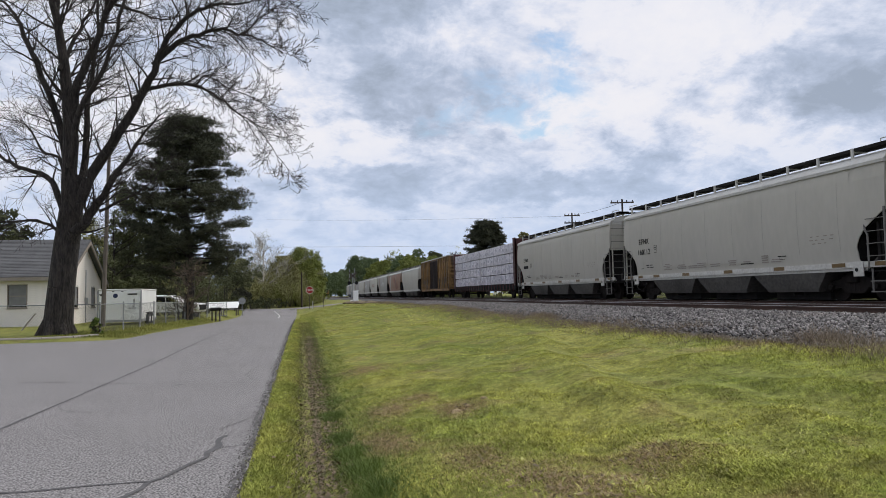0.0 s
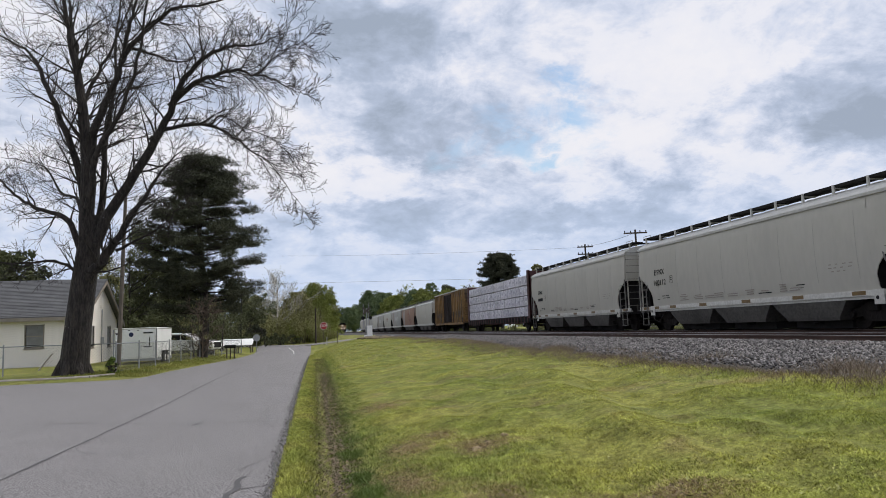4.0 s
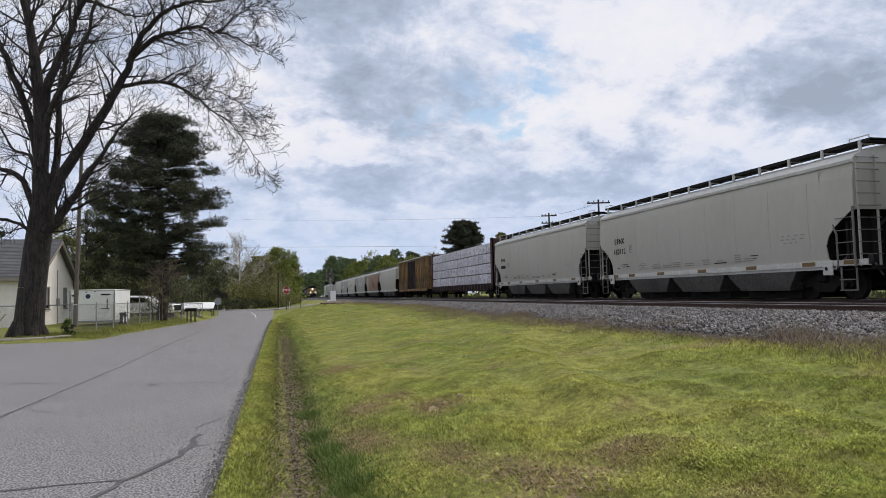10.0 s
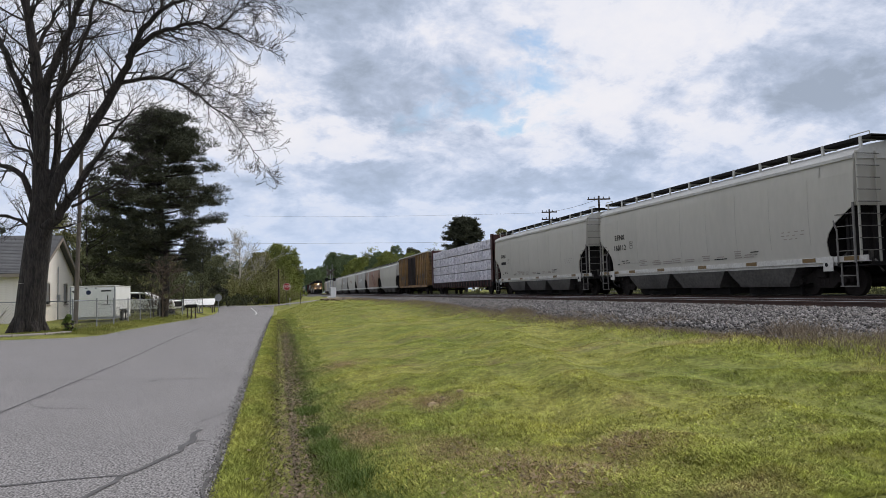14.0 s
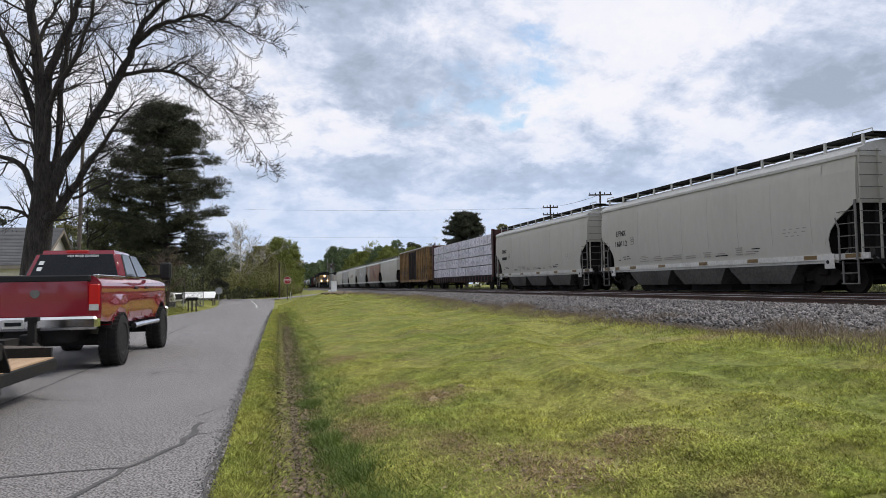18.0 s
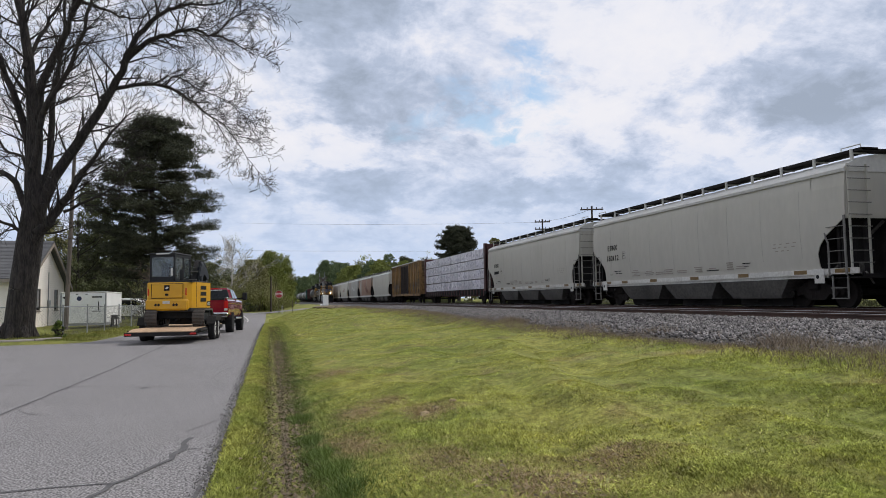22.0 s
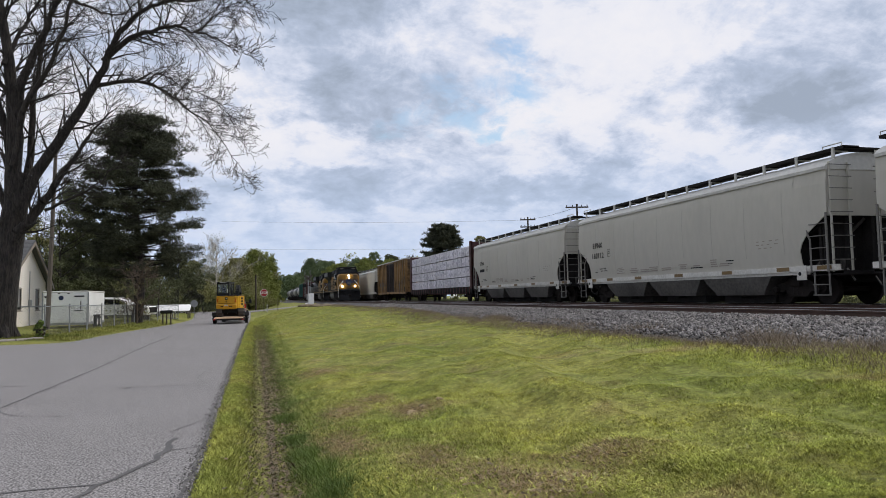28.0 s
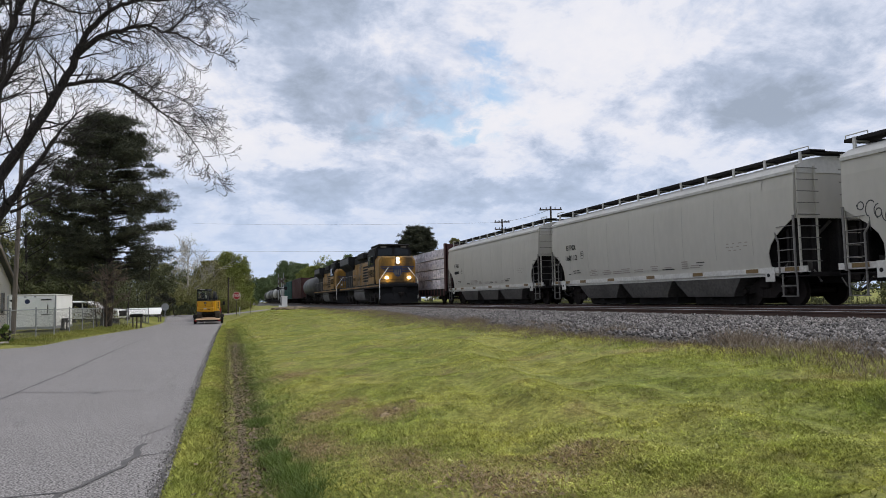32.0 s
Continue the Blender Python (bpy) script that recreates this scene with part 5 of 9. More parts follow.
def loco(lamp, label):
    t = thing("locomotive", IDENT, label, "locomotive", "moving freight train")
    part("frame", B((-1.54, 1.54, 0.95, 21.9, 1.38, 1.72), (-0.6, 0.6, 0.6, 22.2, 0.8, 1.4), bevel=0.02), M_LOCOD, t)
    part("side_stripe", B((-1.56, -1.54, 1.2, 21.6, 1.5, 1.62), (1.54, 1.56, 1.2, 21.6, 1.5, 1.62)), M_LOCOY, t)
    bm = bmesh.new()   # broad nose, chamfered at the top
    loft(bm, [[(-w * 0.97, y, 1.72), (w * 0.97, y, 1.72), (w, y, 2.1), (w, y, zt - 0.35), (w * 0.84, y, zt), (-w * 0.84, y, zt), (-w, y, zt - 0.35), (-w, y, 2.1)] for y, w, zt in ((1.3, 1.40, 3.78), (1.42, 1.49, 3.90), (3.3, 1.54, 4.0))])
    nose = part("nose", bm, M_LOCOY, t)
    part("nose_door", B((0.45, 1.0, 1.265, 1.31, 1.85, 3.35), bevel=0.015), M_LOCOY, nose)
    part("nose_seam", B((-1.36, 1.36, 1.285, 1.31, 2.02, 2.05), (-1.36, 1.36, 1.285, 1.31, 1.76, 1.80)), M_LOCOD, nose)
    # winged emblem, plain shapes
    for k in range(4):
        for s in (-1, 1):
            part("wing_bar", B((min(s * 0.36, s * (1.38 - k * 0.12)), max(s * 0.36, s * (1.38 - k * 0.12)), 1.25, 1.31, 3.0 - k * 0.13, 3.075 - k * 0.13)), M_BLUE, nose, "dark blue wing bar")
    bm = bmesh.new()
    prism(bm, [(-0.36, 3.12), (0.36, 3.12), (0.38, 2.62), (0.22, 2.34), (0, 2.22), (-0.22, 2.34), (-0.38, 2.62)], "y", 1.24, 1.30)
    part("shield_emblem", bm, M_BLUE, nose, "blue shield-shaped emblem")
    part("shield_bars", B(*[(-0.27 + i * 0.15, -0.19 + i * 0.15, 1.225, 1.245, 2.4, 2.8) for i in range(4)]), M_LADDER, nose)
    bm = bmesh.new()
    loft(bm, [[(-1.55, y, 1.72), (1.55, y, 1.72), (1.57, y, 3.9), (w, y, 4.62), (w * 0.72, y, 4.88), (-w * 0.72, y, 4.88), (-w, y, 4.62), (-1.57, y, 3.9)] for y, w in ((2.75, 1.42), (3.2, 1.5), (5.6, 1.5))])
    cab = part("cab", bm, M_LOCOD, t, "dark upper cab")
    for a in (-1.585, 1.54):
        part("cab_side_panel", B((a, a + 0.045, 3.0, 5.58, 1.75, 3.15), bevel=0.01), M_LOCOY, cab, "yellow lower cab side")
    part("cab_roof", B((-1.3, 1.3, 2.45, 5.7, 4.80, 4.95), (-0.5, 0.5, 3.6, 4.6, 4.93, 5.05), bevel=0.06), M_LOCOD, cab)
    part("antenna_dome", C(((0.55, 3.2, 4.78), (0.55, 3.2, 4.92), 0.13), n=12), M_LOCOD, cab)
    for s in (-1, 1):
        bm = bmesh.new()
        prism(bm, [(s * 0.10, 4.04), (s * 1.34, 4.0), (s * 1.26, 4.56), (s * 0.10, 4.64)], "y", 2.70, 2.77)
        bmesh.ops.recalc_face_normals(bm, faces=bm.faces)
        part("windscreen", bm, M_GLASSD, cab)
        part("side_window", B((min(s * 1.55, s * 1.60), max(s * 1.55, s * 1.60), 3.3, 4.2, 3.3, 4.05)), M_GLASSD, cab)
        part("side_window", B((min(s * 1.55, s * 1.60), max(s * 1.55, s * 1.60), 4.4, 5.2, 3.3, 4.05)), M_GLASSD, cab)
        part("mirror", B((min(s * 1.6, s * 1.78), max(s * 1.6, s * 1.78), 3.05, 3.1, 3.45, 3.95)), M_LOCOD, cab)
    part("number_board", B((-1.05, -0.6, 2.6, 2.72, 4.66, 4.80), (0.6, 1.05, 2.6, 2.72, 4.66, 4.80)), M_LADDER, cab)
    part("screen_pillar", B((-0.1, 0.1, 2.66, 2.76, 3.95, 4.7)), M_LOCOD, cab)
    for i in range(9):
        part("side_louvre", B((-1.60, -1.57, 3.1 + i * 0.26, 3.2 + i * 0.26, 2.3, 2.9)), M_LOCOD, cab)
    part("hood", B((-0.95, 0.95, 5.6, 17.0, 1.72, 3.95), bevel=0.08), M_LOCOY, t)
    part("hood_top", B((-0.98, 0.98, 5.6, 17.0, 3.8, 4.5), bevel=0.1), M_LOCOD, t)
    part("inverter_cabinet", B((-1.52, -0.9, 5.7, 8.2, 1.72, 3.6), bevel=0.05), M_LOCOY, t)
    part("cabinet_louvre", B(*[(-1.55, -1.51, 5.9 + (i % 2) * 1.1, 6.85 + (i % 2) * 1.1, 2.0 + (i // 2) * 0.24, 2.14 + (i // 2) * 0.24) for i in range(12)]), M_LOCOD, t)
    for i in range(12):
        part("hood_door", B((-0.985, -0.945, 8.4 + i * 0.7, 8.98 + i * 0.7, 1.9, 3.6), bevel=0.01), M_LOCOY, t)
        part("door_latch", B((-1.01, -0.98, 8.62 + i * 0.7, 8.7 + i * 0.7, 2.3, 2.6)), M_LOCOD, t)
    part("dynamic_brake", B((-1.3, 1.3, 9.0, 12.4, 4.1, 4.72), bevel=0.12), M_LOCOD, t)
    part("exhaust_stack", B((-0.4, 0.4, 13.2, 14.6, 4.4, 4.82), bevel=0.05), M_LOCOD, t)
    bm = bmesh.new()
    loft(bm, [[(-0.95, y, 1.72), (0.95, y, 1.72), (0.95, y, 3.4), (1.56, y, 3.95), (1.56, y, 4.7), (-1.56, y, 4.7), (-1.56, y, 3.95), (-0.95, y, 3.4)] for y in (15.6, 21.4)])
    part("radiator_section", bm, M_LOCOD, t, "dark flared radiator section")
    for a in (-1.59, 1.56):
        part("radiator_grille", B((a, a + 0.03, 15.9, 21.1, 4.05, 4.6)), M_LOCOG, t)
    part("radiator_fans", C(*[((0, 16.9 + i * 1.65, 4.65), (0, 16.9 + i * 1.65, 4.82), 0.7) for i in range(3)], n=18), M_LOCOD, t)
    # pilot, plough, steps, coupler
    part("anticlimber", B((-1.5, 1.5, 0.55, 1.35, 1.42, 1.66), bevel=0.03), M_LOCOD, t)
    part("pilot_sheet", B((-1.54, 1.54, 0.85, 1.0, 0.75, 1.45)), M_LOCOD, t)
    bm = bmesh.new()
    loft(bm, [[(-1.45, 0.95, 0.95), (0, 0.5, 0.95), (1.45, 0.95, 0.95)], [(-1.52, 0.75, 0.14), (0, 0.05, 0.12), (1.52, 0.75, 0.14)], [(-1.52, 0.85, 0.14), (0, 0.15, 0.12), (1.52, 0.85, 0.14)], [(-1.45, 1.05, 0.95), (0, 0.6, 0.95), (1.45, 1.05, 0.95)]], closed=False)
    bmesh.ops.recalc_face_normals(bm, faces=bm.faces)
    part("plough", bm, M_LOCOD, t, "dark snow plough")
    part("coupler", B((-0.16, 0.16, 0.0, 0.9, 0.72, 1.0), bevel=0.04), M_TRUCKIRON, t)
    part("brake_hose", C(((-0.45, 0.7, 1.2), (-0.5, 0.45, 0.6), 0.03), ((0.45, 0.7, 1.2), (0.5, 0.45, 0.6), 0.03), n=6), M_LOCOD, t)
    for s in (-1, 1):
        bm = bmesh.new()
        pipe(bm, [(s * 1.55, 0.95, 0.5), (s * 1.55, 0.95, 2.0), (s * 0.8, 1.1, 2.98)], 0.028)
        part("front_handrail", bm, M_WHITE, t, "white front handrail")
        bm = bmesh.new()
        pipe(bm, [(s * 1.5, 5.8, 2.75), (s * 1.5, 21.6, 2.75)], 0.018)
        for i in range(12):
            pipe(bm, [(s * 1.5, 5.9 + i * 1.42, 1.72), (s * 1.5, 5.9 + i * 1.42, 2.75)], 0.016)
        part("side_handrail", bm, M_LADDER, t)
        part("step_well", B(*[(min(s * 1.2, s * 1.54), max(s * 1.2, s * 1.54), 1.0, 1.35, 0.35 + i * 0.32, 0.39 + i * 0.32) for i in range(4)]), M_LOCOD, t)
        part("ditch_light", C(((s * 0.92, 1.1, 2.16), (s * 0.92, 1.32, 2.16), 0.105), n=14), lamp, t)
    part("headlight_box", B((-0.16, 0.16, 1.22, 1.4, 3.22, 3.84), bevel=0.02), M_LOCOD, t)
    part("headlight", C(((0, 1.12, 3.67), (0, 1.3, 3.67), 0.11), n=14), lamp, t)
    part("headlight", C(((0, 1.12, 3.41), (0, 1.3, 3.41), 0.11), n=14), lamp, t)
    bm = bmesh.new()
    prism(bm, [(-1.35, 1.3), (1.35, 1.3), (1.45, 1.0), (1.3, 0.45), (0.9, 0.25), (-0.9, 0.25), (-1.3, 0.45), (-1.45, 1.0)], "y", 8.2, 13.6)
    part("fuel_tank", bm, M_TANKG, t, "grey fuel tank", smooth=True)
    part("air_reservoir", C(((-1.3, 8.3, 1.3), (-1.3, 13.2, 1.3), 0.17), n=12), M_TANKG, t)
    for y in (4.6, 17.4):
        b = part("bogie", B((-1.0, 1.0, y - 2.2, y + 2.2, 0.5, 0.95), bevel=0.03), M_LOCOD, t)
        bm = bmesh.new()
        for s in (-1, 1):
            box(bm, min(s * 0.98, s * 1.14), max(s * 0.98, s * 1.14), y - 2.45, y + 2.45, 0.6, 0.9)
            for d in (-1.75, 0, 1.75):
                box(bm, min(s * 0.98, s * 1.22), max(s * 0.98, s * 1.22), y + d - 0.2, y + d + 0.2, 0.3, 0.78)
        part("side_frame", bm, M_TRUCKIRON, b)
        for d in (-1.75, 0, 1.75):
            for s in (-1, 1):
                part("wheel", WHEEL_MESH, M_TRUCKIRON, b, m=pose(s * 0.755, y + d, 0.5, 0, 0, 180 if s > 0 else 0))
    return t


def tank_car(paint, label, length=14.5):
    t = thing("tank_car", IDENT, label, "freight car", "moving freight train")
    h = length / 2
    bm = bmesh.new()
    lathe(bm, [(-h, 0.3), (-h + 0.08, 0.8), (-h + 0.3, 1.2), (-h + 0.7, 1.45), (h - 0.7, 1.45), (h - 0.3, 1.2), (h - 0.08, 0.8), (h, 0.3)], n=24, axis="y")
    tank = part("tank", bm, paint, t, m=pose(0, h, 2.55), smooth=True)
    part("dome", C(((0, h, 3.9), (0, h, 4.35), 0.5), n=14), paint, t)
    part("top_platform", B((-1.0, 1.0, h - 1.1, h + 1.1, 3.98, 4.02), (-1.0, -0.95, h - 1.1, h + 1.1, 4.5, 4.54), (0.95, 1.0, h - 1.1, h + 1.1, 4.5, 4.54)), M_UNDER, t)
    for y in (2.2, length - 2.2):
        bogie(t, y)
        part("saddle", B((-1.1, 1.1, y - 0.4, y + 0.4, 0.8, 1.5)), M_UNDER, t)
    part("underframe", B((-0.3, 0.3, -0.5, length + 0.5, 0.75, 1.05), (-1.4, 1.4, -0.45, 0.1, 0.9, 1.05), (-1.4, 1.4, length - 0.1, length + 0.45, 0.9, 1.05)), M_UNDER, t)
    bm = bmesh.new()
    for y in (-0.4, length + 0.4):
        pipe(bm, [(-1.4, y, 1.0), (-1.4, y, 2.1), (1.4, y, 2.1), (1.4, y, 1.0)], 0.025)
    part("end_rail", bm, paint, t)
    return t


def gondola(paint, label, length=16.5, tall=3.7):
    t = thing("gondola_car", IDENT, label, "freight car", "moving freight train")
    part("floor", B((-1.45, 1.45, 0, length, 0.95, 1.1)), paint, t)
    for s in (-1, 1):
        part("side", B((min(s * 1.42, s * 1.5), max(s * 1.42, s * 1.5), 0, length, 0.95, tall)), paint, t)
        rib = mesh_of("rib", B((-0.05, 0.05, -0.07, 0.07, 0.95, tall - 0.02)), paint)
        for i in range(11):
            part("rib", rib, paint, t, m=pose(s * 1.53, 0.2 + (length - 0.4) * i / 10, 0))
    for y in (0.0, length - 0.08):
        part("end", B((-1.5, 1.5, y, y + 0.08, 0.95, tall)), paint, t)
    part("top_chord", B((-1.56, -1.4, 0, length, tall, tall + 0.1), (1.4, 1.56, 0, length, tall, tall + 0.1)), paint, t)
    part("load", B((-1.4, 1.4, 0.1, length - 0.1, 1.1, tall - 0.4)), M_UNDER, t)
    for y in (2.2, length - 2.2):
        bogie(t, y)
    part("centre_sill", B((-0.25, 0.25, -0.6, length + 0.6, 0.6, 0.95)), M_UNDER, t)
    return t


lead = loco(M_LAMP, "yellow and grey diesel locomotive with lit headlights")
CONSIST = [(lead, 0.0), (loco(M_SILLWHITE, "trailing yellow and grey diesel locomotive with unlit lamps"), 23.0)]
tc = tank_car(M_LOCOG, "dark grey tank car behind the locomotives", 15.0)
CONSIST.append((tc, 46.6))
CONSIST.append((gondola(M_MAROON, "high-sided maroon gondola car", 17.0, 4.2), 63.0))
CONSIST.append((gondola(M_GREEN, "high-sided dark green gondola car", 17.0, 4.2), 81.5))
tw = tank_car(M_TANKW, "white tank car in the moving train", 14.5)
CONSIST.append((tw, 100.3))
tb = tank_car(M_TANKB, "black tank car in the moving train", 15.0)
CONSIST.append((tb, 116.5))
for i in range(5):
    CONSIST.append((copy_thing(tb if i % 3 else tw, IDENT), 133.0 + 16.6 * i))

# ---- trees ----


def prisms(segs, n):
    """Open n-sided tubes for an array of segments (p0, p1, r0, r1)."""
    S = np.array([(*a, *b, r, q) for a, b, r, q in segs], float).reshape(-1, 8)
    A, Bp, r0, r1 = S[:, 0:3], S[:, 3:6], S[:, 6], S[:, 7]
    d = Bp - A
    d /= np.maximum(np.linalg.norm(d, axis=1, keepdims=True), 1e-6)
    ref = np.where(np.abs(d[:, 2:3]) < 0.9, np.array([[0, 0, 1.0]]), np.array([[1.0, 0, 0]]))
    u = np.cross(d, ref)
    u /= np.linalg.norm(u, axis=1, keepdims=True)
    w = np.cross(d, u)
    q = np.arange(n) * math.tau / n
    o = np.cos(q)[None, :, None] * u[:, None] + np.sin(q)[None, :, None] * w[:, None]
    ra, rb = A[:, None] + o * r0[:, None, None], Bp[:, None] + o * r1[:, None, None]
    quads = np.stack([ra, np.roll(ra, -1, 1), np.roll(rb, -1, 1), rb], 2)
    return quads.reshape(-1, 4, 3)


def grow(out, p, d, length, r, level, rng, up=0.12, droop=0.0, spread=0.9, kids=(6, 5, 4), wob=0.22):
    """A wobbling branch with its side branches, added to out as (level, segment)."""
    steps = min(12, max(4, int(length / 0.3)) if level < 3 else (5 if level == 3 else 3))
    q, e = Vector(p), Vector(d).normalized()
    pts = [q.copy()]
    for i in range(steps):
        e = e + Vector((rng.gauss(0, wob), rng.gauss(0, wob), rng.gauss(0, wob * 0.7) + up - droop * (i / steps))) * (1.0 / math.sqrt(steps))
        e.normalize()
        q = q + e * (length / steps)
        pts.append(q.copy())
    for i, (a, b) in enumerate(zip(pts, pts[1:])):
        out.append((level, (a, b, r * (1 - 0.75 * i / steps), r * (1 - 0.75 * (i + 1) / steps))))
    if level - 1 < len(kids):
        n = kids[level - 1]
        for k in range(n):
            f = 0.2 + 0.8 * (k + rng.random()) / n
            i = min(int(f * steps), steps - 1)
            base = pts[i].lerp(pts[i + 1], f * steps - i)
            ax = (pts[i + 1] - pts[i]).normalized()
            side = ax.orthogonal()
            side.rotate(Matrix.Rotation(rng.random() * math.tau, 3, ax))
            nd = ax * rng.uniform(0.6, 1.05) + side * rng.uniform(0.45, spread)
            grow(out, base, nd, length * rng.uniform(0.36, 0.7) * (1.15 - 0.4 * f), max(r * (1 - 0.7 * f) * 0.55, 0.006), level + 1, rng, up, droop, spread, kids, wob)
    return pts


def limb(out, pts, r0, r1, rng, kids, length, up=0.12, droop=0.0):
    """A main limb along given points, thinning fast past its fork, with side branches all along it."""
    V = [Vector(p) for p in pts]
    fine = []
    for i in range(len(V) - 1):
        a, b, c, d = V[max(i - 1, 0)], V[i], V[i + 1], V[min(i + 2, len(V) - 1)]
        for k in range(4):
            u = k / 4
            fine.append(0.5 * ((2 * b) + (c - a) * u + (2 * a - 5 * b + 4 * c - d) * u * u + (3 * b - a - 3 * c + d) * u ** 3))
    fine.append(V[-1])
    n = len(fine) - 1
    fine = [p + Vector((rng.gauss(0, 0.03), rng.gauss(0, 0.03), rng.gauss(0, 0.03))) if 0 < i < n else p for i, p in enumerate(fine)]
    radius = lambda u: r1 + (r0 - r1) * (1 - u) ** 1.45
    for i in range(n):
        out.append((1 if r0 < 0.3 else 0, (fine[i], fine[i + 1], radius(i / n), radius((i + 1) / n))))
    for k in range(kids):
        f = 0.16 + 0.84 * (k + rng.random()) / kids
        i = min(int(f * n), n - 1)
        ax = (fine[i + 1] - fine[i]).normalized()
        side = ax.orthogonal()
        side.rotate(Matrix.Rotation(rng.random() * math.tau, 3, ax))
        nd = ax * rng.uniform(0.6, 1.1) + side * rng.uniform(0.5, 0.95)
        r = radius(f)
        grow(out, fine[i], nd, length * rng.uniform(0.65, 1.35) * (1 - 0.3 * f), max(min(0.5 * r, 0.030 + 0.10 * r), 0.015), 2, rng, up, droop, 0.8, (6, 7, 3), 0.30)


def big_pecan():
    rng = random.Random(11)
    t = thing("bare_shade_tree", pose(-9.62, 31.2, -0.05, 0, 0, -11.3), "large leafless shade tree with furrowed grey-brown bark", "tree")
    out = []
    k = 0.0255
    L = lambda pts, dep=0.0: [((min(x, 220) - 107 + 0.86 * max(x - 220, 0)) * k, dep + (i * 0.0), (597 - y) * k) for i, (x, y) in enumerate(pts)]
    trunk = [(0, 0, -0.1), (0.05, 0, 0.7), (0.15, 0, 2.0), (0.3, 0.05, 3.6), (0.45, 0.1, 5.0), (0.6, 0.1, 6.6)]
    R = [0.64, 0.54, 0.50, 0.48, 0.45, 0.34]
    for a, b, r, q in zip(trunk, trunk[1:], R, R[1:]):
        out.append((0, (Vector(a), Vector(b), r, q)))
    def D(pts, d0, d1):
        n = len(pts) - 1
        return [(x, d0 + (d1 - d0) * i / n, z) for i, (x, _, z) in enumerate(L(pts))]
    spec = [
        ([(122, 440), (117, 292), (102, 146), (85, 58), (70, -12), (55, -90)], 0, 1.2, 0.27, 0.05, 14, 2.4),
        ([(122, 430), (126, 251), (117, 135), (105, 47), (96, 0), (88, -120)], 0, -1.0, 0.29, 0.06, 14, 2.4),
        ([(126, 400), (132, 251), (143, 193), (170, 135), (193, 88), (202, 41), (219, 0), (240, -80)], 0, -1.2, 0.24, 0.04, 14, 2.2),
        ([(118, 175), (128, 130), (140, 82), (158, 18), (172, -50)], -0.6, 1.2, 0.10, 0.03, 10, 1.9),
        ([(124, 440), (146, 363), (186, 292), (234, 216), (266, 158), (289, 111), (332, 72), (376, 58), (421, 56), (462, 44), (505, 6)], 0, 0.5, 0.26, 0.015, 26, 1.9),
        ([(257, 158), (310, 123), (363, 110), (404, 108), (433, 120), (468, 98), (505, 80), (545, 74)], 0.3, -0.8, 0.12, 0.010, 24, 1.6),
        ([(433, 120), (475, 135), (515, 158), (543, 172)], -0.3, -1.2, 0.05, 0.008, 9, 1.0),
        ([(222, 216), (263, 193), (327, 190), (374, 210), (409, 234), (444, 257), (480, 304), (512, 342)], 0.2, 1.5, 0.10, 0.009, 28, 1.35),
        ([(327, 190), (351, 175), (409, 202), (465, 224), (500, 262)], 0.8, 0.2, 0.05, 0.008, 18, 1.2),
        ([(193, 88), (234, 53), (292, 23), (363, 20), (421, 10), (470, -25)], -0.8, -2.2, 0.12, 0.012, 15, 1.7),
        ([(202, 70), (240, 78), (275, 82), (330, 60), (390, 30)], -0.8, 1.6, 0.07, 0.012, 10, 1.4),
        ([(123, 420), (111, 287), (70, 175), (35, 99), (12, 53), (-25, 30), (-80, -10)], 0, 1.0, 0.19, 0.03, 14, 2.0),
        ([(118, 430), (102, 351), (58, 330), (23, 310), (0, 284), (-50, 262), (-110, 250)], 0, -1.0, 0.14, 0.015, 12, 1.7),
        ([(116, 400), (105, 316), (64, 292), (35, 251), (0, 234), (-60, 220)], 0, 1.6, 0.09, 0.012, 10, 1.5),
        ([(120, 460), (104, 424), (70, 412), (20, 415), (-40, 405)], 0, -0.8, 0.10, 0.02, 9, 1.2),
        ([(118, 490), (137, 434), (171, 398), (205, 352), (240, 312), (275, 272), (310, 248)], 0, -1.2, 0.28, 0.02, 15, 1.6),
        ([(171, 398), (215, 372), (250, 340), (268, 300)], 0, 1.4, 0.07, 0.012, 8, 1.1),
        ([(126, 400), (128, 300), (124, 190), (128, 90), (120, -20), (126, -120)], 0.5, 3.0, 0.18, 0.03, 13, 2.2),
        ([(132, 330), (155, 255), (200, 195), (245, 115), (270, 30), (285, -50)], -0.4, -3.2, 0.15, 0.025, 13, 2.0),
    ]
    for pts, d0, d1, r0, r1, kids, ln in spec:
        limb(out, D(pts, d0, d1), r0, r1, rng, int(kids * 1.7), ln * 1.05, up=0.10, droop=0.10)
    thick = [s for l, s in out if s[2] > 0.1]
    mid = [s for l, s in out if 0.03 < s[2] <= 0.1]
    thin = [s for l, s in out if s[2] <= 0.03]
    thin = [(a, b, max(r, 0.0088), max(q, 0.006)) for a, b, r, q in thin]
    me = tris("trunk", prisms(thick, 12), M_BARK, 4)
    me.polygons.foreach_set("use_smooth", [True] * len(me.polygons))
    part("trunk", me, M_BARK, t, "furrowed trunk and main limbs")
    part("bough_framework", tris("bough_framework", prisms(mid, 6), M_TWIG, 4), M_TWIG, t)
    tw = part("twig_spray", tris("twig_spray", prisms(thin, 3), M_TWIG, 4), M_TWIG, t)
    tw["kind"] = "stuff"
    # root flare
    bm = bmesh.new()
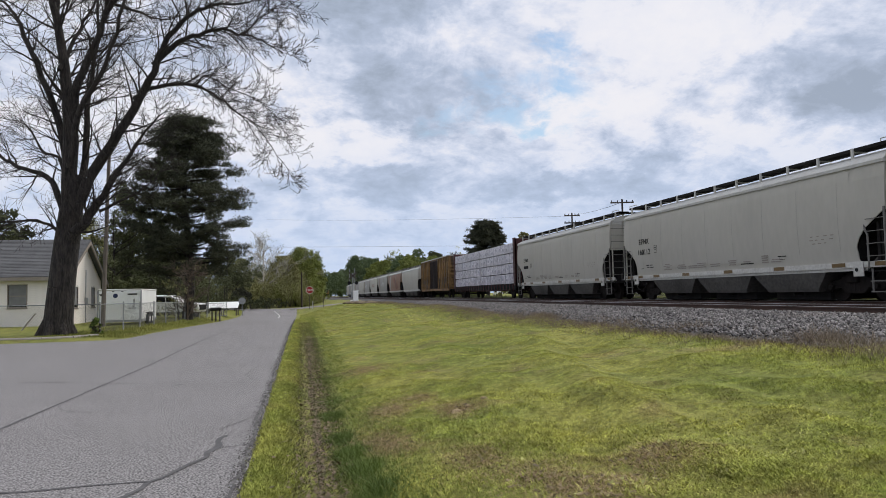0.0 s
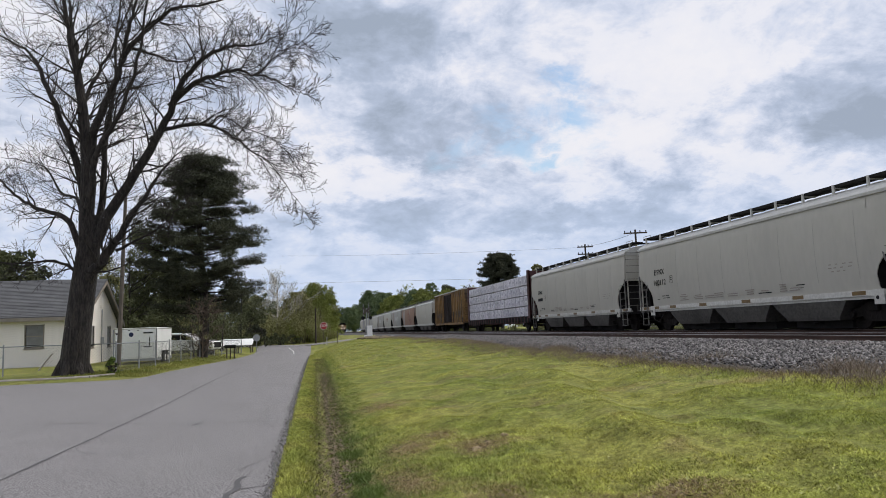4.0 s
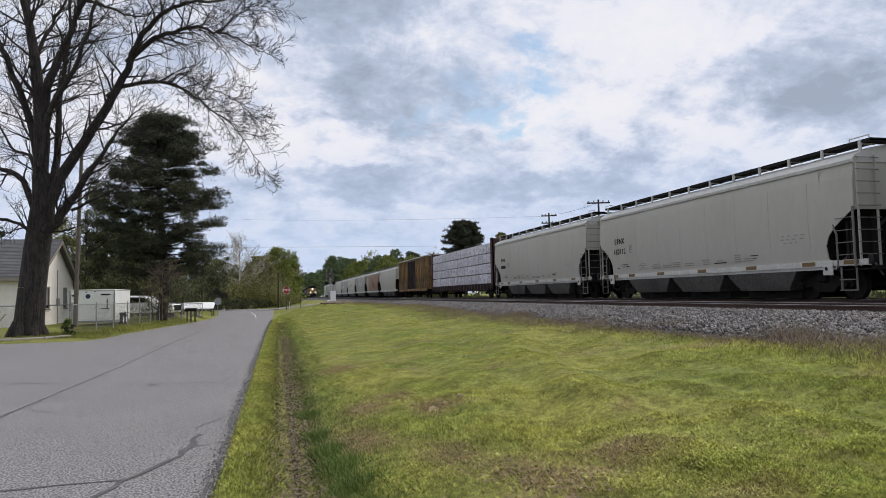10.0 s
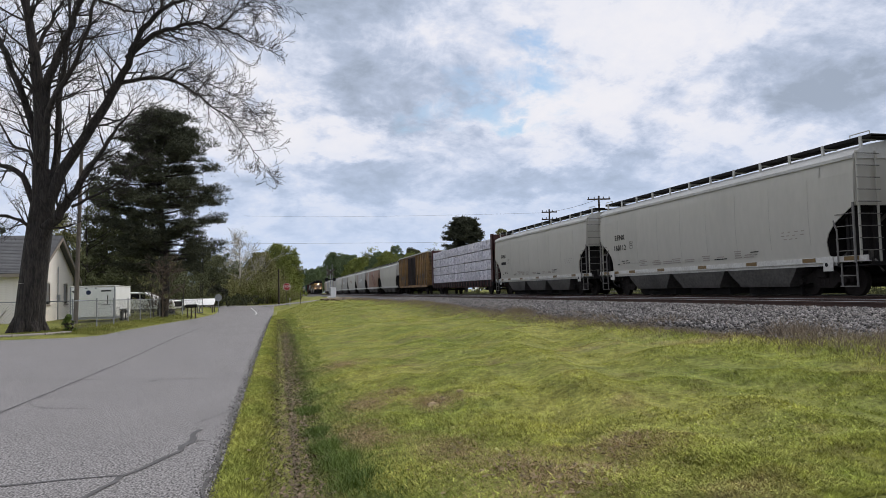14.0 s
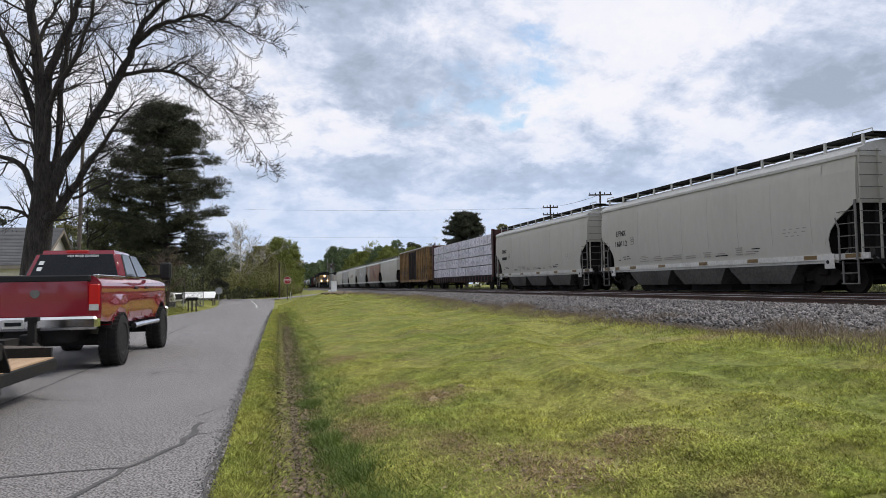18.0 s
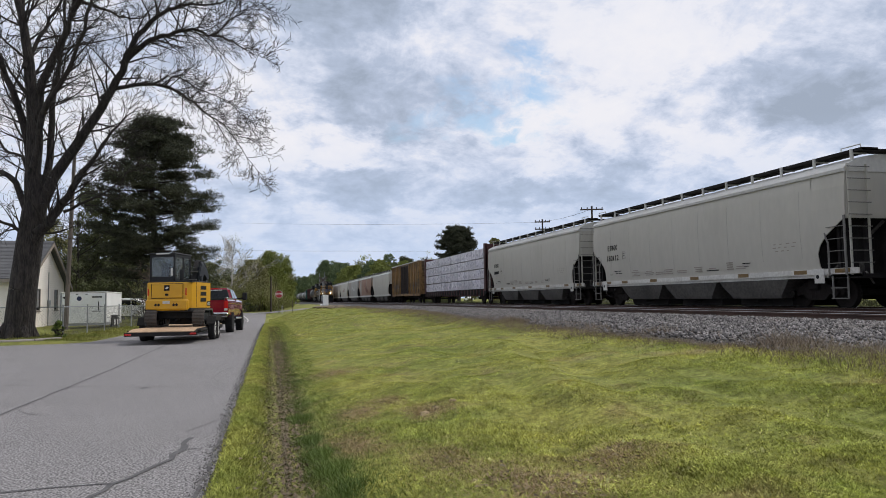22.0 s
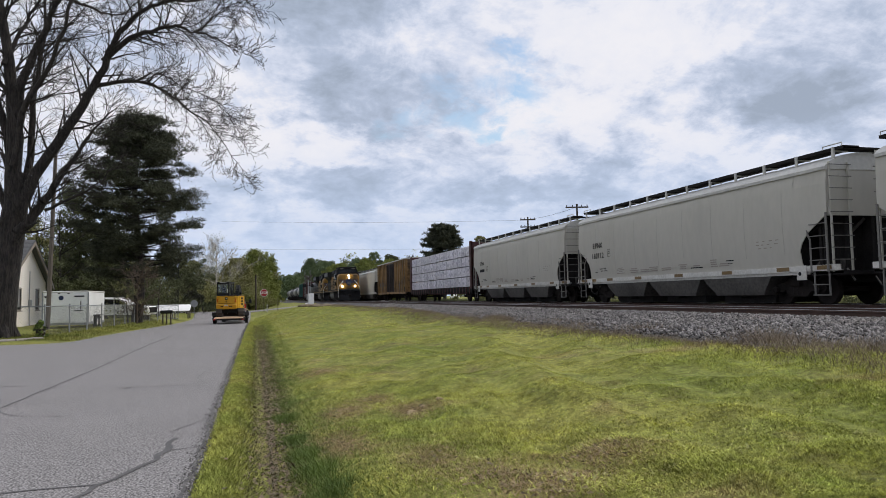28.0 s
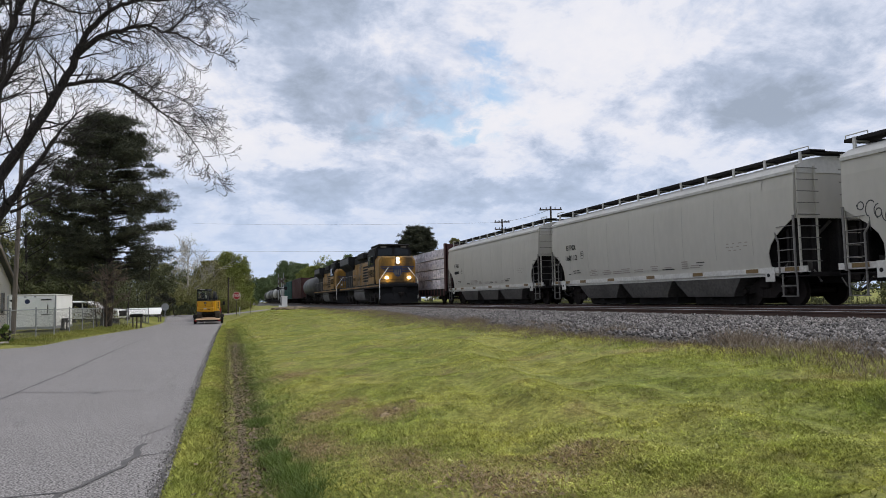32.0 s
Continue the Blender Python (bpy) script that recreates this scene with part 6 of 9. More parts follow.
    for i in range(7):
        a = i * 0.9 + 0.2
        cyl(bm, (0.34 * math.cos(a), 0.34 * math.sin(a), 0.62), (0.76 * math.cos(a), 0.76 * math.sin(a), -0.08), 0.22, 0.13, n=8)
    part("root_flare", bm, M_BARK, t, smooth=True)
    part("leaning_stick", C(((-1.1, -0.55, 0.35), (-0.45, -0.75, 1.0), 0.03), n=6), M_PALETWIG, t)


big_pecan()


def cards(centres, radii, per, size, rng, flat=1.0, aspect=1.0, droop=0.0):
    """Small leaf triangles scattered through clumps."""
    n = len(centres)
    C0 = np.repeat(np.array(centres), per, 0)
    Rr = np.repeat(np.array(radii), per)[:, None]
    v = rng.standard_normal((n * per, 3))
    v /= np.linalg.norm(v, axis=1, keepdims=True)
    v *= rng.random((n * per, 1)) ** 0.45
    v[:, 2] *= flat
    P = C0 + v * Rr
    a = rng.standard_normal((n * per, 3))
    a /= np.linalg.norm(a, axis=1, keepdims=True)
    b = np.cross(a, rng.standard_normal((n * per, 3)))
    b /= np.linalg.norm(b, axis=1, keepdims=True)
    s = size * rng.uniform(0.6, 1.3, (n * per, 1))
    return np.stack([P - a * s, P + a * s, P + b * s * aspect], 1)


def leafy_tree(name, label, x, y, h, w, leaf, seed, twig_r=0.012, z0=0.0, leaf_size=0.16, clumps=130, per=60, bare=0.35, trunk_r=0.18, low=0.12, bark=M_TWIG, shape=1.0, thin=1.0, twigs=(3, 4, 3)):
    """A tree with a tapered trunk, limbs and an uneven crown of clumps."""
    rng, nr = random.Random(seed), np.random.default_rng(seed)
    t = thing(name, pose(x, y, z0), label, "tree")
    out = []
    top = Vector((rng.uniform(-0.3, 0.3), rng.uniform(-0.3, 0.3), h * 0.8))
    n = 7
    for i in range(n):
        a, b = top * (i / n), top * ((i + 1) / n)
        out.append((0, (a, b, trunk_r * (1 - 0.8 * i / n), trunk_r * (1 - 0.8 * (i + 1) / n))))
    tips = []
    for i in range(16):
        f = low + (1 - low) * (i + rng.random()) / 16
        base = top * min(f, 1)
        a = rng.random() * math.tau
        rad = w * 0.5 * (0.35 + 0.75 * math.sin(math.pi * min(1, 0.12 + f * 0.85)) ** shape) * rng.uniform(0.65, 1.1)
        d = Vector((math.cos(a), math.sin(a), rng.uniform(0.25, 0.8)))
        pts = grow(out, base, d, rad, trunk_r * 0.45 * (1 - 0.6 * f), 2, rng, 0.12, 0.0, 0.9, twigs, 0.25)
    cen, rad = [], []
    lobes = [(rng.random() * math.tau, rng.uniform(low + 0.1, 0.95), rng.uniform(0.7, 1.12)) for _ in range(11 if clumps < 300 else 34)]
    while len(cen) < clumps:
        a, f, m = rng.choice(lobes)
        a += rng.gauss(0, 0.5)
        f = min(1.0, max(low, f + rng.gauss(0, 0.10)))
        R = w * 0.5 * (0.25 + 0.8 * math.sin(math.pi * min(1, 0.10 + f * 0.86)) ** shape) * m * math.sqrt(rng.random()) * 1.05
        cen.append((R * math.cos(a), R * math.sin(a), h * f * rng.uniform(0.96, 1.03)))
        rad.append(w * rng.uniform(0.05, 0.11))
    part("trunk", tris("trunk", prisms([s for l, s in out if s[2] > 0.03], 6), bark, 4), bark, t)
    th = [(a, b, max(r, twig_r), max(q, twig_r * 0.8)) for _, (a, b, r, q) in out if r <= 0.03]
    part("branch_spray", tris("branch_spray", prisms(th, 3), bark, 4), bark, t)
    if leaf:
        part("crown", tris("crown", cards(cen, rad, int(per * thin), leaf_size, nr, 0.8), leaf), leaf, t, m=IDENT)
    return t


PINE_OUTLINE = [(0.10, 0.25), (0.20, 0.52), (0.30, 0.82), (0.42, 0.98), (0.58, 1.0), (0.72, 0.84), (0.84, 0.68), (0.93, 0.50), (1.0, 0.24)]


def pine(x, y, h, w, seed, label, z0=0.0, whorls=19, start=0.22, per=75, cl=1.0, size=0.15):
    """A pine with a rounded, uneven crown: long limbs that end in upturned puffs of needles."""
    rng, nr = random.Random(seed), np.random.default_rng(seed)
    t = thing("pine_tree", pose(x, y, z0), label, "tree")
    segs, limbs = [], []
    n = 10
    lean = [Vector((0.22 * math.sin(i * 0.7), 0.2 * math.cos(i), h * 0.97 * i / n)) for i in range(n + 1)]
    for i in range(n):
        segs.append((lean[i], lean[i + 1], 0.36 * (1 - 0.85 * i / n) * h / 14, 0.36 * (1 - 0.85 * (i + 1) / n) * h / 14))
    cen, rad = [], []
    for k in range(whorls):
        f = start + (1 - start) * (k + rng.random() * 0.7) / whorls
        base = Vector((0, 0, h * f * 0.95))
        a0 = rng.random() * math.tau
        many = rng.randint(4, 6)
        for b in range(many):
            a = a0 + math.tau * b / many + rng.gauss(0, 0.25)
            reach = w * 0.5 * curve(PINE_OUTLINE, f) * rng.choice((0.5, 0.7, 0.85, 0.92, 0.97, 1.0))
            d = Vector((math.cos(a), math.sin(a), rng.uniform(-0.12, 0.16) + 0.35 * max(0, f - 0.7)))
            p = base.copy()
            st = 6
            for i in range(st):
                q = p + d * (reach / st)
                d = (d + Vector((rng.gauss(0, 0.13), rng.gauss(0, 0.13), rng.gauss(0.045, 0.06)))).normalized()
                limbs.append((p.copy(), q.copy(), 0.06 * (1 - 0.8 * i / st), 0.06 * (1 - 0.8 * (i + 1) / st)))
                if i >= 2 or (f > 0.8 and i >= 1):
                    for c in range(2 if i < 4 else 5):
                        off = Vector((rng.gauss(0, 0.38), rng.gauss(0, 0.38), rng.uniform(-0.12, 0.42))) * cl
                        cen.append(q + off)
                        rad.append(rng.uniform(0.28, 0.52 if i < 4 else 0.62) * cl)
                        limbs.append((q.copy(), q + off, 0.018, 0.01))
                p = q
    # needles: slim triangles that stand out of each puff, upwards for the most part
    m = len(cen)
    C0, R0 = np.repeat(np.array(cen), per, 0), np.repeat(np.array(rad), per)[:, None]
    v = nr.standard_normal((m * per, 3))
    v[:, 2] = np.abs(v[:, 2]) * 0.8 - 0.25
    v /= np.linalg.norm(v, axis=1, keepdims=True)
    P = C0 + v * R0 * nr.random((m * per, 1)) ** 0.6 * np.array([1, 1, 0.8])
    d = v + nr.standard_normal((m * per, 3)) * 0.45
    d /= np.linalg.norm(d, axis=1, keepdims=True)
    e = np.cross(d, nr.standard_normal((m * per, 3)))
    e /= np.linalg.norm(e, axis=1, keepdims=True)
    L = size * nr.uniform(0.7, 1.3, (m * per, 1))
    part("trunk", tris("trunk", prisms(segs, 10), M_BARK, 4), M_BARK, t)
    part("limb_framework", tris("limb_framework", prisms(limbs, 4), M_TWIG, 4), M_TWIG, t)
    part("needles", tris("needles", np.stack([P - e * L * 0.22, P + e * L * 0.22, P + d * L * 1.5], 1), M_PINE), M_PINE, t)
    return t


pine(-7.7, 51.6, 14.3, 8.3, 3, "tall dark pine with layered boughs", z0=0.0, whorls=23, start=0.22, per=120, size=0.10, cl=1.0)
leafy_tree("scrub_tree", "dark leafy scrub tree behind the trailer", -15.2, 63.5, 10.6, 6.5, M_LEAFD, 21, leaf_size=0.10, per=115, clumps=170, low=0.08, trunk_r=0.16)
leafy_tree("scrub_tree", "dark leafy scrub tree behind the trailer", -13.9, 70, 9.8, 6.0, M_LEAFD, 22, leaf_size=0.10, per=115, clumps=150, low=0.06)
leafy_tree("scrub_tree", "dark leafy scrub tree beside the pine", -13.0, 66, 8.6, 5.0, M_LEAFD, 23, leaf_size=0.10, per=115, clumps=140, low=0.05)
leafy_tree("scrub_tree", "dark leafy scrub tree beside the pine", -9.0, 91, 8.0, 7.5, M_LEAFD, 24, leaf_size=0.10, per=115, clumps=150, low=0.05)
leafy_tree("scrub_tree", "brownish budding scrub tree beside the pine", -19.5, 72, 9.0, 8.0, M_LEAFB, 25, leaf_size=0.10, per=115, clumps=150, low=0.05)
leafy_tree("scrub_tree", "brownish budding scrub tree behind the yard", -13.5, 84, 7.0, 8.0, M_LEAFB, 26, leaf_size=0.10, per=115, clumps=150, low=0.05)
leafy_tree("bare_pale_tree", "leafless pale-barked tree beyond the street", -5.2, 103, 10.6, 9.0, M_LEAFY, 27, clumps=70, per=7, leaf_size=0.09, twigs=(3, 6, 6), bark=M_PALETWIG, low=0.2, trunk_r=0.2, twig_r=0.022)
leafy_tree("budding_tree", "budding brown-green tree beyond the street", -2.6, 108, 7.0, 7.5, M_LEAFB, 28, leaf_size=0.11, clumps=380, per=80, low=0.05)
leafy_tree("budding_tree", "budding brown-green tree beyond the street", -8.5, 112, 6.8, 8.0, M_LEAFB, 29, leaf_size=0.11, clumps=380, per=80, low=0.05)
leafy_tree("green_tree", "fresh green leafy tree beyond the street", 0.6, 117, 8.9, 6.6, M_LEAFG, 30, leaf_size=0.12, clumps=520, per=75, low=0.05, shape=0.6)
leafy_tree("green_tree", "fresh green leafy tree beyond the street", 1.7, 122, 7.6, 4.6, M_LEAFG, 31, leaf_size=0.12, clumps=380, per=75, low=0.05, shape=0.6)
leafy_tree("green_tree", "fresh green leafy tree beyond the street", -2.4, 122, 7.6, 5.4, M_LEAFG, 35, leaf_size=0.12, clumps=380, per=75, low=0.05, shape=0.6)
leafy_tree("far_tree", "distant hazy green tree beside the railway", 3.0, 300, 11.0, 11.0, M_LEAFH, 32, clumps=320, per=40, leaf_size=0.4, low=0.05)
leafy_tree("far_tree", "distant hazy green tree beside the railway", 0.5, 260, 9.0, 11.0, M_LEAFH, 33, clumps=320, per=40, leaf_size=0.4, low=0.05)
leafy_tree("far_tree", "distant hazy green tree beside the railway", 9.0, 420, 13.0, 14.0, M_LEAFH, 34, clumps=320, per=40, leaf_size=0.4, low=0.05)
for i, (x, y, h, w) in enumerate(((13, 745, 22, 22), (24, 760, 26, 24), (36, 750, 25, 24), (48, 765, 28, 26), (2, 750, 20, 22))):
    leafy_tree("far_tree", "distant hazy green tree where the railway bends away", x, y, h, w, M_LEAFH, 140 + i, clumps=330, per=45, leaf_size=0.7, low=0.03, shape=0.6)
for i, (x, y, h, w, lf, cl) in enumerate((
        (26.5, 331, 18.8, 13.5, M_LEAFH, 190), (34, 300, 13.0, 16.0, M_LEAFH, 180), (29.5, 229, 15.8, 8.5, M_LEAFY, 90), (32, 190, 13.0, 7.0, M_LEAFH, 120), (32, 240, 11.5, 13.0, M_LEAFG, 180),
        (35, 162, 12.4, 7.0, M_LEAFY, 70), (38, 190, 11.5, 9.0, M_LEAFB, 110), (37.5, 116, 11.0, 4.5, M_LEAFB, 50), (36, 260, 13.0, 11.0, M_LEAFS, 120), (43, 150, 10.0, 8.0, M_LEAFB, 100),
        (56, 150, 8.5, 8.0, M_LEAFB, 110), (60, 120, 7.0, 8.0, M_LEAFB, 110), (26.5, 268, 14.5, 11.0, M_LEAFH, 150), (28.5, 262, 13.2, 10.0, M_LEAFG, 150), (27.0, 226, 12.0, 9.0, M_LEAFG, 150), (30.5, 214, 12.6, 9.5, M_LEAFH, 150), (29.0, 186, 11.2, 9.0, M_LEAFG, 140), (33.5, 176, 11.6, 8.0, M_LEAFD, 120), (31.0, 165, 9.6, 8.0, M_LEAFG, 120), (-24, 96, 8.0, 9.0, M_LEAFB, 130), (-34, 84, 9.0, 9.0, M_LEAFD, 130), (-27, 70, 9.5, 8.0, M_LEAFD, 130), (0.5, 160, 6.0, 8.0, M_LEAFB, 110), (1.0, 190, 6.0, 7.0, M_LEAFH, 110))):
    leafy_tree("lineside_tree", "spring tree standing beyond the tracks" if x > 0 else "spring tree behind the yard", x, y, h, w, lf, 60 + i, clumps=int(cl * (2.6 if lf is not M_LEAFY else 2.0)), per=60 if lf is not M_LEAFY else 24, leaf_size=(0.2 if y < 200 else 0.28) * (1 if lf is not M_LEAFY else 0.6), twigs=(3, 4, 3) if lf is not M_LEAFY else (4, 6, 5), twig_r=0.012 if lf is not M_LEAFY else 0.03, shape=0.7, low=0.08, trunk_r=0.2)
pine(33.9, 127.0, 14.6, 8.0, 5, "dark pine beyond the standing train", z0=0.2, whorls=19, start=0.46, per=80, cl=1.0, size=0.2)
leafy_tree("evergreen_shrub", "dark rounded evergreen shrub by the street", -6.9, 86.5, 2.5, 3.0, M_PINE, 41, clumps=80, per=70, leaf_size=0.1, low=0.04, trunk_r=0.05)
leafy_tree("bare_thicket", "leafless brown thicket in front of the pine", -7.2, 48.5, 4.2, 3.4, None, 42, low=0.02, trunk_r=0.05, bark=M_BROWNTWIG, twigs=(4, 6, 5))
leafy_tree("bare_thicket", "leafless brown thicket in front of the pine", -7.9, 49.6, 3.3, 3.0, M_LEAFB, 43, low=0.03, trunk_r=0.05, clumps=30, per=20, leaf_size=0.06)
leafy_tree("young_bush", "small green bush growing by the fence", -8.0, 30.6, 0.7, 0.5, M_LUSH, 44, low=0.03, trunk_r=0.02, clumps=26, per=22, leaf_size=0.06)


def brush_belt(name, label, spots, leaf, seed, size):
    """Undergrowth along a line, too dense to count: clumps of leaves over the ground."""
    nr, rng = np.random.default_rng(seed), random.Random(seed)
    cen, rad, st = [], [], []
    for x0, y0, x1, y1, h, n in spots:
        for i in range(n):
            k = rng.random()
            x, y = x0 + (x1 - x0) * k + rng.gauss(0, 1.2), y0 + (y1 - y0) * k + rng.gauss(0, 1.2)
            top = h * (0.65 + 0.5 * noise.noise((x * 0.25, y * 0.25, seed)) + rng.uniform(-0.1, 0.25))
            z = top * rng.random() ** 0.7
            cen.append((x, y, z + 0.1))
            rad.append(rng.uniform(0.45, 1.0) * min(1.6, h / 4))
            if i % 9 == 0:
                st.append((Vector((x, y, 0)), Vector((x + rng.gauss(0, 0.4), y + rng.gauss(0, 0.4), max(top, 1))), 0.05, 0.02))
    o = thing(name, IDENT, label, "brush", kind="stuff")
    part("stem_mass", tris("stem_mass", prisms(st, 4), M_TWIG, 4), M_TWIG, o)
    part("leaf_mass", tris("leaf_mass", cards(cen, rad, 130, size * 0.62, nr, 0.9), leaf), leaf, o)


brush_belt("roadside_brush", "budding olive-brown brush beyond the street", [(-28, 97, 1.2, 101, 4.6, 330), (-22, 106, 0.5, 110, 6.0, 260)], M_LEAFB, 81, 0.15)
brush_belt("roadside_brush", "fresh green undergrowth beyond the street", [(-6, 104, 1.6, 106, 3.6, 130), (0.5, 118, 2.6, 150, 3.4, 160), (0.5, 150, 3.0, 260, 4.2, 160)], M_LEAFG, 82, 0.17)
brush_belt("lineside_brush", "green and brown brush beyond the standing train", [(24, 150, 27, 330, 6.5, 420), (30, 120, 40, 200, 5.5, 260)], M_LEAFG, 83, 0.3)
brush_belt("yard_brush", "dark vine-hung brush behind the yard", [(-24, 63, -9.5, 67, 4.6, 380), (-9.5, 78, -2.5, 96, 1.4, 90), (-20, 74, -8.5, 82, 5.0, 220)], M_LEAFD, 84, 0.14)
# hedge added so that the openings below the standing cars look dark
brush_belt("field_hedge", "low dark hedge added beyond the tracks to darken the gaps under the cars", [(49, 2, 49, 130, 2.3, 620)], M_LEAFD, 85, 0.14)


def woods():
    """The low distant tree line all round."""
    nr, rng = np.random.default_rng(8), random.Random(8)
    cen, rad = [], []
    for i in range(900):
        a = rng.uniform(-math.pi, math.pi)
        d = rng.uniform(340, 420)
        x, y = d * math.sin(a), d * math.cos(a)
        if abs(x - 20) < 9 and y > 0:
            continue
        f = rng.random()
        cen.append((x, y, 0.5 + 10 * f))
        rad.append(rng.uniform(2.0, 4.0))
    o = new("distant_woods", tris("distant_woods", cards(cen, rad, 40, 0.9, nr, 0.9), M_LEAFD))
    tagged(o, "low distant belt of spring woodland", "woodland", kind="stuff")


woods()


# ---- the house and its yard ----
def house():
    t = thing("house", IDENT, "cream clapboard house with a grey shingle roof", "house")
    x0, x1, y0, y1, ym = -25.0, -13.0, 43.0, 50.6, 46.8
    zb, ze, zr, zq = -0.15, 2.85, 5.15, 2.75
    # front wall with a hole for the window, gable wall with two windows
    wx0, wx1, wz0, wz1 = -15.75, -14.85, 1.15, 2.35
    def wall(name, boxes):
        return part(name, B(*boxes), M_SIDING, t)
    front = wall("front_wall", [(x0, wx0, y0, y0 + 0.12, zb, ze), (wx1, x1, y0, y0 + 0.12, zb, ze), (wx0, wx1, y0, y0 + 0.12, zb, wz0), (wx0, wx1, y0, y0 + 0.12, wz1, ze)])
    wall("rear_wall", [(x0, x1, y1 - 0.12, y1, zb, zq)])
    wall("far_gable", [(x0, x0 + 0.12, y0 + 0.12, y1 - 0.12, zb, zq)])
    gz0, gz1 = 1.05, 2.25
    gw = [(44.9, 45.7), (48.5, 49.2)]
    boxes, y = [], y0 + 0.12
    for a, b in gw:
        boxes += [(x1 - 0.12, x1, y, a, zb, zq), (x1 - 0.12, x1, a, b, zb, gz0), (x1 - 0.12, x1, a, b, gz1, zq)]
        y = b
    boxes.append((x1 - 0.12, x1, y, y1 - 0.12, zb, zq))
    gable = wall("gable_wall", boxes)
    for x in (x0, x1 - 0.12):
        bm = bmesh.new()
        prism(bm, [(y0 + 0.1, zq), (y1 - 0.1, zq), (ym, zr - 0.12)], "x", x, x + 0.12)
        part("gable_peak", bm, M_SIDING, t)
    # lap boards
    bm = bmesh.new()
    prism(bm, [(0, 0), (0, 0.125), (-0.006, 0.125), (-0.026, 0.0)], "x", 0, 1)
    bmesh.ops.recalc_face_normals(bm, faces=bm.faces)
    lap = mesh_of("clapboard", bm, M_SIDING)
    z = zb
    while z < ze - 0.13:
        spans = [(x0, x1)] if z + 0.125 < wz0 or z > wz1 else [(x0, wx0 - 0.06), (wx1 + 0.06, x1)]
        for a, b in spans:
            part("clapboard", lap, M_SIDING, front, m=Matrix.Translation((a, y0, z)) @ Matrix.Diagonal((b - a, 1, 1, 1)))
        z += 0.127
    z = zb
    while z < zr - 0.35:
        if z < zq:
            a0, b0 = y0, y1
        else:
            k = (z + 0.13 - zq) / (zr - 0.1 - zq)
            a0, b0 = y0 + (ym - y0) * k, y1 - (y1 - ym) * k
        spans = [(a0, b0)]
        if not (z + 0.125 < gz0 or z > gz1):
            spans, a = [], a0
            for p, q in gw:
                spans.append((a, p - 0.06)); a = q + 0.06
            spans.append((a, b0))
        for a, b in spans:
            part("clapboard", lap, M_SIDING, gable, m=Matrix.Translation((x1, a, z)) @ Matrix.Rotation(math.pi / 2, 4, "Z") @ Matrix.Diagonal((b - a, 1, 1, 1)))
        z += 0.127

    def window(m, w, h):
        f = part("window", B((-w / 2 - 0.07, w / 2 + 0.07, -0.05, 0.05, -0.07, 0.0), (-w / 2 - 0.07, w / 2 + 0.07, -0.05, 0.05, h, h + 0.07), (-w / 2 - 0.07, -w / 2, -0.05, 0.05, 0, h), (w / 2, w / 2 + 0.07, -0.05, 0.05, 0, h), bevel=0.008), M_TRIM, t, m=m)
        part("sash_bar", B((-w / 2, w / 2, -0.03, 0.02, h / 2 - 0.025, h / 2 + 0.025)), M_TRIM, f)
        part("pane", B((-w / 2, w / 2, 0.02, 0.03, 0, h)), M_GLASSD, f)
        part("blind", B((-w / 2 + 0.02, w / 2 - 0.02, 0.002, 0.012, h * 0.1, h)), M_CURTAIN, f)
        part("window_sill", B((-w / 2 - 0.1, w / 2 + 0.1, -0.1, 0.02, -0.12, -0.07)), M_TRIM, f)

    window(pose((wx0 + wx1) / 2, y0 + 0.03, wz0), wx1 - wx0, wz1 - wz0)
    for a, b in gw:
        window(pose(x1 - 0.03, (a + b) / 2, gz0, 0, 0, 90), b - a, gz1 - gz0)
    # roof slopes in shingle courses
    for side, (ye, yr, zl) in (("front", (y0 - 0.45, ym, ze - 0.06)), ("rear", (y1 + 0.45, ym, zq - 0.22))):
        bm = bmesh.new()
        loft(bm, [[(x, ye, zl), (x, yr, zr), (x, yr, zr - 0.1), (x, ye, zl - 0.1)] for x in (x0 - 0.35, x1 + 0.4)])
        bmesh.ops.recalc_face_normals(bm, faces=bm.faces)
        r = part("roof_slope", bm, M_SHINGLE, t)
        n = 26
        for i in range(n):
            a, b = i / n, (i + 1.1) / n
            bm = bmesh.new()
            loft(bm, [[(x, ye + (yr - ye) * a, zl + (zr - zl) * a + 0.028), (x, ye + (yr - ye) * b, zl + (zr - zl) * b + 0.008), (x, ye + (yr - ye) * b, zl + (zr - zl) * b), (x, ye + (yr - ye) * a, zl + (zr - zl) * a)] for x in (x0 - 0.36, x1 + 0.41)])
            bmesh.ops.recalc_face_normals(bm, faces=bm.faces)
            part("shingle_course", bm, M_SHINGLE, r)
        bm = bmesh.new()
        loft(bm, [[(x, ye, zl - 0.1), (x, yr, zr - 0.1), (x, yr, zr - 0.3), (x, ye, zl - 0.3)] for x in (x1 + 0.36, x1 + 0.42)])
        bmesh.ops.recalc_face_normals(bm, faces=bm.faces)
        part("barge_board", bm, M_TRIM, t)
    part("fascia", B((x0 - 0.35, x1 + 0.36, y0 - 0.47, y0 - 0.43, ze - 0.28, ze - 0.08)), M_TRIM, t)
    part("ceiling_board", B((x0, x1, y0, y1, zq - 0.05, zq - 0.01)), M_TRIM, t)
    part("meter_box", B((x1 + 0.03, x1 + 0.16, 47.0, 47.25, 1.2, 1.6), (x1 + 0.04, x1 + 0.08, 47.1, 47.15, 1.6, 3.3), (x1 + 0.04, x1 + 0.08, 47.1, 47.15, 0.0, 1.2), bevel=0.01), M_GALV, t)
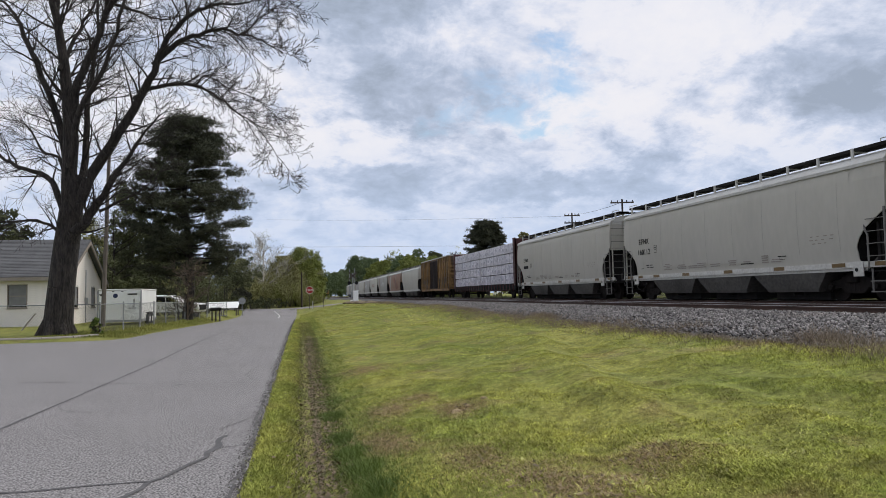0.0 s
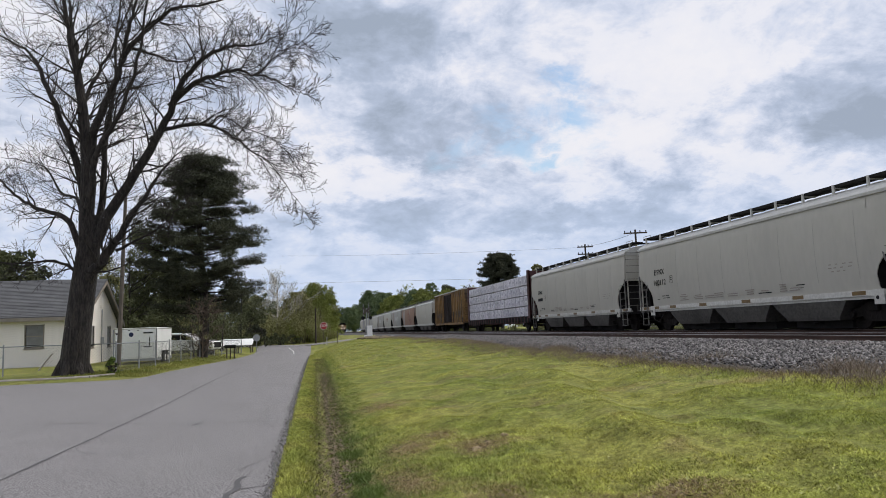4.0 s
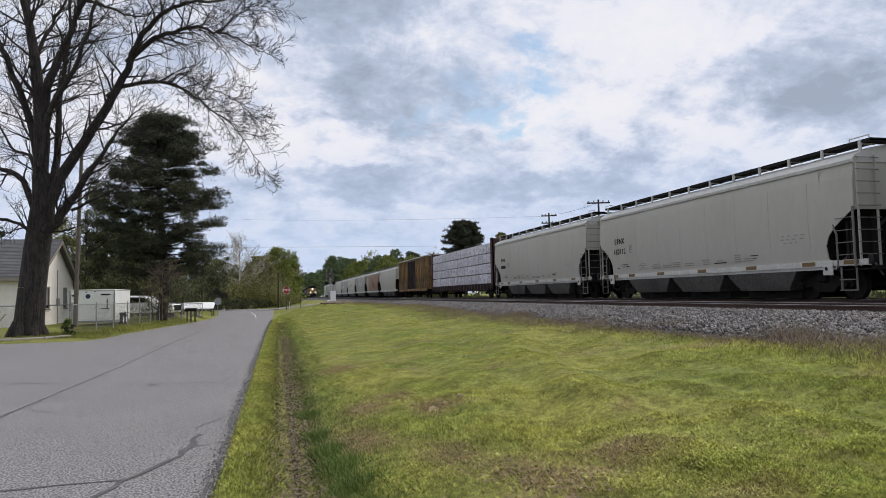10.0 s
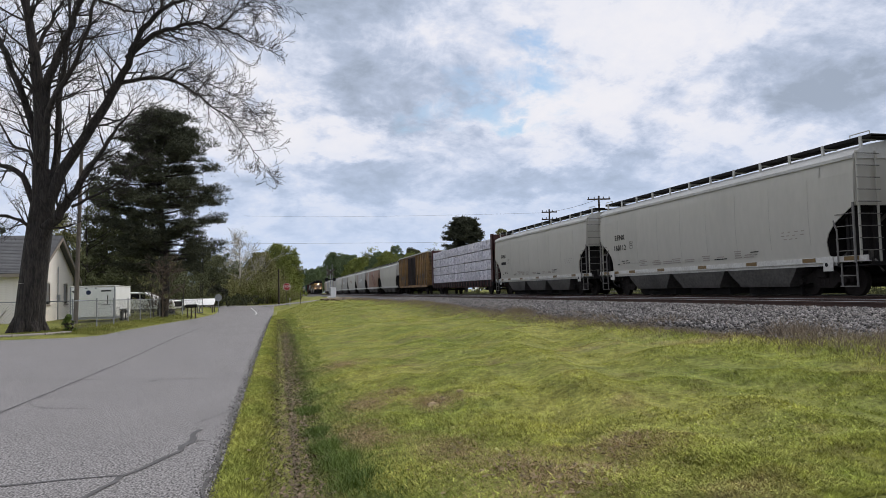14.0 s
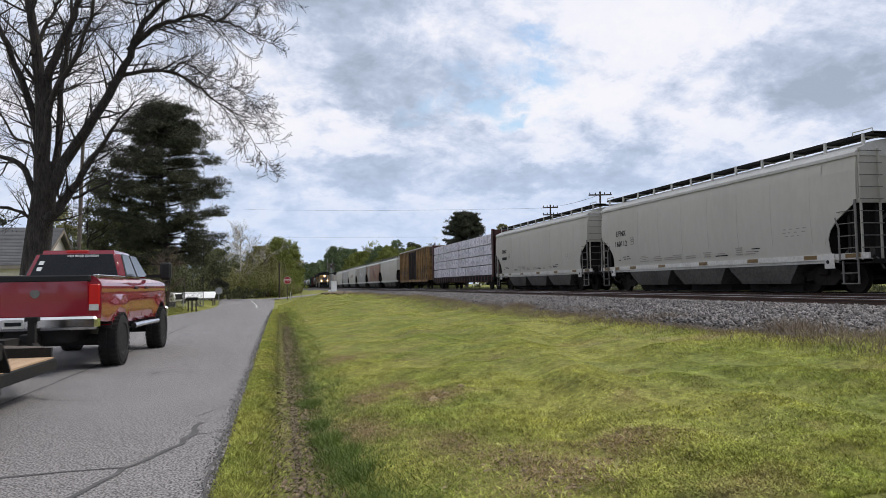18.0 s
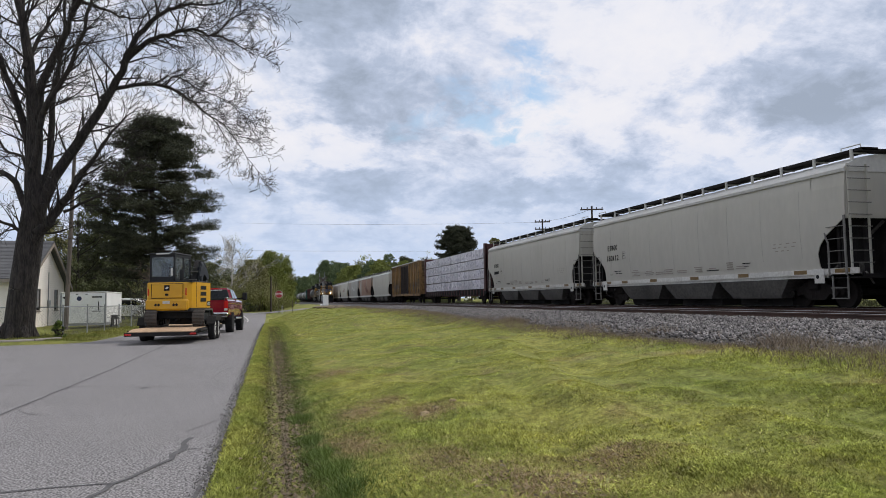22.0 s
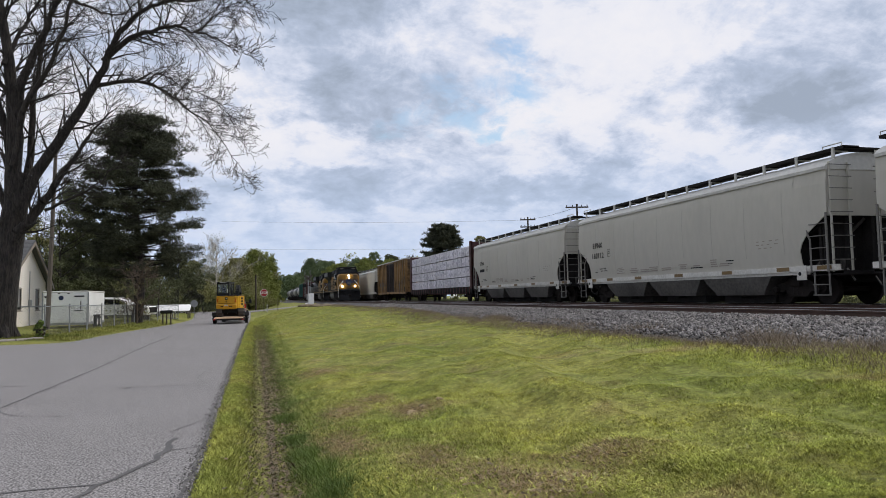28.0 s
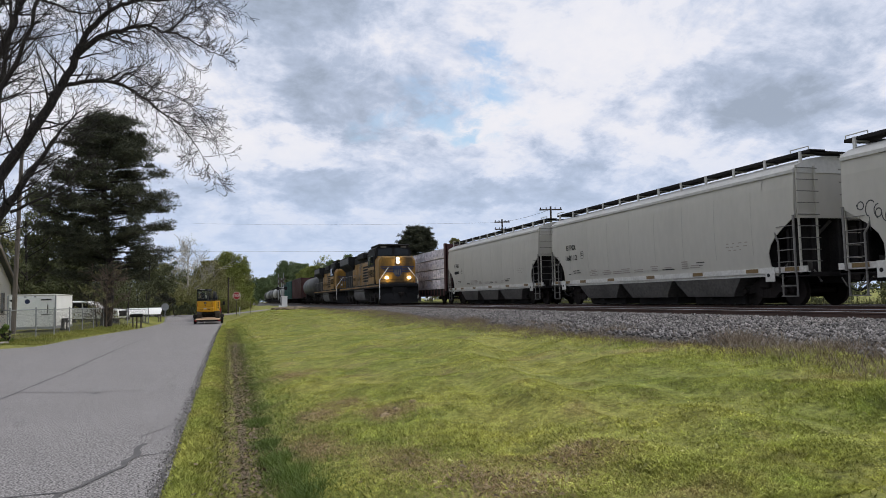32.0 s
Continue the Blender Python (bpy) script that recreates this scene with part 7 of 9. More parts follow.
    part("footing", B((x0 + 0.05, x1 - 0.05, y0 + 0.03, y0 + 0.1, -0.4, zb), (x1 - 0.1, x1 - 0.03, y0 + 0.1, y1 - 0.1, -0.4, zb)), M_KERB, t)


house()


def cargo_trailer():
    t = thing("cargo_trailer", pose(-9.55, 40.9, 0.02), "white enclosed cargo trailer parked behind the fence", "trailer")
    part("box", B((-1.08, 1.08, 0, 4.2, 0.24, 1.93), bevel=0.05), M_WHITE, t)
    part("roof_cap", B((-1.1, 1.1, -0.02, 4.22, 1.90, 1.98), bevel=0.03), M_SILLWHITE, t)
    for x in (-1.085, 1.085):
        part("corner_post", B((x - 0.025, x + 0.025, -0.012, 0.07, 0.24, 1.92)), M_GALV, t)
    part("ramp_door", B((-1.0, 1.0, -0.03, 0.0, 0.34, 1.82), bevel=0.01), M_WHITE, t)
    part("door_latch", B((0.72, 0.76, -0.06, -0.03, 1.0, 1.45), (0.45, 0.85, -0.06, -0.03, 0.93, 0.97)), M_UNDER, t)
    part("lower_trim", B((-1.09, 1.09, -0.02, 0.01, 0.2, 0.32), (1.075, 1.095, 0, 4.2, 0.2, 0.34)), M_GALV, t)
    for x in (-0.7, -0.3, 0.15):
        part("marker_lamp", B((x - 0.05, x + 0.05, -0.05, -0.03, 1.83, 1.87)), M_UNDER, t)
    part("round_badge", C(((0.0 - 0.2, -0.045, 1.62), (-0.2, -0.03, 1.62), 0.12), n=16), M_BLUE, t)
    part("lettering_bar", B((0.42, 0.9, -0.045, -0.03, 1.66, 1.73)), M_BLACK, t)
    part("triangle_mark", PR([(-1.02, 1.72), (-0.82, 1.72), (-0.92, 1.6)], "y", -0.045, -0.03), M_BLACK, t)
    for y in (1.65, 2.4):
        bm = bmesh.new()
        lathe(bm, [(-0.1, 0.1), (-0.1, 0.30), (-0.07, 0.33), (0.07, 0.33), (0.1, 0.30), (0.1, 0.1)], n=18)
        w = part("wheel", bm, M_TYRE, t, m=pose(1.12, y, 0.31))
        part("rim", C(((0.08, 0, 0), (0.11, 0, 0), 0.17), n=14), M_RIMW, w)
    part("fender", B((1.08, 1.26, 1.2, 2.85, 0.64, 0.69), bevel=0.01), M_UNDER, t)
    part("jack_leg", B((-0.05, 0.05, 4.6, 4.7, 0.0, 0.7), (-0.05, 0.05, 4.2, 5.3, 0.4, 0.5)), M_UNDER, t)


cargo_trailer()


def fence():
    t = thing("chain_link_fence", IDENT, "galvanised chain-link fence round the yard", "fence")
    pts = [(-30, 32.6), (-24, 32.4), (-18, 32.2), (-12.5, 31.9), (-8.15, 31.7), (-8.0, 35.0), (-7.95, 38.2), (-7.9, 41.4), (-7.85, 44.6), (-7.8, 47.8), (-7.75, 51), (-7.7, 54.2), (-7.65, 57.4), (-7.5, 60.6)]
    G = [ground_z(x, y) - 0.02 for x, y in pts]
    post = mesh_of("post", C(((0, 0, -0.1), (0, 0, 1.27), 0.03), ((0, 0, 1.27), (0, 0, 1.31), 0.034), n=8), M_GALV)
    for (x, y), g in zip(pts, G):
        part("post", post, M_GALV, t, m=pose(x, y, g))
    for (a, b), (g, h) in zip(zip(pts, pts[1:]), zip(G, G[1:])):
        part("top_rail", C(((*a, g + 1.22), (*b, h + 1.22), 0.021), n=6), M_GALV, t)
        # diamond mesh
        segs = []
        L = math.dist(a, b)
        n = int(L / 0.12)
        for i in range(n + 9):
            for s in (1, -1):
                u0, u1 = (i - 9) * 0.12, (i - 9) * 0.12 + 1.15
                if s < 0:
                    u0, u1 = u1, u0
                k0, k1 = 0.0, 1.0
                du = u1 - u0
                lo, hi = sorted(((0 - u0) / du, (L - u0) / du))
                k0, k1 = max(k0, lo), min(k1, hi)
                if k1 <= k0:
                    continue
                def P(k):
                    u = (u0 + du * k) / L
                    return (a[0] + (b[0] - a[0]) * u, a[1] + (b[1] - a[1]) * u, g + (h - g) * u + 0.05 + 1.15 * k)
                segs.append((P(k0), P(k1), 0.0024, 0.0024))
        m = part("wire_mesh", tris("wire_mesh", prisms(segs, 3), M_MESH, 4), M_MESH, t)
    g = thing("wire_gate", pose(-6.75, 61.2, -0.1), "galvanised chain-link gate panel at the yard corner", "gate")
    part("gate_frame", C(((-0.8, 0, 0.05), (0.75, 0, 0.05), 0.025), ((-0.8, 0, 1.1), (0.75, 0, 1.1), 0.025), ((-0.8, 0, 0.05), (-0.8, 0, 1.15), 0.03), ((0.75, 0, 0.0), (0.75, 0, 1.15), 0.03), n=6), M_GALV, g)
    segs = []
    for i in range(-9, 16):
        for s in (1, -1):
            x0, x1 = -0.8 + i * 0.1, -0.8 + i * 0.1 + 1.0
            k0, k1 = max(0, (-0.8 - x0) / 1.0), min(1, (0.75 - x0) / 1.0)
            if k1 > k0:
                z = (lambda k: 0.05 + 1.05 * k) if s > 0 else (lambda k: 1.1 - 1.05 * k)
                segs.append(((x0 + k0, 0, z(k0)), (x0 + k1, 0, z(k1)), 0.006, 0.006))
    part("wire_mesh", tris("wire_mesh", prisms(segs, 3), M_GALV, 4), M_GALV, g)


fence()


def yard_things():
    t = thing("mailbox", pose(-6.55, 58.3, ground_z(-6.6, 58.3) - 0.02), "dark rural mailboxes on wooden posts", "mailbox")
    for x in (-0.28, 0.0, 0.3):
        part("post", B((x - 0.05, x + 0.05, -0.05, 0.05, 0, 0.85)), M_POLE, t)
    part("box", B((-0.45, 0.45, -0.25, 0.25, 0.85, 1.1), bevel=0.06), M_BLKPL, t)
    w = thing("parked_pickup", pose(-9.9, 57.6, -0.05, 0, 0, -12), "white pickup truck parked in a yard", "pickup truck")
    bm = bmesh.new()
    prism(bm, [(-3.0, 0.5), (2.5, 0.45), (2.62, 0.75), (2.5, 1.06), (1.15, 1.16), (-0.95, 1.16), (-0.98, 1.22), (-3.0, 1.2)], "y", -0.95, 0.95)
    bmesh.ops.bevel(bm, geom=bm.edges[:], offset=0.05, segments=2, affect="EDGES", clamp_overlap=True)
    part("body", bm, M_WHITE, w)
    bm = bmesh.new()
    loft(bm, [[(a, y, z) for a, z in ((-0.95, 1.14), (1.2, 1.14), (0.45, 1.74 - k), (-0.75, 1.78 - k))] for y, k in ((-0.9, 0.06), (-0.7, 0.0), (0.7, 0.0), (0.9, 0.06))])
    bmesh.ops.recalc_face_normals(bm, faces=bm.faces)
    part("cab", bm, M_WHITE, w)
    for y in (-0.915, 0.9):
        part("side_glass", PR([(-0.62, 1.25), (0.05, 1.25), (0.05, 1.62), (-0.58, 1.64)], "y", y, y + 0.015), M_GLASSD, w)
        part("side_glass", PR([(0.12, 1.25), (0.85, 1.25), (0.42, 1.6), (0.12, 1.62)], "y", y, y + 0.015), M_GLASSD, w)
    # flat dark sheet on the solid body paints the bed's inner shade
    part("bed_cavity", B((-2.9, -1.05, -0.85, 0.85, 1.195, 1.205)), M_UNDER, w, "dark sheet standing for the shaded load bed")
    part("grille", B((2.52, 2.64, -0.7, 0.7, 0.6, 1.0)), M_UNDER, w)
    for x in (-1.9, 1.7):
        for s in (-1, 1):
            bm = bmesh.new()
            lathe(bm, [(-0.12, 0.1), (-0.12, 0.36), (0.12, 0.36), (0.12, 0.1)], n=16, axis="y")
            part("wheel", bm, M_TYRE, w, m=pose(x, s * 0.85, 0.36))
    s = thing("lean_to", pose(-7.4, 71.5, 0.0), "low white-roofed shelter beyond the yard", "shelter")
    bm = bmesh.new()
    loft(bm, [[(-1.55, y, z), (1.5, y, z), (1.5, y, z + 0.05), (-1.4, y, z + 0.05)] for y, z in ((-1.2, 0.42), (1.2, 0.98))])
    part("roof", bm, M_WHITE, s, "white sheet roof")
    for x in (-1.7, 0, 1.7):
        part("post", B((x * 0.8 - 0.05, x * 0.8 + 0.05, 0.9, 1.0, -0.3, 0.9)), M_POLE, s)
        part("post", B((x * 0.8 - 0.05, x * 0.8 + 0.05, -1.1, -1.0, -0.3, 0.42)), M_POLE, s)


yard_things()


def octagon(r):
    return [(r * math.cos(math.pi / 8 + i * math.pi / 4), r * math.sin(math.pi / 8 + i * math.pi / 4)) for i in range(8)]


def stop_sign(m, facing_text, label, r=0.41, zc=1.93):
    t = thing("stop_sign", m, label, "road sign")
    part("post", B((-0.03, 0.03, -0.02, 0.02, -0.1, zc + 0.3)), M_GALV if not facing_text else M_POLE, t)
    part("plate", PR([(x, z + zc) for x, z in octagon(r)], "y", -0.03, -0.022), M_WHITE if facing_text else M_GALV, t)
    if facing_text:
        part("face", PR([(x, z + zc) for x, z in octagon(r * 0.93)], "y", -0.036, -0.03), M_SIGNRED, t, "red octagonal face")
        text("word", "STOP", r * 0.78, M_WHITE, t, pose(0, -0.038, zc, 90, 0, 0), "white capital letters")
    return t


stop_sign(pose(0.92, 76.5, 0.12, 0, 0, 4), True, "red octagonal stop sign on a thin post")
stop_sign(pose(-5.35, 68.5, -0.15, 0, 0, 12), False, "back of a grey octagonal sign on a post", r=0.34, zc=1.25)


def roadside():
    d = thing("marker_post", pose(2.35, 77.0, 0.1), "thin dark marker post in the grass", "post")
    part("stake", B((-0.03, 0.03, -0.02, 0.02, -0.1, 1.35)), M_POLE, d)
    d = thing("marker_post", pose(1.25, 77.5, 0.1), "short pale marker stake beside the sign", "post")
    part("stake", B((-0.04, 0.04, -0.02, 0.02, -0.1, 0.75)), M_SILLWHITE, d)
    c = thing("signal_cabinet", pose(6.45, 85.5, 0.6), "white railway signal cabinet on a concrete pad", "cabinet")
    part("box", B((-0.3, 0.3, -0.3, 0.3, 0.1, 1.3), bevel=0.03), M_WHITE, c)
    part("roof", B((-0.35, 0.35, -0.35, 0.35, 1.3, 1.36), bevel=0.02), M_WHITE, c)
    part("pad", B((-0.55, 0.4, -0.4, 0.4, -0.4, 0.12)), M_KERB, c)
    s = thing("crossing_signal", pose(6.2, 86.5, 0.5), "level-crossing signal mast with lamps and raised arm", "crossing signal")
    part("mast", C(((0, 0, 0), (0, 0, 3.6), 0.07), n=10), M_GALV, s)
    part("foundation", B((-0.35, 0.35, -0.35, 0.35, -0.3, 0.35), bevel=0.04), M_WHITE, s)
    for a in (40, -40):
        part("crossbuck", B((-0.6, 0.6, -0.02, 0.0, -0.1, 0.1)), M_POLE, s, m=pose(0, -0.1, 3.25, 0, a, 0))
    part("lamp_bar", B((-0.65, 0.65, -0.1, -0.04, 2.36, 2.42)), M_UNDER, s)
    for x in (-0.45, 0.45):
        part("lamp_disc", C(((x, -0.14, 2.4), (x, -0.1, 2.4), 0.21), n=16), M_BLACK, s)
        part("lamp_lens", C(((x, -0.2, 2.4), (x, -0.14, 2.4), 0.11), n=12), M_BLKPL, s)
    part("gate_mechanism", B((-0.2, 0.3, -0.2, 0.25, 0.7, 1.4), bevel=0.04), M_GALV, s)
    part("gate_arm", B((-0.42, -0.35, -0.03, 0.03, 1.0, 4.1)), M_GALV, s, "raised pale crossing arm")
    part("gate_arm", B((0.3, 0.36, 1.4, 1.46, 1.0, 4.3)), M_GALV, s, "raised pale crossing arm")


roadside()


def utility_pole(x, y, h, lean=0.0, arms=1, label="weathered timber utility pole", r=0.14, z0=0.0, arm_w=1.2, turn=0, wood=None):
    wood = wood or M_POLE
    t = thing("utility_pole", pose(x, y, z0, 0, lean, turn), label, "utility pole")
    part("pole", C(((0, 0, -0.3), (0, 0, h), r, r * 0.7), n=10), wood, t)
    for k in range(arms):
        z = h - 0.35 - k * 0.9
        a = part("crossarm", B((-arm_w, arm_w, -0.06, 0.06, z - 0.07, z + 0.07)), wood, t)
        for x2 in (-arm_w * 0.9, -arm_w * 0.4, arm_w * 0.4, arm_w * 0.9):
            part("insulator", C(((x2, 0, z + 0.07), (x2, 0, z + 0.25), 0.05), n=8), M_UNDER, a)
    return t


utility_pole(-10.05, 39.6, 9.6, lean=1.6, arms=0, label="weathered timber pole in front of the trailer", r=0.115)
utility_pole(0.13, 96, 4.6, lean=0, arms=0, label="short dark pole beyond the street", r=0.12, wood=M_TIE)
utility_pole(33, 68.5, 10.6, arms=1, label="timber utility pole with a crossarm behind the train", z0=0.2, arm_w=1.2, turn=-15, wood=M_TIE)
utility_pole(33, 82.5, 10.8, arms=2, label="timber utility pole with two crossarms behind the train", z0=0.2, arm_w=0.95, turn=-15, wood=M_TIE)


def wire(pts, r, label="thin overhead power line"):
    bm = bmesh.new()
    a, b, sag = Vector(pts[0]), Vector(pts[1]), pts[2]
    P = [a.lerp(b, i / 16) - Vector((0, 0, sag * 4 * (i / 16) * (1 - i / 16))) for i in range(17)]
    pipe(bm, P, r, n=4)
    tagged(new("power_line", mesh_of("power_line", bm, M_WIRE)), label, "power line")


wire(((-60, 120, 10.2), (50, 128, 10.2), 0.3), 0.022)
wire(((33, 82.5, 10.6), (-6.6, 150, 17.4), 0.3), 0.014)
wire(((33, 82.5, 10.7), (33, 68.5, 10.5), 0.2), 0.018)


def beyond_train():
    """Vehicles and sheds that show under the standing cars."""
    for x, y, lab, paint, L in ((42, 66.6, "white van parked beyond the tracks", M_WHITE, 4.6), (44, 56.0, "white pickup parked beyond the tracks", M_WHITE, 5.2), (57, 202, "white car parked beyond the tracks", M_WHITE, 4.6), (52, 100, "white car parked beyond the tracks", M_WHITE, 4.4)):
        t = thing("parked_car", pose(x, y, ground_z(x, y) + 0.02), lab, "car")
        bm = bmesh.new()
        prism(bm, [(-L / 2, 0.35), (L / 2, 0.35), (L / 2, 0.85), (L * 0.25, 0.95), (L * 0.12, 1.5), (-L * 0.35, 1.55), (-L / 2, 0.95)], "x", -0.9, 0.9)
        bmesh.ops.bevel(bm, geom=bm.edges[:], offset=0.06, segments=2, affect="EDGES", clamp_overlap=True)
        part("body", bm, paint, t)
        part("side_glass", PR([(L * 0.2, 0.98), (L * 0.10, 1.42), (-L * 0.33, 1.45), (-L * 0.42, 1.0)], "x", -0.92, -0.89), M_GLASSD, t)
        for yy in (-L * 0.3, L * 0.3):
            bm = bmesh.new()
            lathe(bm, [(-0.1, 0.1), (-0.1, 0.32), (0.1, 0.32), (0.1, 0.1)], n=16)
            part("wheel", bm, M_TYRE, t, m=pose(-0.85, yy, 0.32))
    s = thing("roadside_shed", pose(44.5, 65.0, 0.1), "tan timber shed beyond the tracks", "shed")
    part("wall", B((-1.2, 1.2, -0.8, 0.8, 0, 2.2)), M_DECK, s)
    bm = bmesh.new()
    prism(bm, [(-1.0, 2.2), (1.0, 2.2), (0, 2.8)], "x", -1.4, 1.4)
    part("roof", bm, M_SHINGLE, s)


beyond_train()

# ---- pickup, flatbed trailer and digger (local: +y ahead, z above the road) ----


def tyre(r, w, rim_mat, hub_mat, rim_r, dish=0.10):
    """Tyre with tread blocks, rim and hub as meshes about the x axis."""
    bm = bmesh.new()
    lathe(bm, [(-w / 2 + 0.02, rim_r), (-w / 2, rim_r + 0.03), (-w / 2 + 0.01, r - 0.07), (-w / 2 + 0.05, r - 0.015), (w / 2 - 0.05, r - 0.015), (w / 2 - 0.01, r - 0.07), (w / 2, rim_r + 0.03), (w / 2 - 0.02, rim_r)], n=30)
    for i in range(30):
        a = i * math.tau / 30
        for k in (-1, 1):
            m = Matrix.Rotation(a + (0.1 if k > 0 else 0), 4, "X") @ Matrix.Translation((k * w * 0.26, 0, r - 0.012))
            vs = box(bm, -w * 0.2, w * 0.2, -0.03, 0.03, -0.012, 0.016)
            bmesh.ops.transform(bm, matrix=m, verts=vs)
    t = mesh_of("tyre", bm, M_TYRE)
    bm = bmesh.new()
    lathe(bm, [(-w / 2 + 0.03, 0.02), (-w / 2 + 0.03, rim_r), (w / 2 - 0.015, rim_r), (w / 2 - 0.02, rim_r * 0.92), (w / 2 - dish, rim_r * 0.86), (w / 2 - dish + 0.01, rim_r * 0.35), (w / 2 - dish + 0.04, rim_r * 0.28), (w / 2 - dish + 0.04, 0.02)], n=24)
    for i in range(8):
        a = i * math.tau / 8
        vs = box(bm, w / 2 - dish, w / 2 - dish + 0.03, -0.025, 0.025, rim_r * 0.25, rim_r * 0.9)
        bmesh.ops.transform(bm, matrix=Matrix.Rotation(a, 4, "X"), verts=vs)
    rm = mesh_of("rim", bm, rim_mat)
    bm = bmesh.new()
    cyl(bm, (w / 2 - dish + 0.03, 0, 0), (w / 2 - dish + 0.075, 0, 0), rim_r * 0.2, n=12)
    for i in range(8):
        a = i * math.tau / 8
        cyl(bm, (w / 2 - dish, rim_r * 0.42 * math.cos(a), rim_r * 0.42 * math.sin(a)), (w / 2 - dish + 0.04, rim_r * 0.42 * math.cos(a), rim_r * 0.42 * math.sin(a)), 0.018, n=6)
    return t, rm, mesh_of("hub", bm, hub_mat)


def put_wheel(parent, meshes, x, y, r):
    w = part("wheel", meshes[0], M_TYRE, parent, m=pose(x, y, r))
    flip = pose(0, 0, 0, 0, 0, 180) if x < 0 else IDENT
    part("rim", meshes[1], M_TYRE, w, m=flip)
    part("hub", meshes[2], M_TYRE, w, m=flip)
    return w


SPIN = []   # wheels that turn: (wheel, x, y, r, side vehicle)


def quad_on(c, u0, u1, v0, v1, off=0.008, thick=0.01, inset=0.0):
    """A thin panel on the face with corners c (bottom-left, bottom-right, top-right, top-left)."""
    c = [Vector(p) for p in c]
    n = (c[1] - c[0]).cross(c[3] - c[0]).normalized()
    P = lambda u, v: (c[0].lerp(c[1], u)).lerp(c[3].lerp(c[2], u), v)
    q = [P(*uv) for uv in ((u0[0], v0), (u1[0], v0), (u1[1], v1), (u0[1], v1))]
    bm = bmesh.new()
    loft(bm, [[p + n * (off - thick) for p in q], [p + n * off for p in q]])
    bmesh.ops.recalc_face_normals(bm, faces=bm.faces)
    return bm


def arch(cy, r, z0, n=9, rev=False):
    a0 = math.asin(max(-1, min(1, (z0 - 0.47) / r)))
    pts = [(cy + r * math.cos(a0 + (math.pi - 2 * a0) * i / n), 0.47 + r * math.sin(a0 + (math.pi - 2 * a0) * i / n)) for i in range(n + 1)]
    return pts


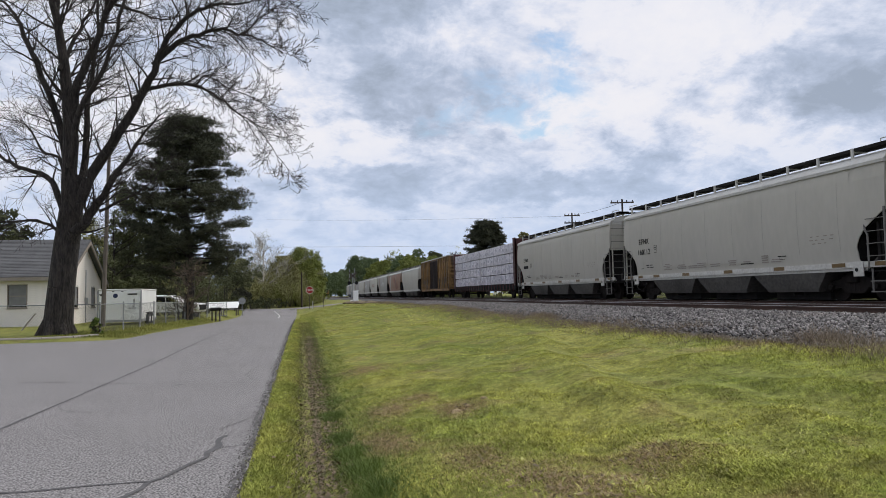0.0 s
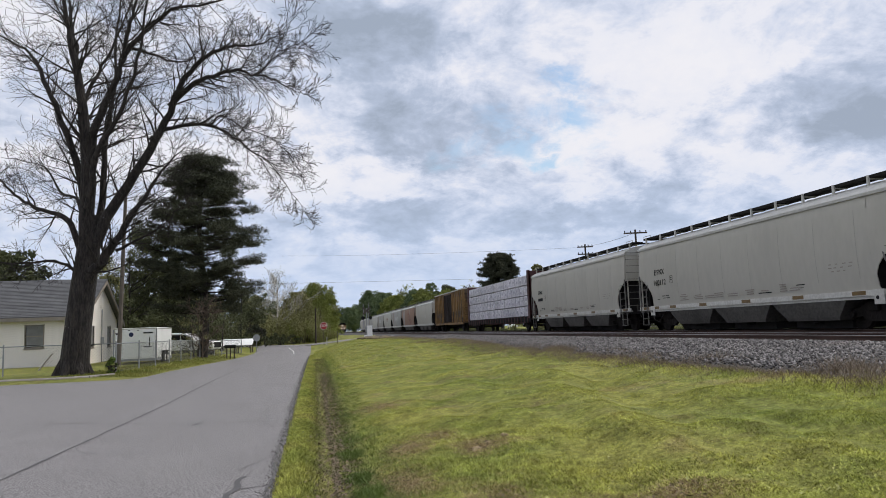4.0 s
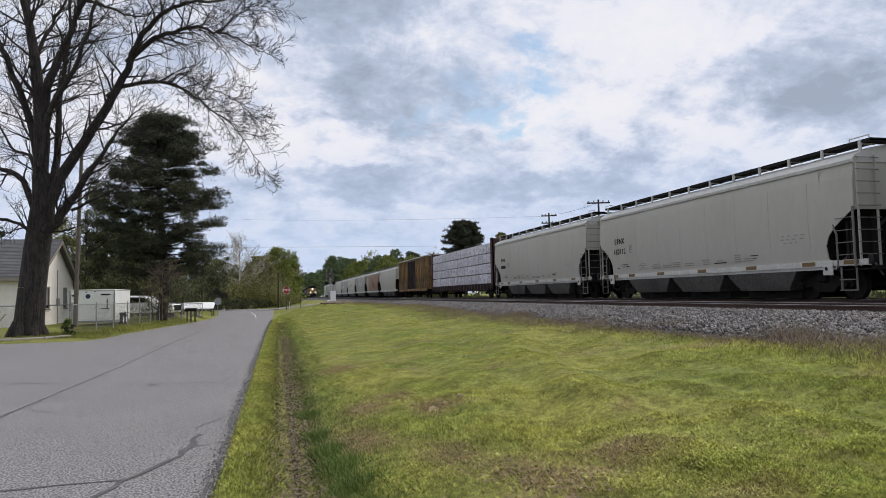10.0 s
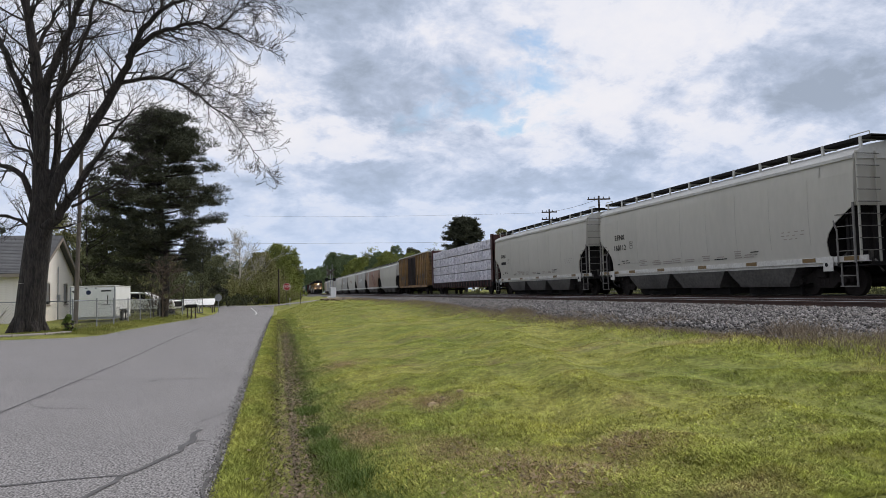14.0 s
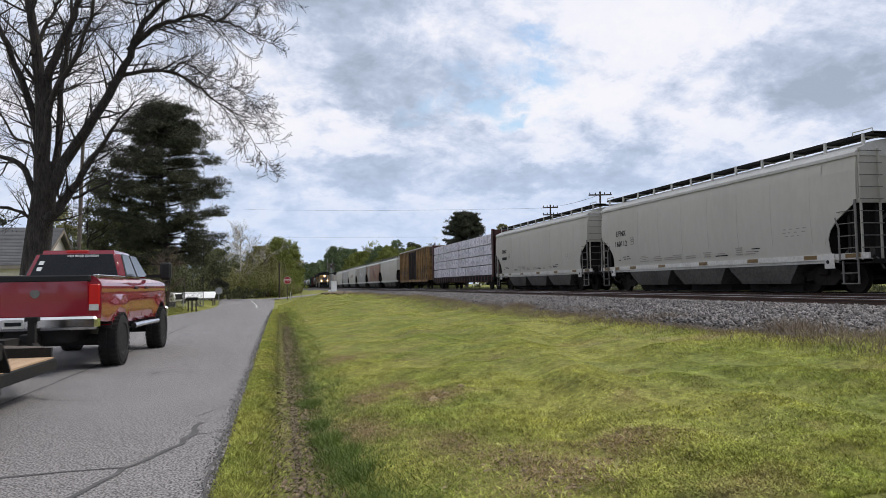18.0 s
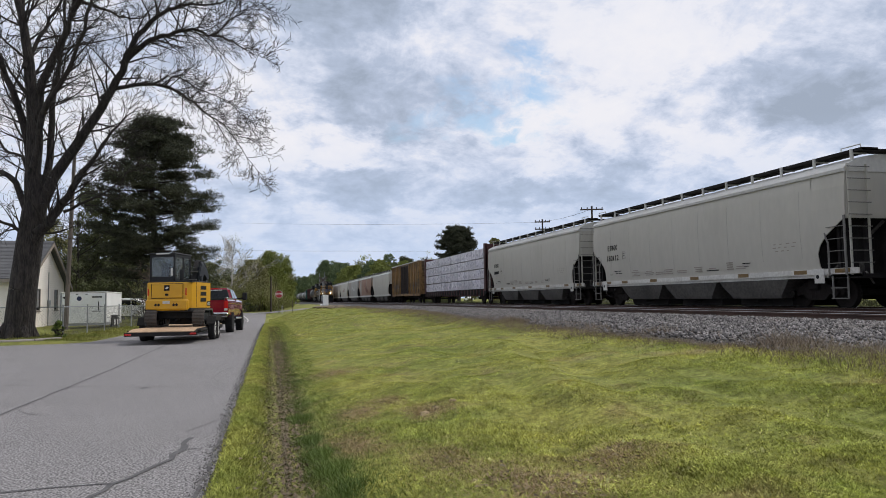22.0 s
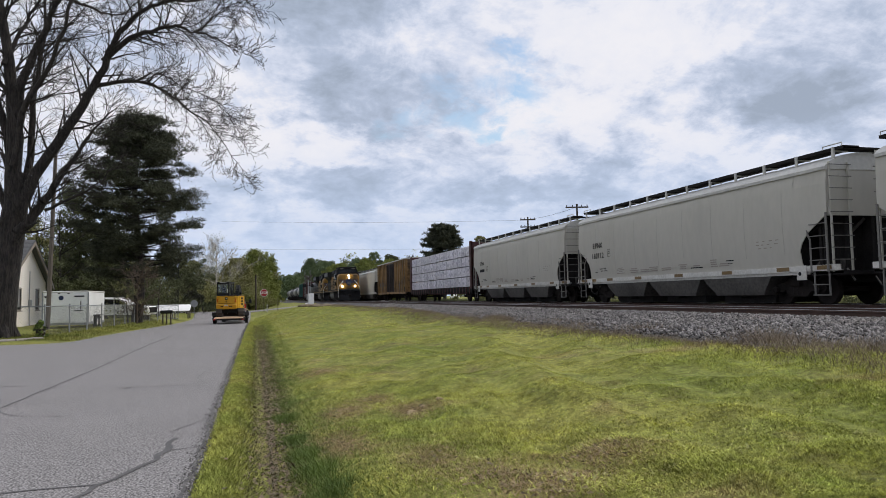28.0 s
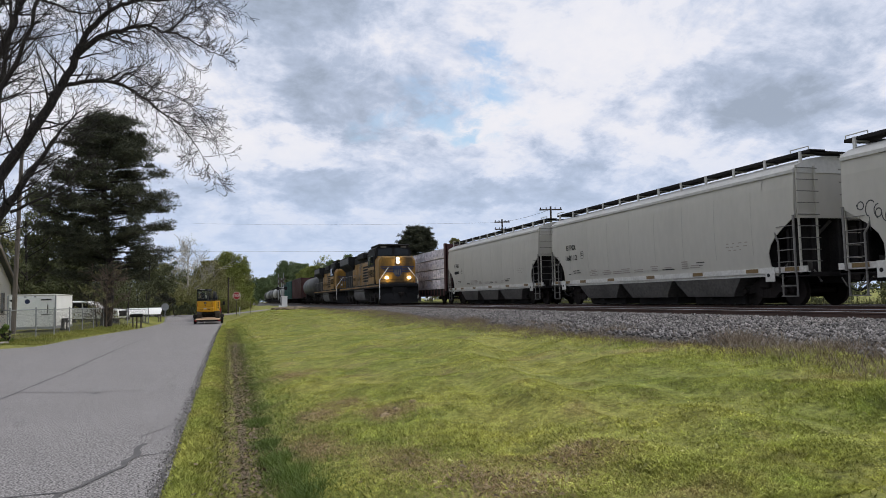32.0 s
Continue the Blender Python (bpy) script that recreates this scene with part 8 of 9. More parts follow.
def pickup():
    t = thing("pickup_truck", IDENT, "lifted red crew-cab pickup with chrome rear bumper", "pickup truck")
    Z0, R = 0.74, 0.60
    # front clip and cab below the windows
    poly = [(-3.03, Z0), (-3.03, 1.56), (-0.72, 1.57), (0.2, 1.53), (0.90, 1.44), (0.98, 1.30), (0.98, Z0 + 0.1)] + arch(0.0, R, Z0)
    bm = bmesh.new()
    prism(bm, poly, "x", -0.98, 0.98)

    def side_in(z):
        """How far the side panels lie inside the widest line at height z: rolled shoulder, crease, tucked sill."""
        return 0.11 * max(0.0, (z - 1.40) / 0.17) ** 2 + 0.05 * max(0.0, (1.05 - z) / 0.3) ** 2 + 0.012 * math.exp(-((z - 1.30) / 0.05) ** 2)

    def shape(bm):
        for z in (0.82, 0.92, 1.02, 1.12, 1.2, 1.26, 1.3, 1.34, 1.4, 1.45, 1.49, 1.53):
            bmesh.ops.bisect_plane(bm, geom=bm.verts[:] + bm.edges[:] + bm.faces[:], plane_co=(0, 0, z), plane_no=(0, 0, 1))
        for k in range(24):
            bmesh.ops.bisect_plane(bm, geom=bm.verts[:] + bm.edges[:] + bm.faces[:], plane_co=(0, -4.85 + k * 0.245, 0), plane_no=(0, 1, 0))
        bmesh.ops.bisect_plane(bm, geom=bm.verts[:] + bm.edges[:] + bm.faces[:], plane_co=(0.75, 0, 0), plane_no=(1, 0, 0))
        bmesh.ops.bisect_plane(bm, geom=bm.verts[:] + bm.edges[:] + bm.faces[:], plane_co=(-0.75, 0, 0), plane_no=(1, 0, 0))
        for v in bm.verts:
            s = 1 if v.co.x > 0 else -1
            if abs(v.co.x) > 0.9:
                d = min(math.hypot(v.co.y - c, v.co.z - 0.47) for c in (0.0, -3.8))
                v.co.x += s * (0.032 * math.exp(-((d - 0.60) / 0.13) ** 2) - side_in(v.co.z) - 0.10 * max(0, (v.co.y - 0.6) / 0.4) ** 2)
        bmesh.ops.recalc_face_normals(bm, faces=bm.faces)
        bmesh.ops.bevel(bm, geom=[e for e in bm.edges if len(e.link_faces) == 2 and e.calc_face_angle(0) > 0.7], offset=0.022, segments=2, affect="EDGES", clamp_overlap=True)

    shape(bm)
    body = part("cab_body", bm, M_RED, t, smooth=True)
    bm = bmesh.new()
    prism(bm, arch(-3.8, R, Z0)[::-1] + [(-4.98, Z0 + 0.1), (-5.0, 1.0), (-4.97, 1.58), (-3.07, 1.58), (-3.07, Z0)], "x", -0.99, 0.99)
    shape(bm)
    bed = part("bed", bm, M_RED, t, smooth=True)
    part("tonneau", B((-0.84, 0.84, -4.9, -3.12, 1.575, 1.60), bevel=0.01), M_BLKPL, bed, "black bed cover")
    # chrome strips stand in for the bright highlight along the bed rails
    part("bed_rail_cap", B((-0.93, -0.84, -4.95, -3.1, 1.56, 1.605), (0.84, 0.93, -4.95, -3.1, 1.56, 1.605), bevel=0.01), M_CHROME, bed)
    part("tailgate", B((-0.80, 0.80, -5.02, -4.97, 0.92, 1.56), bevel=0.02), M_RED, bed, "red tailgate with a chrome badge")
    part("tailgate_cap", B((-0.82, 0.82, -5.035, -4.88, 1.49, 1.60), bevel=0.02), M_BLKPL, bed, "black tailgate edge")
    bm = bmesh.new()
    prism(bm, [(-0.1, 1.33), (-0.06, 1.38), (0.06, 1.38), (0.1, 1.33), (0.08, 1.26), (0.03, 1.21), (-0.03, 1.21), (-0.08, 1.26)], "y", -5.035, -5.015)
    bmesh.ops.scale(bm, vec=(0.75, 1, 0.75), space=Matrix.Translation((0, 0, -1.3)), verts=bm.verts)
    part("badge", bm, M_LADDER, bed)
    for s in (-1, 1):
        l = part("tail_lamp", B((min(s * 0.80, s * 0.965), max(s * 0.80, s * 0.965), -5.03, -4.86, 1.08, 1.45), bevel=0.02), M_TAIL, t)
        part("reverse_lens", B((min(s * 0.81, s * 0.95), max(s * 0.81, s * 0.95), -5.036, -5.02, 1.02, 1.12)), M_SILLWHITE, l)
    part("rear_bumper", B((-0.97, 0.97, -5.2, -4.95, 0.72, 0.93), bevel=0.04), M_CHROME, t)
    part("plate", B((-0.4, -0.1, -5.21, -5.2, 0.76, 0.9)), M_SILLWHITE, t, "plate with plain dark bars")
    part("plate_bar", B((-0.37, -0.13, -5.216, -5.21, 0.8, 0.86)), M_BLACK, t)
    part("front_bumper", B((-0.98, 0.98, 0.9, 1.08, 0.7, 0.92), bevel=0.04), M_CHROME, t)
    part("grille", B((-0.62, 0.62, 0.96, 1.0, 0.95, 1.32), bevel=0.01), M_BLKPL, t)
    for s in (-1, 1):
        part("headlamp", B((min(s * 0.62, s * 0.9), max(s * 0.62, s * 0.9), 0.9, 0.99, 1.05, 1.3), bevel=0.02), M_SILLWHITE, t)
    # greenhouse
    lo = [(-0.90, -0.72, 1.55), (0.90, -0.72, 1.55), (0.90, -3.02, 1.54), (-0.90, -3.02, 1.54)]
    hi = [(-0.70, -1.42, 2.10), (0.70, -1.42, 2.10), (0.71, -2.80, 2.12), (-0.71, -2.80, 2.12)]
    bm = bmesh.new()
    loft(bm, [lo, [(x * 1.01, y, z) for x, y, z in [tuple(Vector(a).lerp(Vector(b), 0.55)) for a, b in zip(lo, hi)]], hi])
    bmesh.ops.bevel(bm, geom=bm.edges[:], offset=0.085, segments=4, affect="EDGES", clamp_overlap=True)
    cab = part("cab_roof", bm, M_RED, t, smooth=True)
    part("rear_window", quad_on([lo[3], lo[2], hi[2], hi[3]], (0.06, 0.07), (0.94, 0.93), 0.10, 0.84, 0.03, 0.02), M_GLASSD, cab, "dark tinted rear window")
    text("window_lettering", "RED RIVER EDITION", 0.062, M_WHITE, cab, pose(0.12, -2.888, 2.002, 69.2, 0, 0), "white window lettering")
    for v in (0.3, 0.5):
        part("round_sticker", quad_on([lo[3], lo[2], hi[2], hi[3]], (0.10, 0.10), (0.15, 0.15), v, v + 0.12, 0.034, 0.004), M_WHITE, cab)
    part("windscreen", quad_on([lo[1], lo[0], hi[0], hi[1]], (0.05, 0.06), (0.95, 0.94), 0.06, 0.9, 0.03, 0.02), M_GLASSD, cab)
    for c in ([lo[2], lo[1], hi[1], hi[2]], [lo[0], lo[3], hi[3], hi[0]]):
        flip = c[0] == lo[0]
        wins = ((0.05, 0.10, 0.40, 0.46), (0.46, 0.52, 0.88, 0.90)) if not flip else ((0.12, 0.10, 0.54, 0.48), (0.60, 0.54, 0.95, 0.90))
        for a, b, p, q in wins:
            part("side_window", quad_on(c, (a, b), (p, q), 0.10, 0.86, 0.028, 0.02), M_GLASS, cab, "tinted side window")
    part("third_brake_lamp", B((-0.2, 0.2, -2.86, -2.79, 2.07, 2.115), bevel=0.01), M_TAIL, cab)
    for s in (-1, 1):
        a = part("mirror_arm", B((min(s * 0.88, s * 1.22), max(s * 0.88, s * 1.22), -0.98, -0.9, 1.60, 1.67)), M_BLKPL, t)
        part("mirror", B((min(s * 1.15, s * 1.38), max(s * 1.15, s * 1.38), -1.02, -0.86, 1.55, 1.93), bevel=0.04), M_BLKPL, a, "tall black towing mirror")
        for y in (-1.55, -2.5):
            part("door_handle", B((min(s * 0.97, s * 1.005), max(s * 0.97, s * 1.005), y - 0.11, y + 0.11, 1.36, 1.41), bevel=0.012), M_BLKPL, t)
        for y in (-0.78, -1.86, -2.92):
            bm = bmesh.new()
            loft(bm, [[(s * (0.9815 - side_in(z)), y - 0.004, z), (s * (0.9815 - side_in(z)), y + 0.004, z), (s * 0.85, y + 0.004, z), (s * 0.85, y - 0.004, z)] for z in (0.82, 0.92, 1.02, 1.12, 1.2, 1.3, 1.4, 1.45, 1.49)])
            bmesh.ops.recalc_face_normals(bm, faces=bm.faces)
            part("door_gap", bm, M_MAROON, t)
        part("running_board", C(((s * 1.05, -0.75, 0.66), (s * 1.05, -3.0, 0.66), 0.055), n=10), M_CHROME, t, "chrome tube step")
        for y in (-0.9, -1.9, -2.8):
            part("board_bracket", B((min(s * 0.8, s * 1.05), max(s * 0.8, s * 1.05), y - 0.03, y + 0.03, 0.64, 0.74)), M_BLKPL, t)
        for cy in (0.0, -3.8):
            bm = bmesh.new()
            a = arch(cy, R, Z0 - 0.04, 12)
            b = [(cy + (y - cy) * 0.97, 0.47 + (z - 0.47) * 0.97) for y, z in a]
            loft(bm, [[(s * 0.60, *p), (s * 0.985, *p), (s * 0.985, *q), (s * 0.60, *q)] for p, q in zip(b, a)])
            bmesh.ops.recalc_face_normals(bm, faces=bm.faces)
            part("arch_liner", bm, M_BLKPL, t, "black wheel-arch liner")
            part("wheel_well", B((min(s * 0.55, s * 0.93), max(s * 0.55, s * 0.93), cy - 0.56, cy + 0.56, 0.95, 1.05)), M_BLKPL, t)
    part("chassis", B((-0.5, 0.5, -4.9, 0.7, 0.5, 0.78), (-0.85, 0.85, -3.95, -3.65, 0.38, 0.56), (-0.85, 0.85, -0.12, 0.12, 0.38, 0.56)), M_BLKPL, t)
    part("hitch", B((-0.06, 0.06, -5.45, -4.9, 0.52, 0.62)), M_TRIRON, t)
    for x, y in ((-0.9, 0), (0.9, 0), (-0.9, -3.8), (0.9, -3.8)):
        SPIN.append((put_wheel(t, TRUCK_WHEEL, x, y, 0.47), x, y, 0.47))
    return t


TRUCK_WHEEL = tyre(0.47, 0.34, M_BLKPL, M_TRIRON, 0.26)
TRAILER_WHEEL = tyre(0.41, 0.22, M_RIMW, M_TRIRON, 0.26, dish=0.035)
truck = pickup()


def flatbed():
    """Tandem equipment trailer; origin on the road under the hitch, axles 5.95 m behind."""
    t = thing("equipment_trailer", IDENT, "black tandem-axle flatbed trailer with a plank deck", "trailer")
    ya = -5.95
    yw = ya + 0.34   # between the two axles
    for s in (-1, 1):
        part("side_rail", B((min(s * 0.98, s * 1.06), max(s * 0.98, s * 1.06), ya - 2.5, -2.3, 0.34, 0.48), bevel=0.01), M_TRIRON, t)
        part("dovetail_rail", PR([(ya - 2.5, 0.34), (ya - 3.1, 0.30), (ya - 3.1, 0.40), (ya - 2.5, 0.48)], "x", s * 1.02 - 0.04, s * 1.02 + 0.04), M_TRIRON, t)
        part("fender", B((min(s * 1.04, s * 1.34), max(s * 1.04, s * 1.34), yw - 0.72, yw + 0.72, 0.82, 0.86), (min(s * 1.3, s * 1.34), max(s * 1.3, s * 1.34), yw - 0.72, yw + 0.72, 0.70, 0.86), bevel=0.01), M_TRIRON, t)
        part("fender_slope", PR([(yw + 0.72, 0.86), (yw + 0.92, 0.6), (yw + 0.92, 0.56), (yw + 0.72, 0.82)], "x", min(s * 1.04, s * 1.34), max(s * 1.04, s * 1.34)), M_TRIRON, t)
        part("fender_slope", PR([(yw - 0.72, 0.86), (yw - 0.92, 0.6), (yw - 0.92, 0.56), (yw - 0.72, 0.82)], "x", min(s * 1.04, s * 1.34), max(s * 1.04, s * 1.34)), M_TRIRON, t)
        part("tail_lamp", B((min(s * 0.9, s * 1.1), max(s * 0.9, s * 1.1), ya - 3.16, ya - 3.1, 0.31, 0.37), bevel=0.01), M_BRAKE, t, "glowing red tail lamp")
        bm = bmesh.new()
        box(bm, min(s * 1.06, s * 1.16), max(s * 1.06, s * 1.16), ya - 2.6, ya - 1.1, 0.40, 0.45)
        part("rub_rail", bm, M_TRIRON, t)
    plank = mesh_of("plank", B((-0.098, 0.098, -0.5, 0.5, -0.02, 0.02)), M_DECK)
    for i in range(10):
        x = -0.92 + i * 0.2045
        part("plank", plank, M_DECK, t, m=Matrix.Translation((x, (ya - 2.5 - 2.3) / 2, 0.48)) @ Matrix.Diagonal((1, -2.3 - (ya - 2.5), 1, 1)))
        part("plank", plank, M_DECK, t, m=Matrix.Translation((x, ya - 2.79, 0.44)) @ Matrix.Rotation(0.13, 4, "X") @ Matrix.Diagonal((1, 0.60, 1, 1)))
    part("rear_beam", B((-1.12, 1.12, ya - 3.14, ya - 3.06, 0.28, 0.40), bevel=0.01), M_TRIRON, t)
    for k in range(5):
        part("cross_member", B((-1.0, 1.0, ya - 2.3 + k * 1.5, ya - 2.2 + k * 1.5, 0.32, 0.45)), M_TRIRON, t)
    for s in (-1, 1):
        bm = bmesh.new()
        loft(bm, [[(s * 0.98, -2.3, 0.36), (s * 0.9, -2.3, 0.36), (s * 0.9, -2.3, 0.48), (s * 0.98, -2.3, 0.48)], [(s * 0.1, -0.15, 0.5), (s * 0.02, -0.15, 0.5), (s * 0.02, -0.15, 0.62), (s * 0.1, -0.15, 0.62)]])
        bmesh.ops.recalc_face_normals(bm, faces=bm.faces)
        part("tongue", bm, M_TRIRON, t)
    part("coupler", B((-0.08, 0.08, -0.25, 0.12, 0.55, 0.68), bevel=0.02), M_TRIRON, t)
    part("jack", B((0.2, 0.3, -0.75, -0.65, 0.35, 0.95), (0.16, 0.34, -0.76, -0.64, 0.9, 0.96)), M_TRIRON, t)
    part("front_rack", B((-1.0, 1.0, -2.35, -2.28, 0.46, 0.62), (-0.4, 0.2, -1.6, -1.1, 0.5, 0.68)), M_TRIRON, t)
    part("log_roll", C(((-0.2, -1.7, 0.55), (0.75, -1.85, 0.52), 0.09), n=12), M_POLE, t, "pale timber post on the tongue")
    for y in (yw - 0.44, yw + 0.44):
        for x in (-1.18, 1.18):
            SPIN.append((put_wheel(t, TRAILER_WHEEL, x, y, 0.41), x, y, 0.41))
        part("axle", C(((-1.1, y, 0.41), (1.1, y, 0.41), 0.05), n=8), M_TRIRON, t)
    return t


bed_trailer = flatbed()


def digger():
    """Compact excavator; origin on the trailer deck under the slew ring."""
    t = thing("compact_excavator", IDENT, "yellow compact excavator with black cab and folded boom", "excavator")
    for s in (-1, 1):
        x = s * 0.80
        # rubber track loop with lugs
        loop = []
        for i in range(40):
            a = i / 40
            if a < 0.3:
                p = (-0.85 + 1.7 * a / 0.3, 0.02, 0)
            elif a < 0.5:
                q = -math.pi / 2 + (a - 0.3) / 0.2 * math.pi
                p = (0.85 + 0.30 * math.cos(q), 0.32 + 0.30 * math.sin(q), q + math.pi / 2)
            elif a < 0.8:
                p = (0.85 - 1.7 * (a - 0.5) / 0.3, 0.62, math.pi)
            else:
                q = math.pi / 2 + (a - 0.8) / 0.2 * math.pi
                p = (-0.85 + 0.30 * math.cos(q), 0.32 + 0.30 * math.sin(q), q + math.pi / 2)
            loop.append(p)
        bm = bmesh.new()
        outer = [(y, z) for y, z, _ in loop]
        inner = [(y * 0.95, 0.32 + (z - 0.32) * 0.86) for y, z, _ in loop]
        loft(bm, [[(x - 0.2, *o), (x + 0.2, *o), (x + 0.2, *i), (x - 0.2, *i)] for o, i in zip(outer + outer[:1], inner + inner[:1])], cap=False)
        bmesh.ops.recalc_face_normals(bm, faces=bm.faces)
        tr = part("crawler_track", bm, M_RUBTRACK, t, "muddy rubber crawler track")
        lug = mesh_of("lug", B((-0.2, 0.2, -0.03, 0.03, -0.028, 0.012), bevel=0.006), M_RUBTRACK)
        for i in range(0, 40):
            y, z, a = loop[i]
            part("lug", lug, M_RUBTRACK, tr, m=Matrix.Translation((x, y, z)) @ Matrix.Rotation(a, 4, "X"))
        for y, r in ((-0.85, 0.24), (0.85, 0.24), (-0.4, 0.11), (0.0, 0.11), (0.4, 0.11)):
            part("roller", C(((x - 0.12, y, 0.32 if r > 0.2 else 0.15), (x + 0.12, y, 0.32 if r > 0.2 else 0.15), r), n=14), M_EXD, tr)
        part("track_frame", B((x - 0.1, x + 0.1, -0.75, 0.75, 0.2, 0.48)), M_EXD, tr)
    part("undercarriage", B((-0.7, 0.7, -0.45, 0.45, 0.28, 0.55), bevel=0.03), M_EXD, t)
    bl = part("dozer_blade", B((-0.98, 0.98, 1.45, 1.52, 0.05, 0.45), (-0.4, -0.3, 0.6, 1.45, 0.2, 0.3), (0.3, 0.4, 0.6, 1.45, 0.2, 0.3), bevel=0.01), M_EXD, t)
    part("slew_ring", C(((0, 0, 0.55), (0, 0, 0.68), 0.48), n=24), M_EXD, t)
    up = part("house", B((-0.92, 0.96, -1.05, 0.62, 0.66, 0.80), bevel=0.02), M_EXD, t, m=pose(0, 0, -0.13, 0, 0, -14) @ Matrix.Diagonal((0.91, 1, 1, 1)))
    # yellow counterweight and engine hood with rounded rear corners
    prof = [(-0.93, 0.55), (-0.93, -0.75), (-0.88, -0.98), (-0.78, -1.1), (0.78, -1.1), (0.93, -0.98), (0.99, -0.75), (0.99, 0.55)]
    bm = bmesh.new()
    loft(bm, [[(x, y * (1 if z < 1.7 else 0.98), z) for x, y in prof] for z in (0.80, 1.0, 1.42, 1.66, 1.72)])
    bmesh.ops.recalc_face_normals(bm, faces=bm.faces)
    part("engine_hood", bm, M_EXY, up, "yellow engine hood")
    part("counterweight", B((-0.86, 0.86, -1.17, -0.95, 0.72, 1.12), bevel=0.06), M_EXY, up, "yellow counterweight")
    part("rear_door", B((-0.62, 0.62, -1.125, -1.085, 1.16, 1.66), bevel=0.03), M_EXY, up)
    for a, b, c, d in ((-0.64, 0.64, 1.145, 1.16), (-0.64, 0.64, 1.66, 1.675)):
        part("door_seam", B((a, b, -1.112, -1.1, c, d)), M_BLACK, up)
    for x in (-0.64, 0.63):
        part("door_seam", B((x, x + 0.012, -1.112, -1.1, 1.15, 1.67)), M_BLACK, up)
    part("emblem", B((-0.11, 0.11, -1.14, -1.12, 1.42, 1.62), bevel=0.02), M_BLACK, up, "black square emblem with a pale shape")
    part("emblem_shape", PR([(-0.07, 1.50), (0.0, 1.56), (0.08, 1.55), (0.05, 1.50), (-0.02, 1.48)], "y", -1.148, -1.138), M_SILLWHITE, up)
    part("latch", B((-0.06, 0.06, -1.14, -1.12, 1.24, 1.32)), M_BLACK, up)
    part("warning_label", B((-0.14, 0.14, -1.18, -1.165, 0.96, 1.06)), M_SILLWHITE, up)
    for x in (-0.42, -0.3, 0.3, 0.42):
        part("bolt_hole", C(((x, -1.18, 0.92), (x, -1.165, 0.92), 0.05), n=12), M_BLACK, up)
    # reflectors glow faintly, as they share the tail lamp's emission
    for x in (-0.78, 0.74):
        part("tail_reflector", B((x, x + 0.04, -1.12, -1.09, 1.25, 1.5)), M_TAIL, up)
    for z in (1.02, 1.24, 1.46):
        part("vent_slot", B((0.985, 1.0, -0.35, 0.15, z, z + 0.14)), M_BLACK, up)
    part("side_seam", B((0.985, 0.996, -0.72, -0.705, 0.82, 1.74)), M_BLACK, up)
    part("side_hatch", B((0.985, 1.0, -0.58, -0.46, 1.28, 1.44)), M_EXY, up)
    text("model_mark", "60G", 0.14, M_SILLWHITE, up, pose(1.004, 0.36, 0.94, 90, 0, 90), "model designation")
    part("mark_panel", B((0.985, 1.002, 0.21, 0.52, 0.87, 1.03)), M_BLACK, up)
    part("deck_edge", B((-0.98, 0.98, -1.06, 0.6, 1.71, 1.765), bevel=0.01), M_EXD, up)
    # cab
    c = part("cab_frame", B((-0.98, -0.90, -0.62, -0.54, 1.76, 2.75), (-0.02, 0.06, -0.62, -0.54, 1.76, 2.75), (-0.98, -0.90, 0.68, 0.76, 0.9, 2.72), (-0.02, 0.06, 0.68, 0.76, 0.9, 2.72),
                            (-0.98, 0.06, -0.62, -0.56, 1.76, 1.95), (-0.98, 0.06, -0.62, 0.76, 2.66, 2.78), (-0.02, 0.06, -0.6, 0.7, 1.76, 1.9), (-0.98, -0.92, -0.6, 0.7, 1.76, 1.9), (-0.02, 0.06, 0.1, 0.16, 1.8, 2.7), bevel=0.015), M_EXD, up, "black cab frame")
    part("cab_roof", B((-1.0, 0.08, -0.66, 0.8, 2.74, 2.82), bevel=0.03), M_EXD, c)
    for nm, b in (("rear_glass", (-0.9, -0.02, -0.60, -0.585, 1.95, 2.66)), ("right_glass", (0.02, 0.035, -0.54, 0.68, 1.9, 2.66)), ("left_glass", (-0.955, -0.94, -0.54, 0.68, 1.9, 2.66)), ("front_glass", (-0.9, -0.02, 0.72, 0.735, 1.2, 2.66))):
        part(nm, B(b), M_CABGLASS, c, "clear cab glass")
    part("seat", B((-0.68, -0.26, -0.3, 0.15, 1.5, 1.95), (-0.66, -0.28, -0.36, -0.24, 1.9, 2.45), bevel=0.04), M_BLKPL, c)
    part("paper_notice", B((-0.12, -0.04, -0.615, -0.60, 1.98, 2.25)), M_SILLWHITE, c)
    part("roof_lettering_bar", B((-0.7, -0.15, -0.668, -0.66, 2.755, 2.795)), M_SILLWHITE, c)
    part("mirror", B((0.2, 0.34, -0.55, -0.48, 1.8, 2.2), bevel=0.03), M_BLKPL, up, "black mirror beside the cab")
    # boom, stick, bucket folded close ahead
    part("boom", PR([(0.62, 1.15), (0.66, 1.8), (0.80, 2.3), (0.98, 2.56), (1.16, 2.60), (1.34, 2.46), (1.62, 2.1), (1.66, 1.9), (1.5, 1.86), (1.28, 2.08), (1.12, 2.14), (0.98, 1.85), (0.90, 1.1)], "x", 0.20, 0.44, 0.03), M_EXB, up, "dark grey boom")
    part("stick", PR([(1.48, 2.3), (1.66, 2.2), (1.62, 1.75), (1.4, 1.3), (1.26, 1.36), (1.46, 1.8)], "x", 0.19, 0.39, 0.015), M_EXB, up)
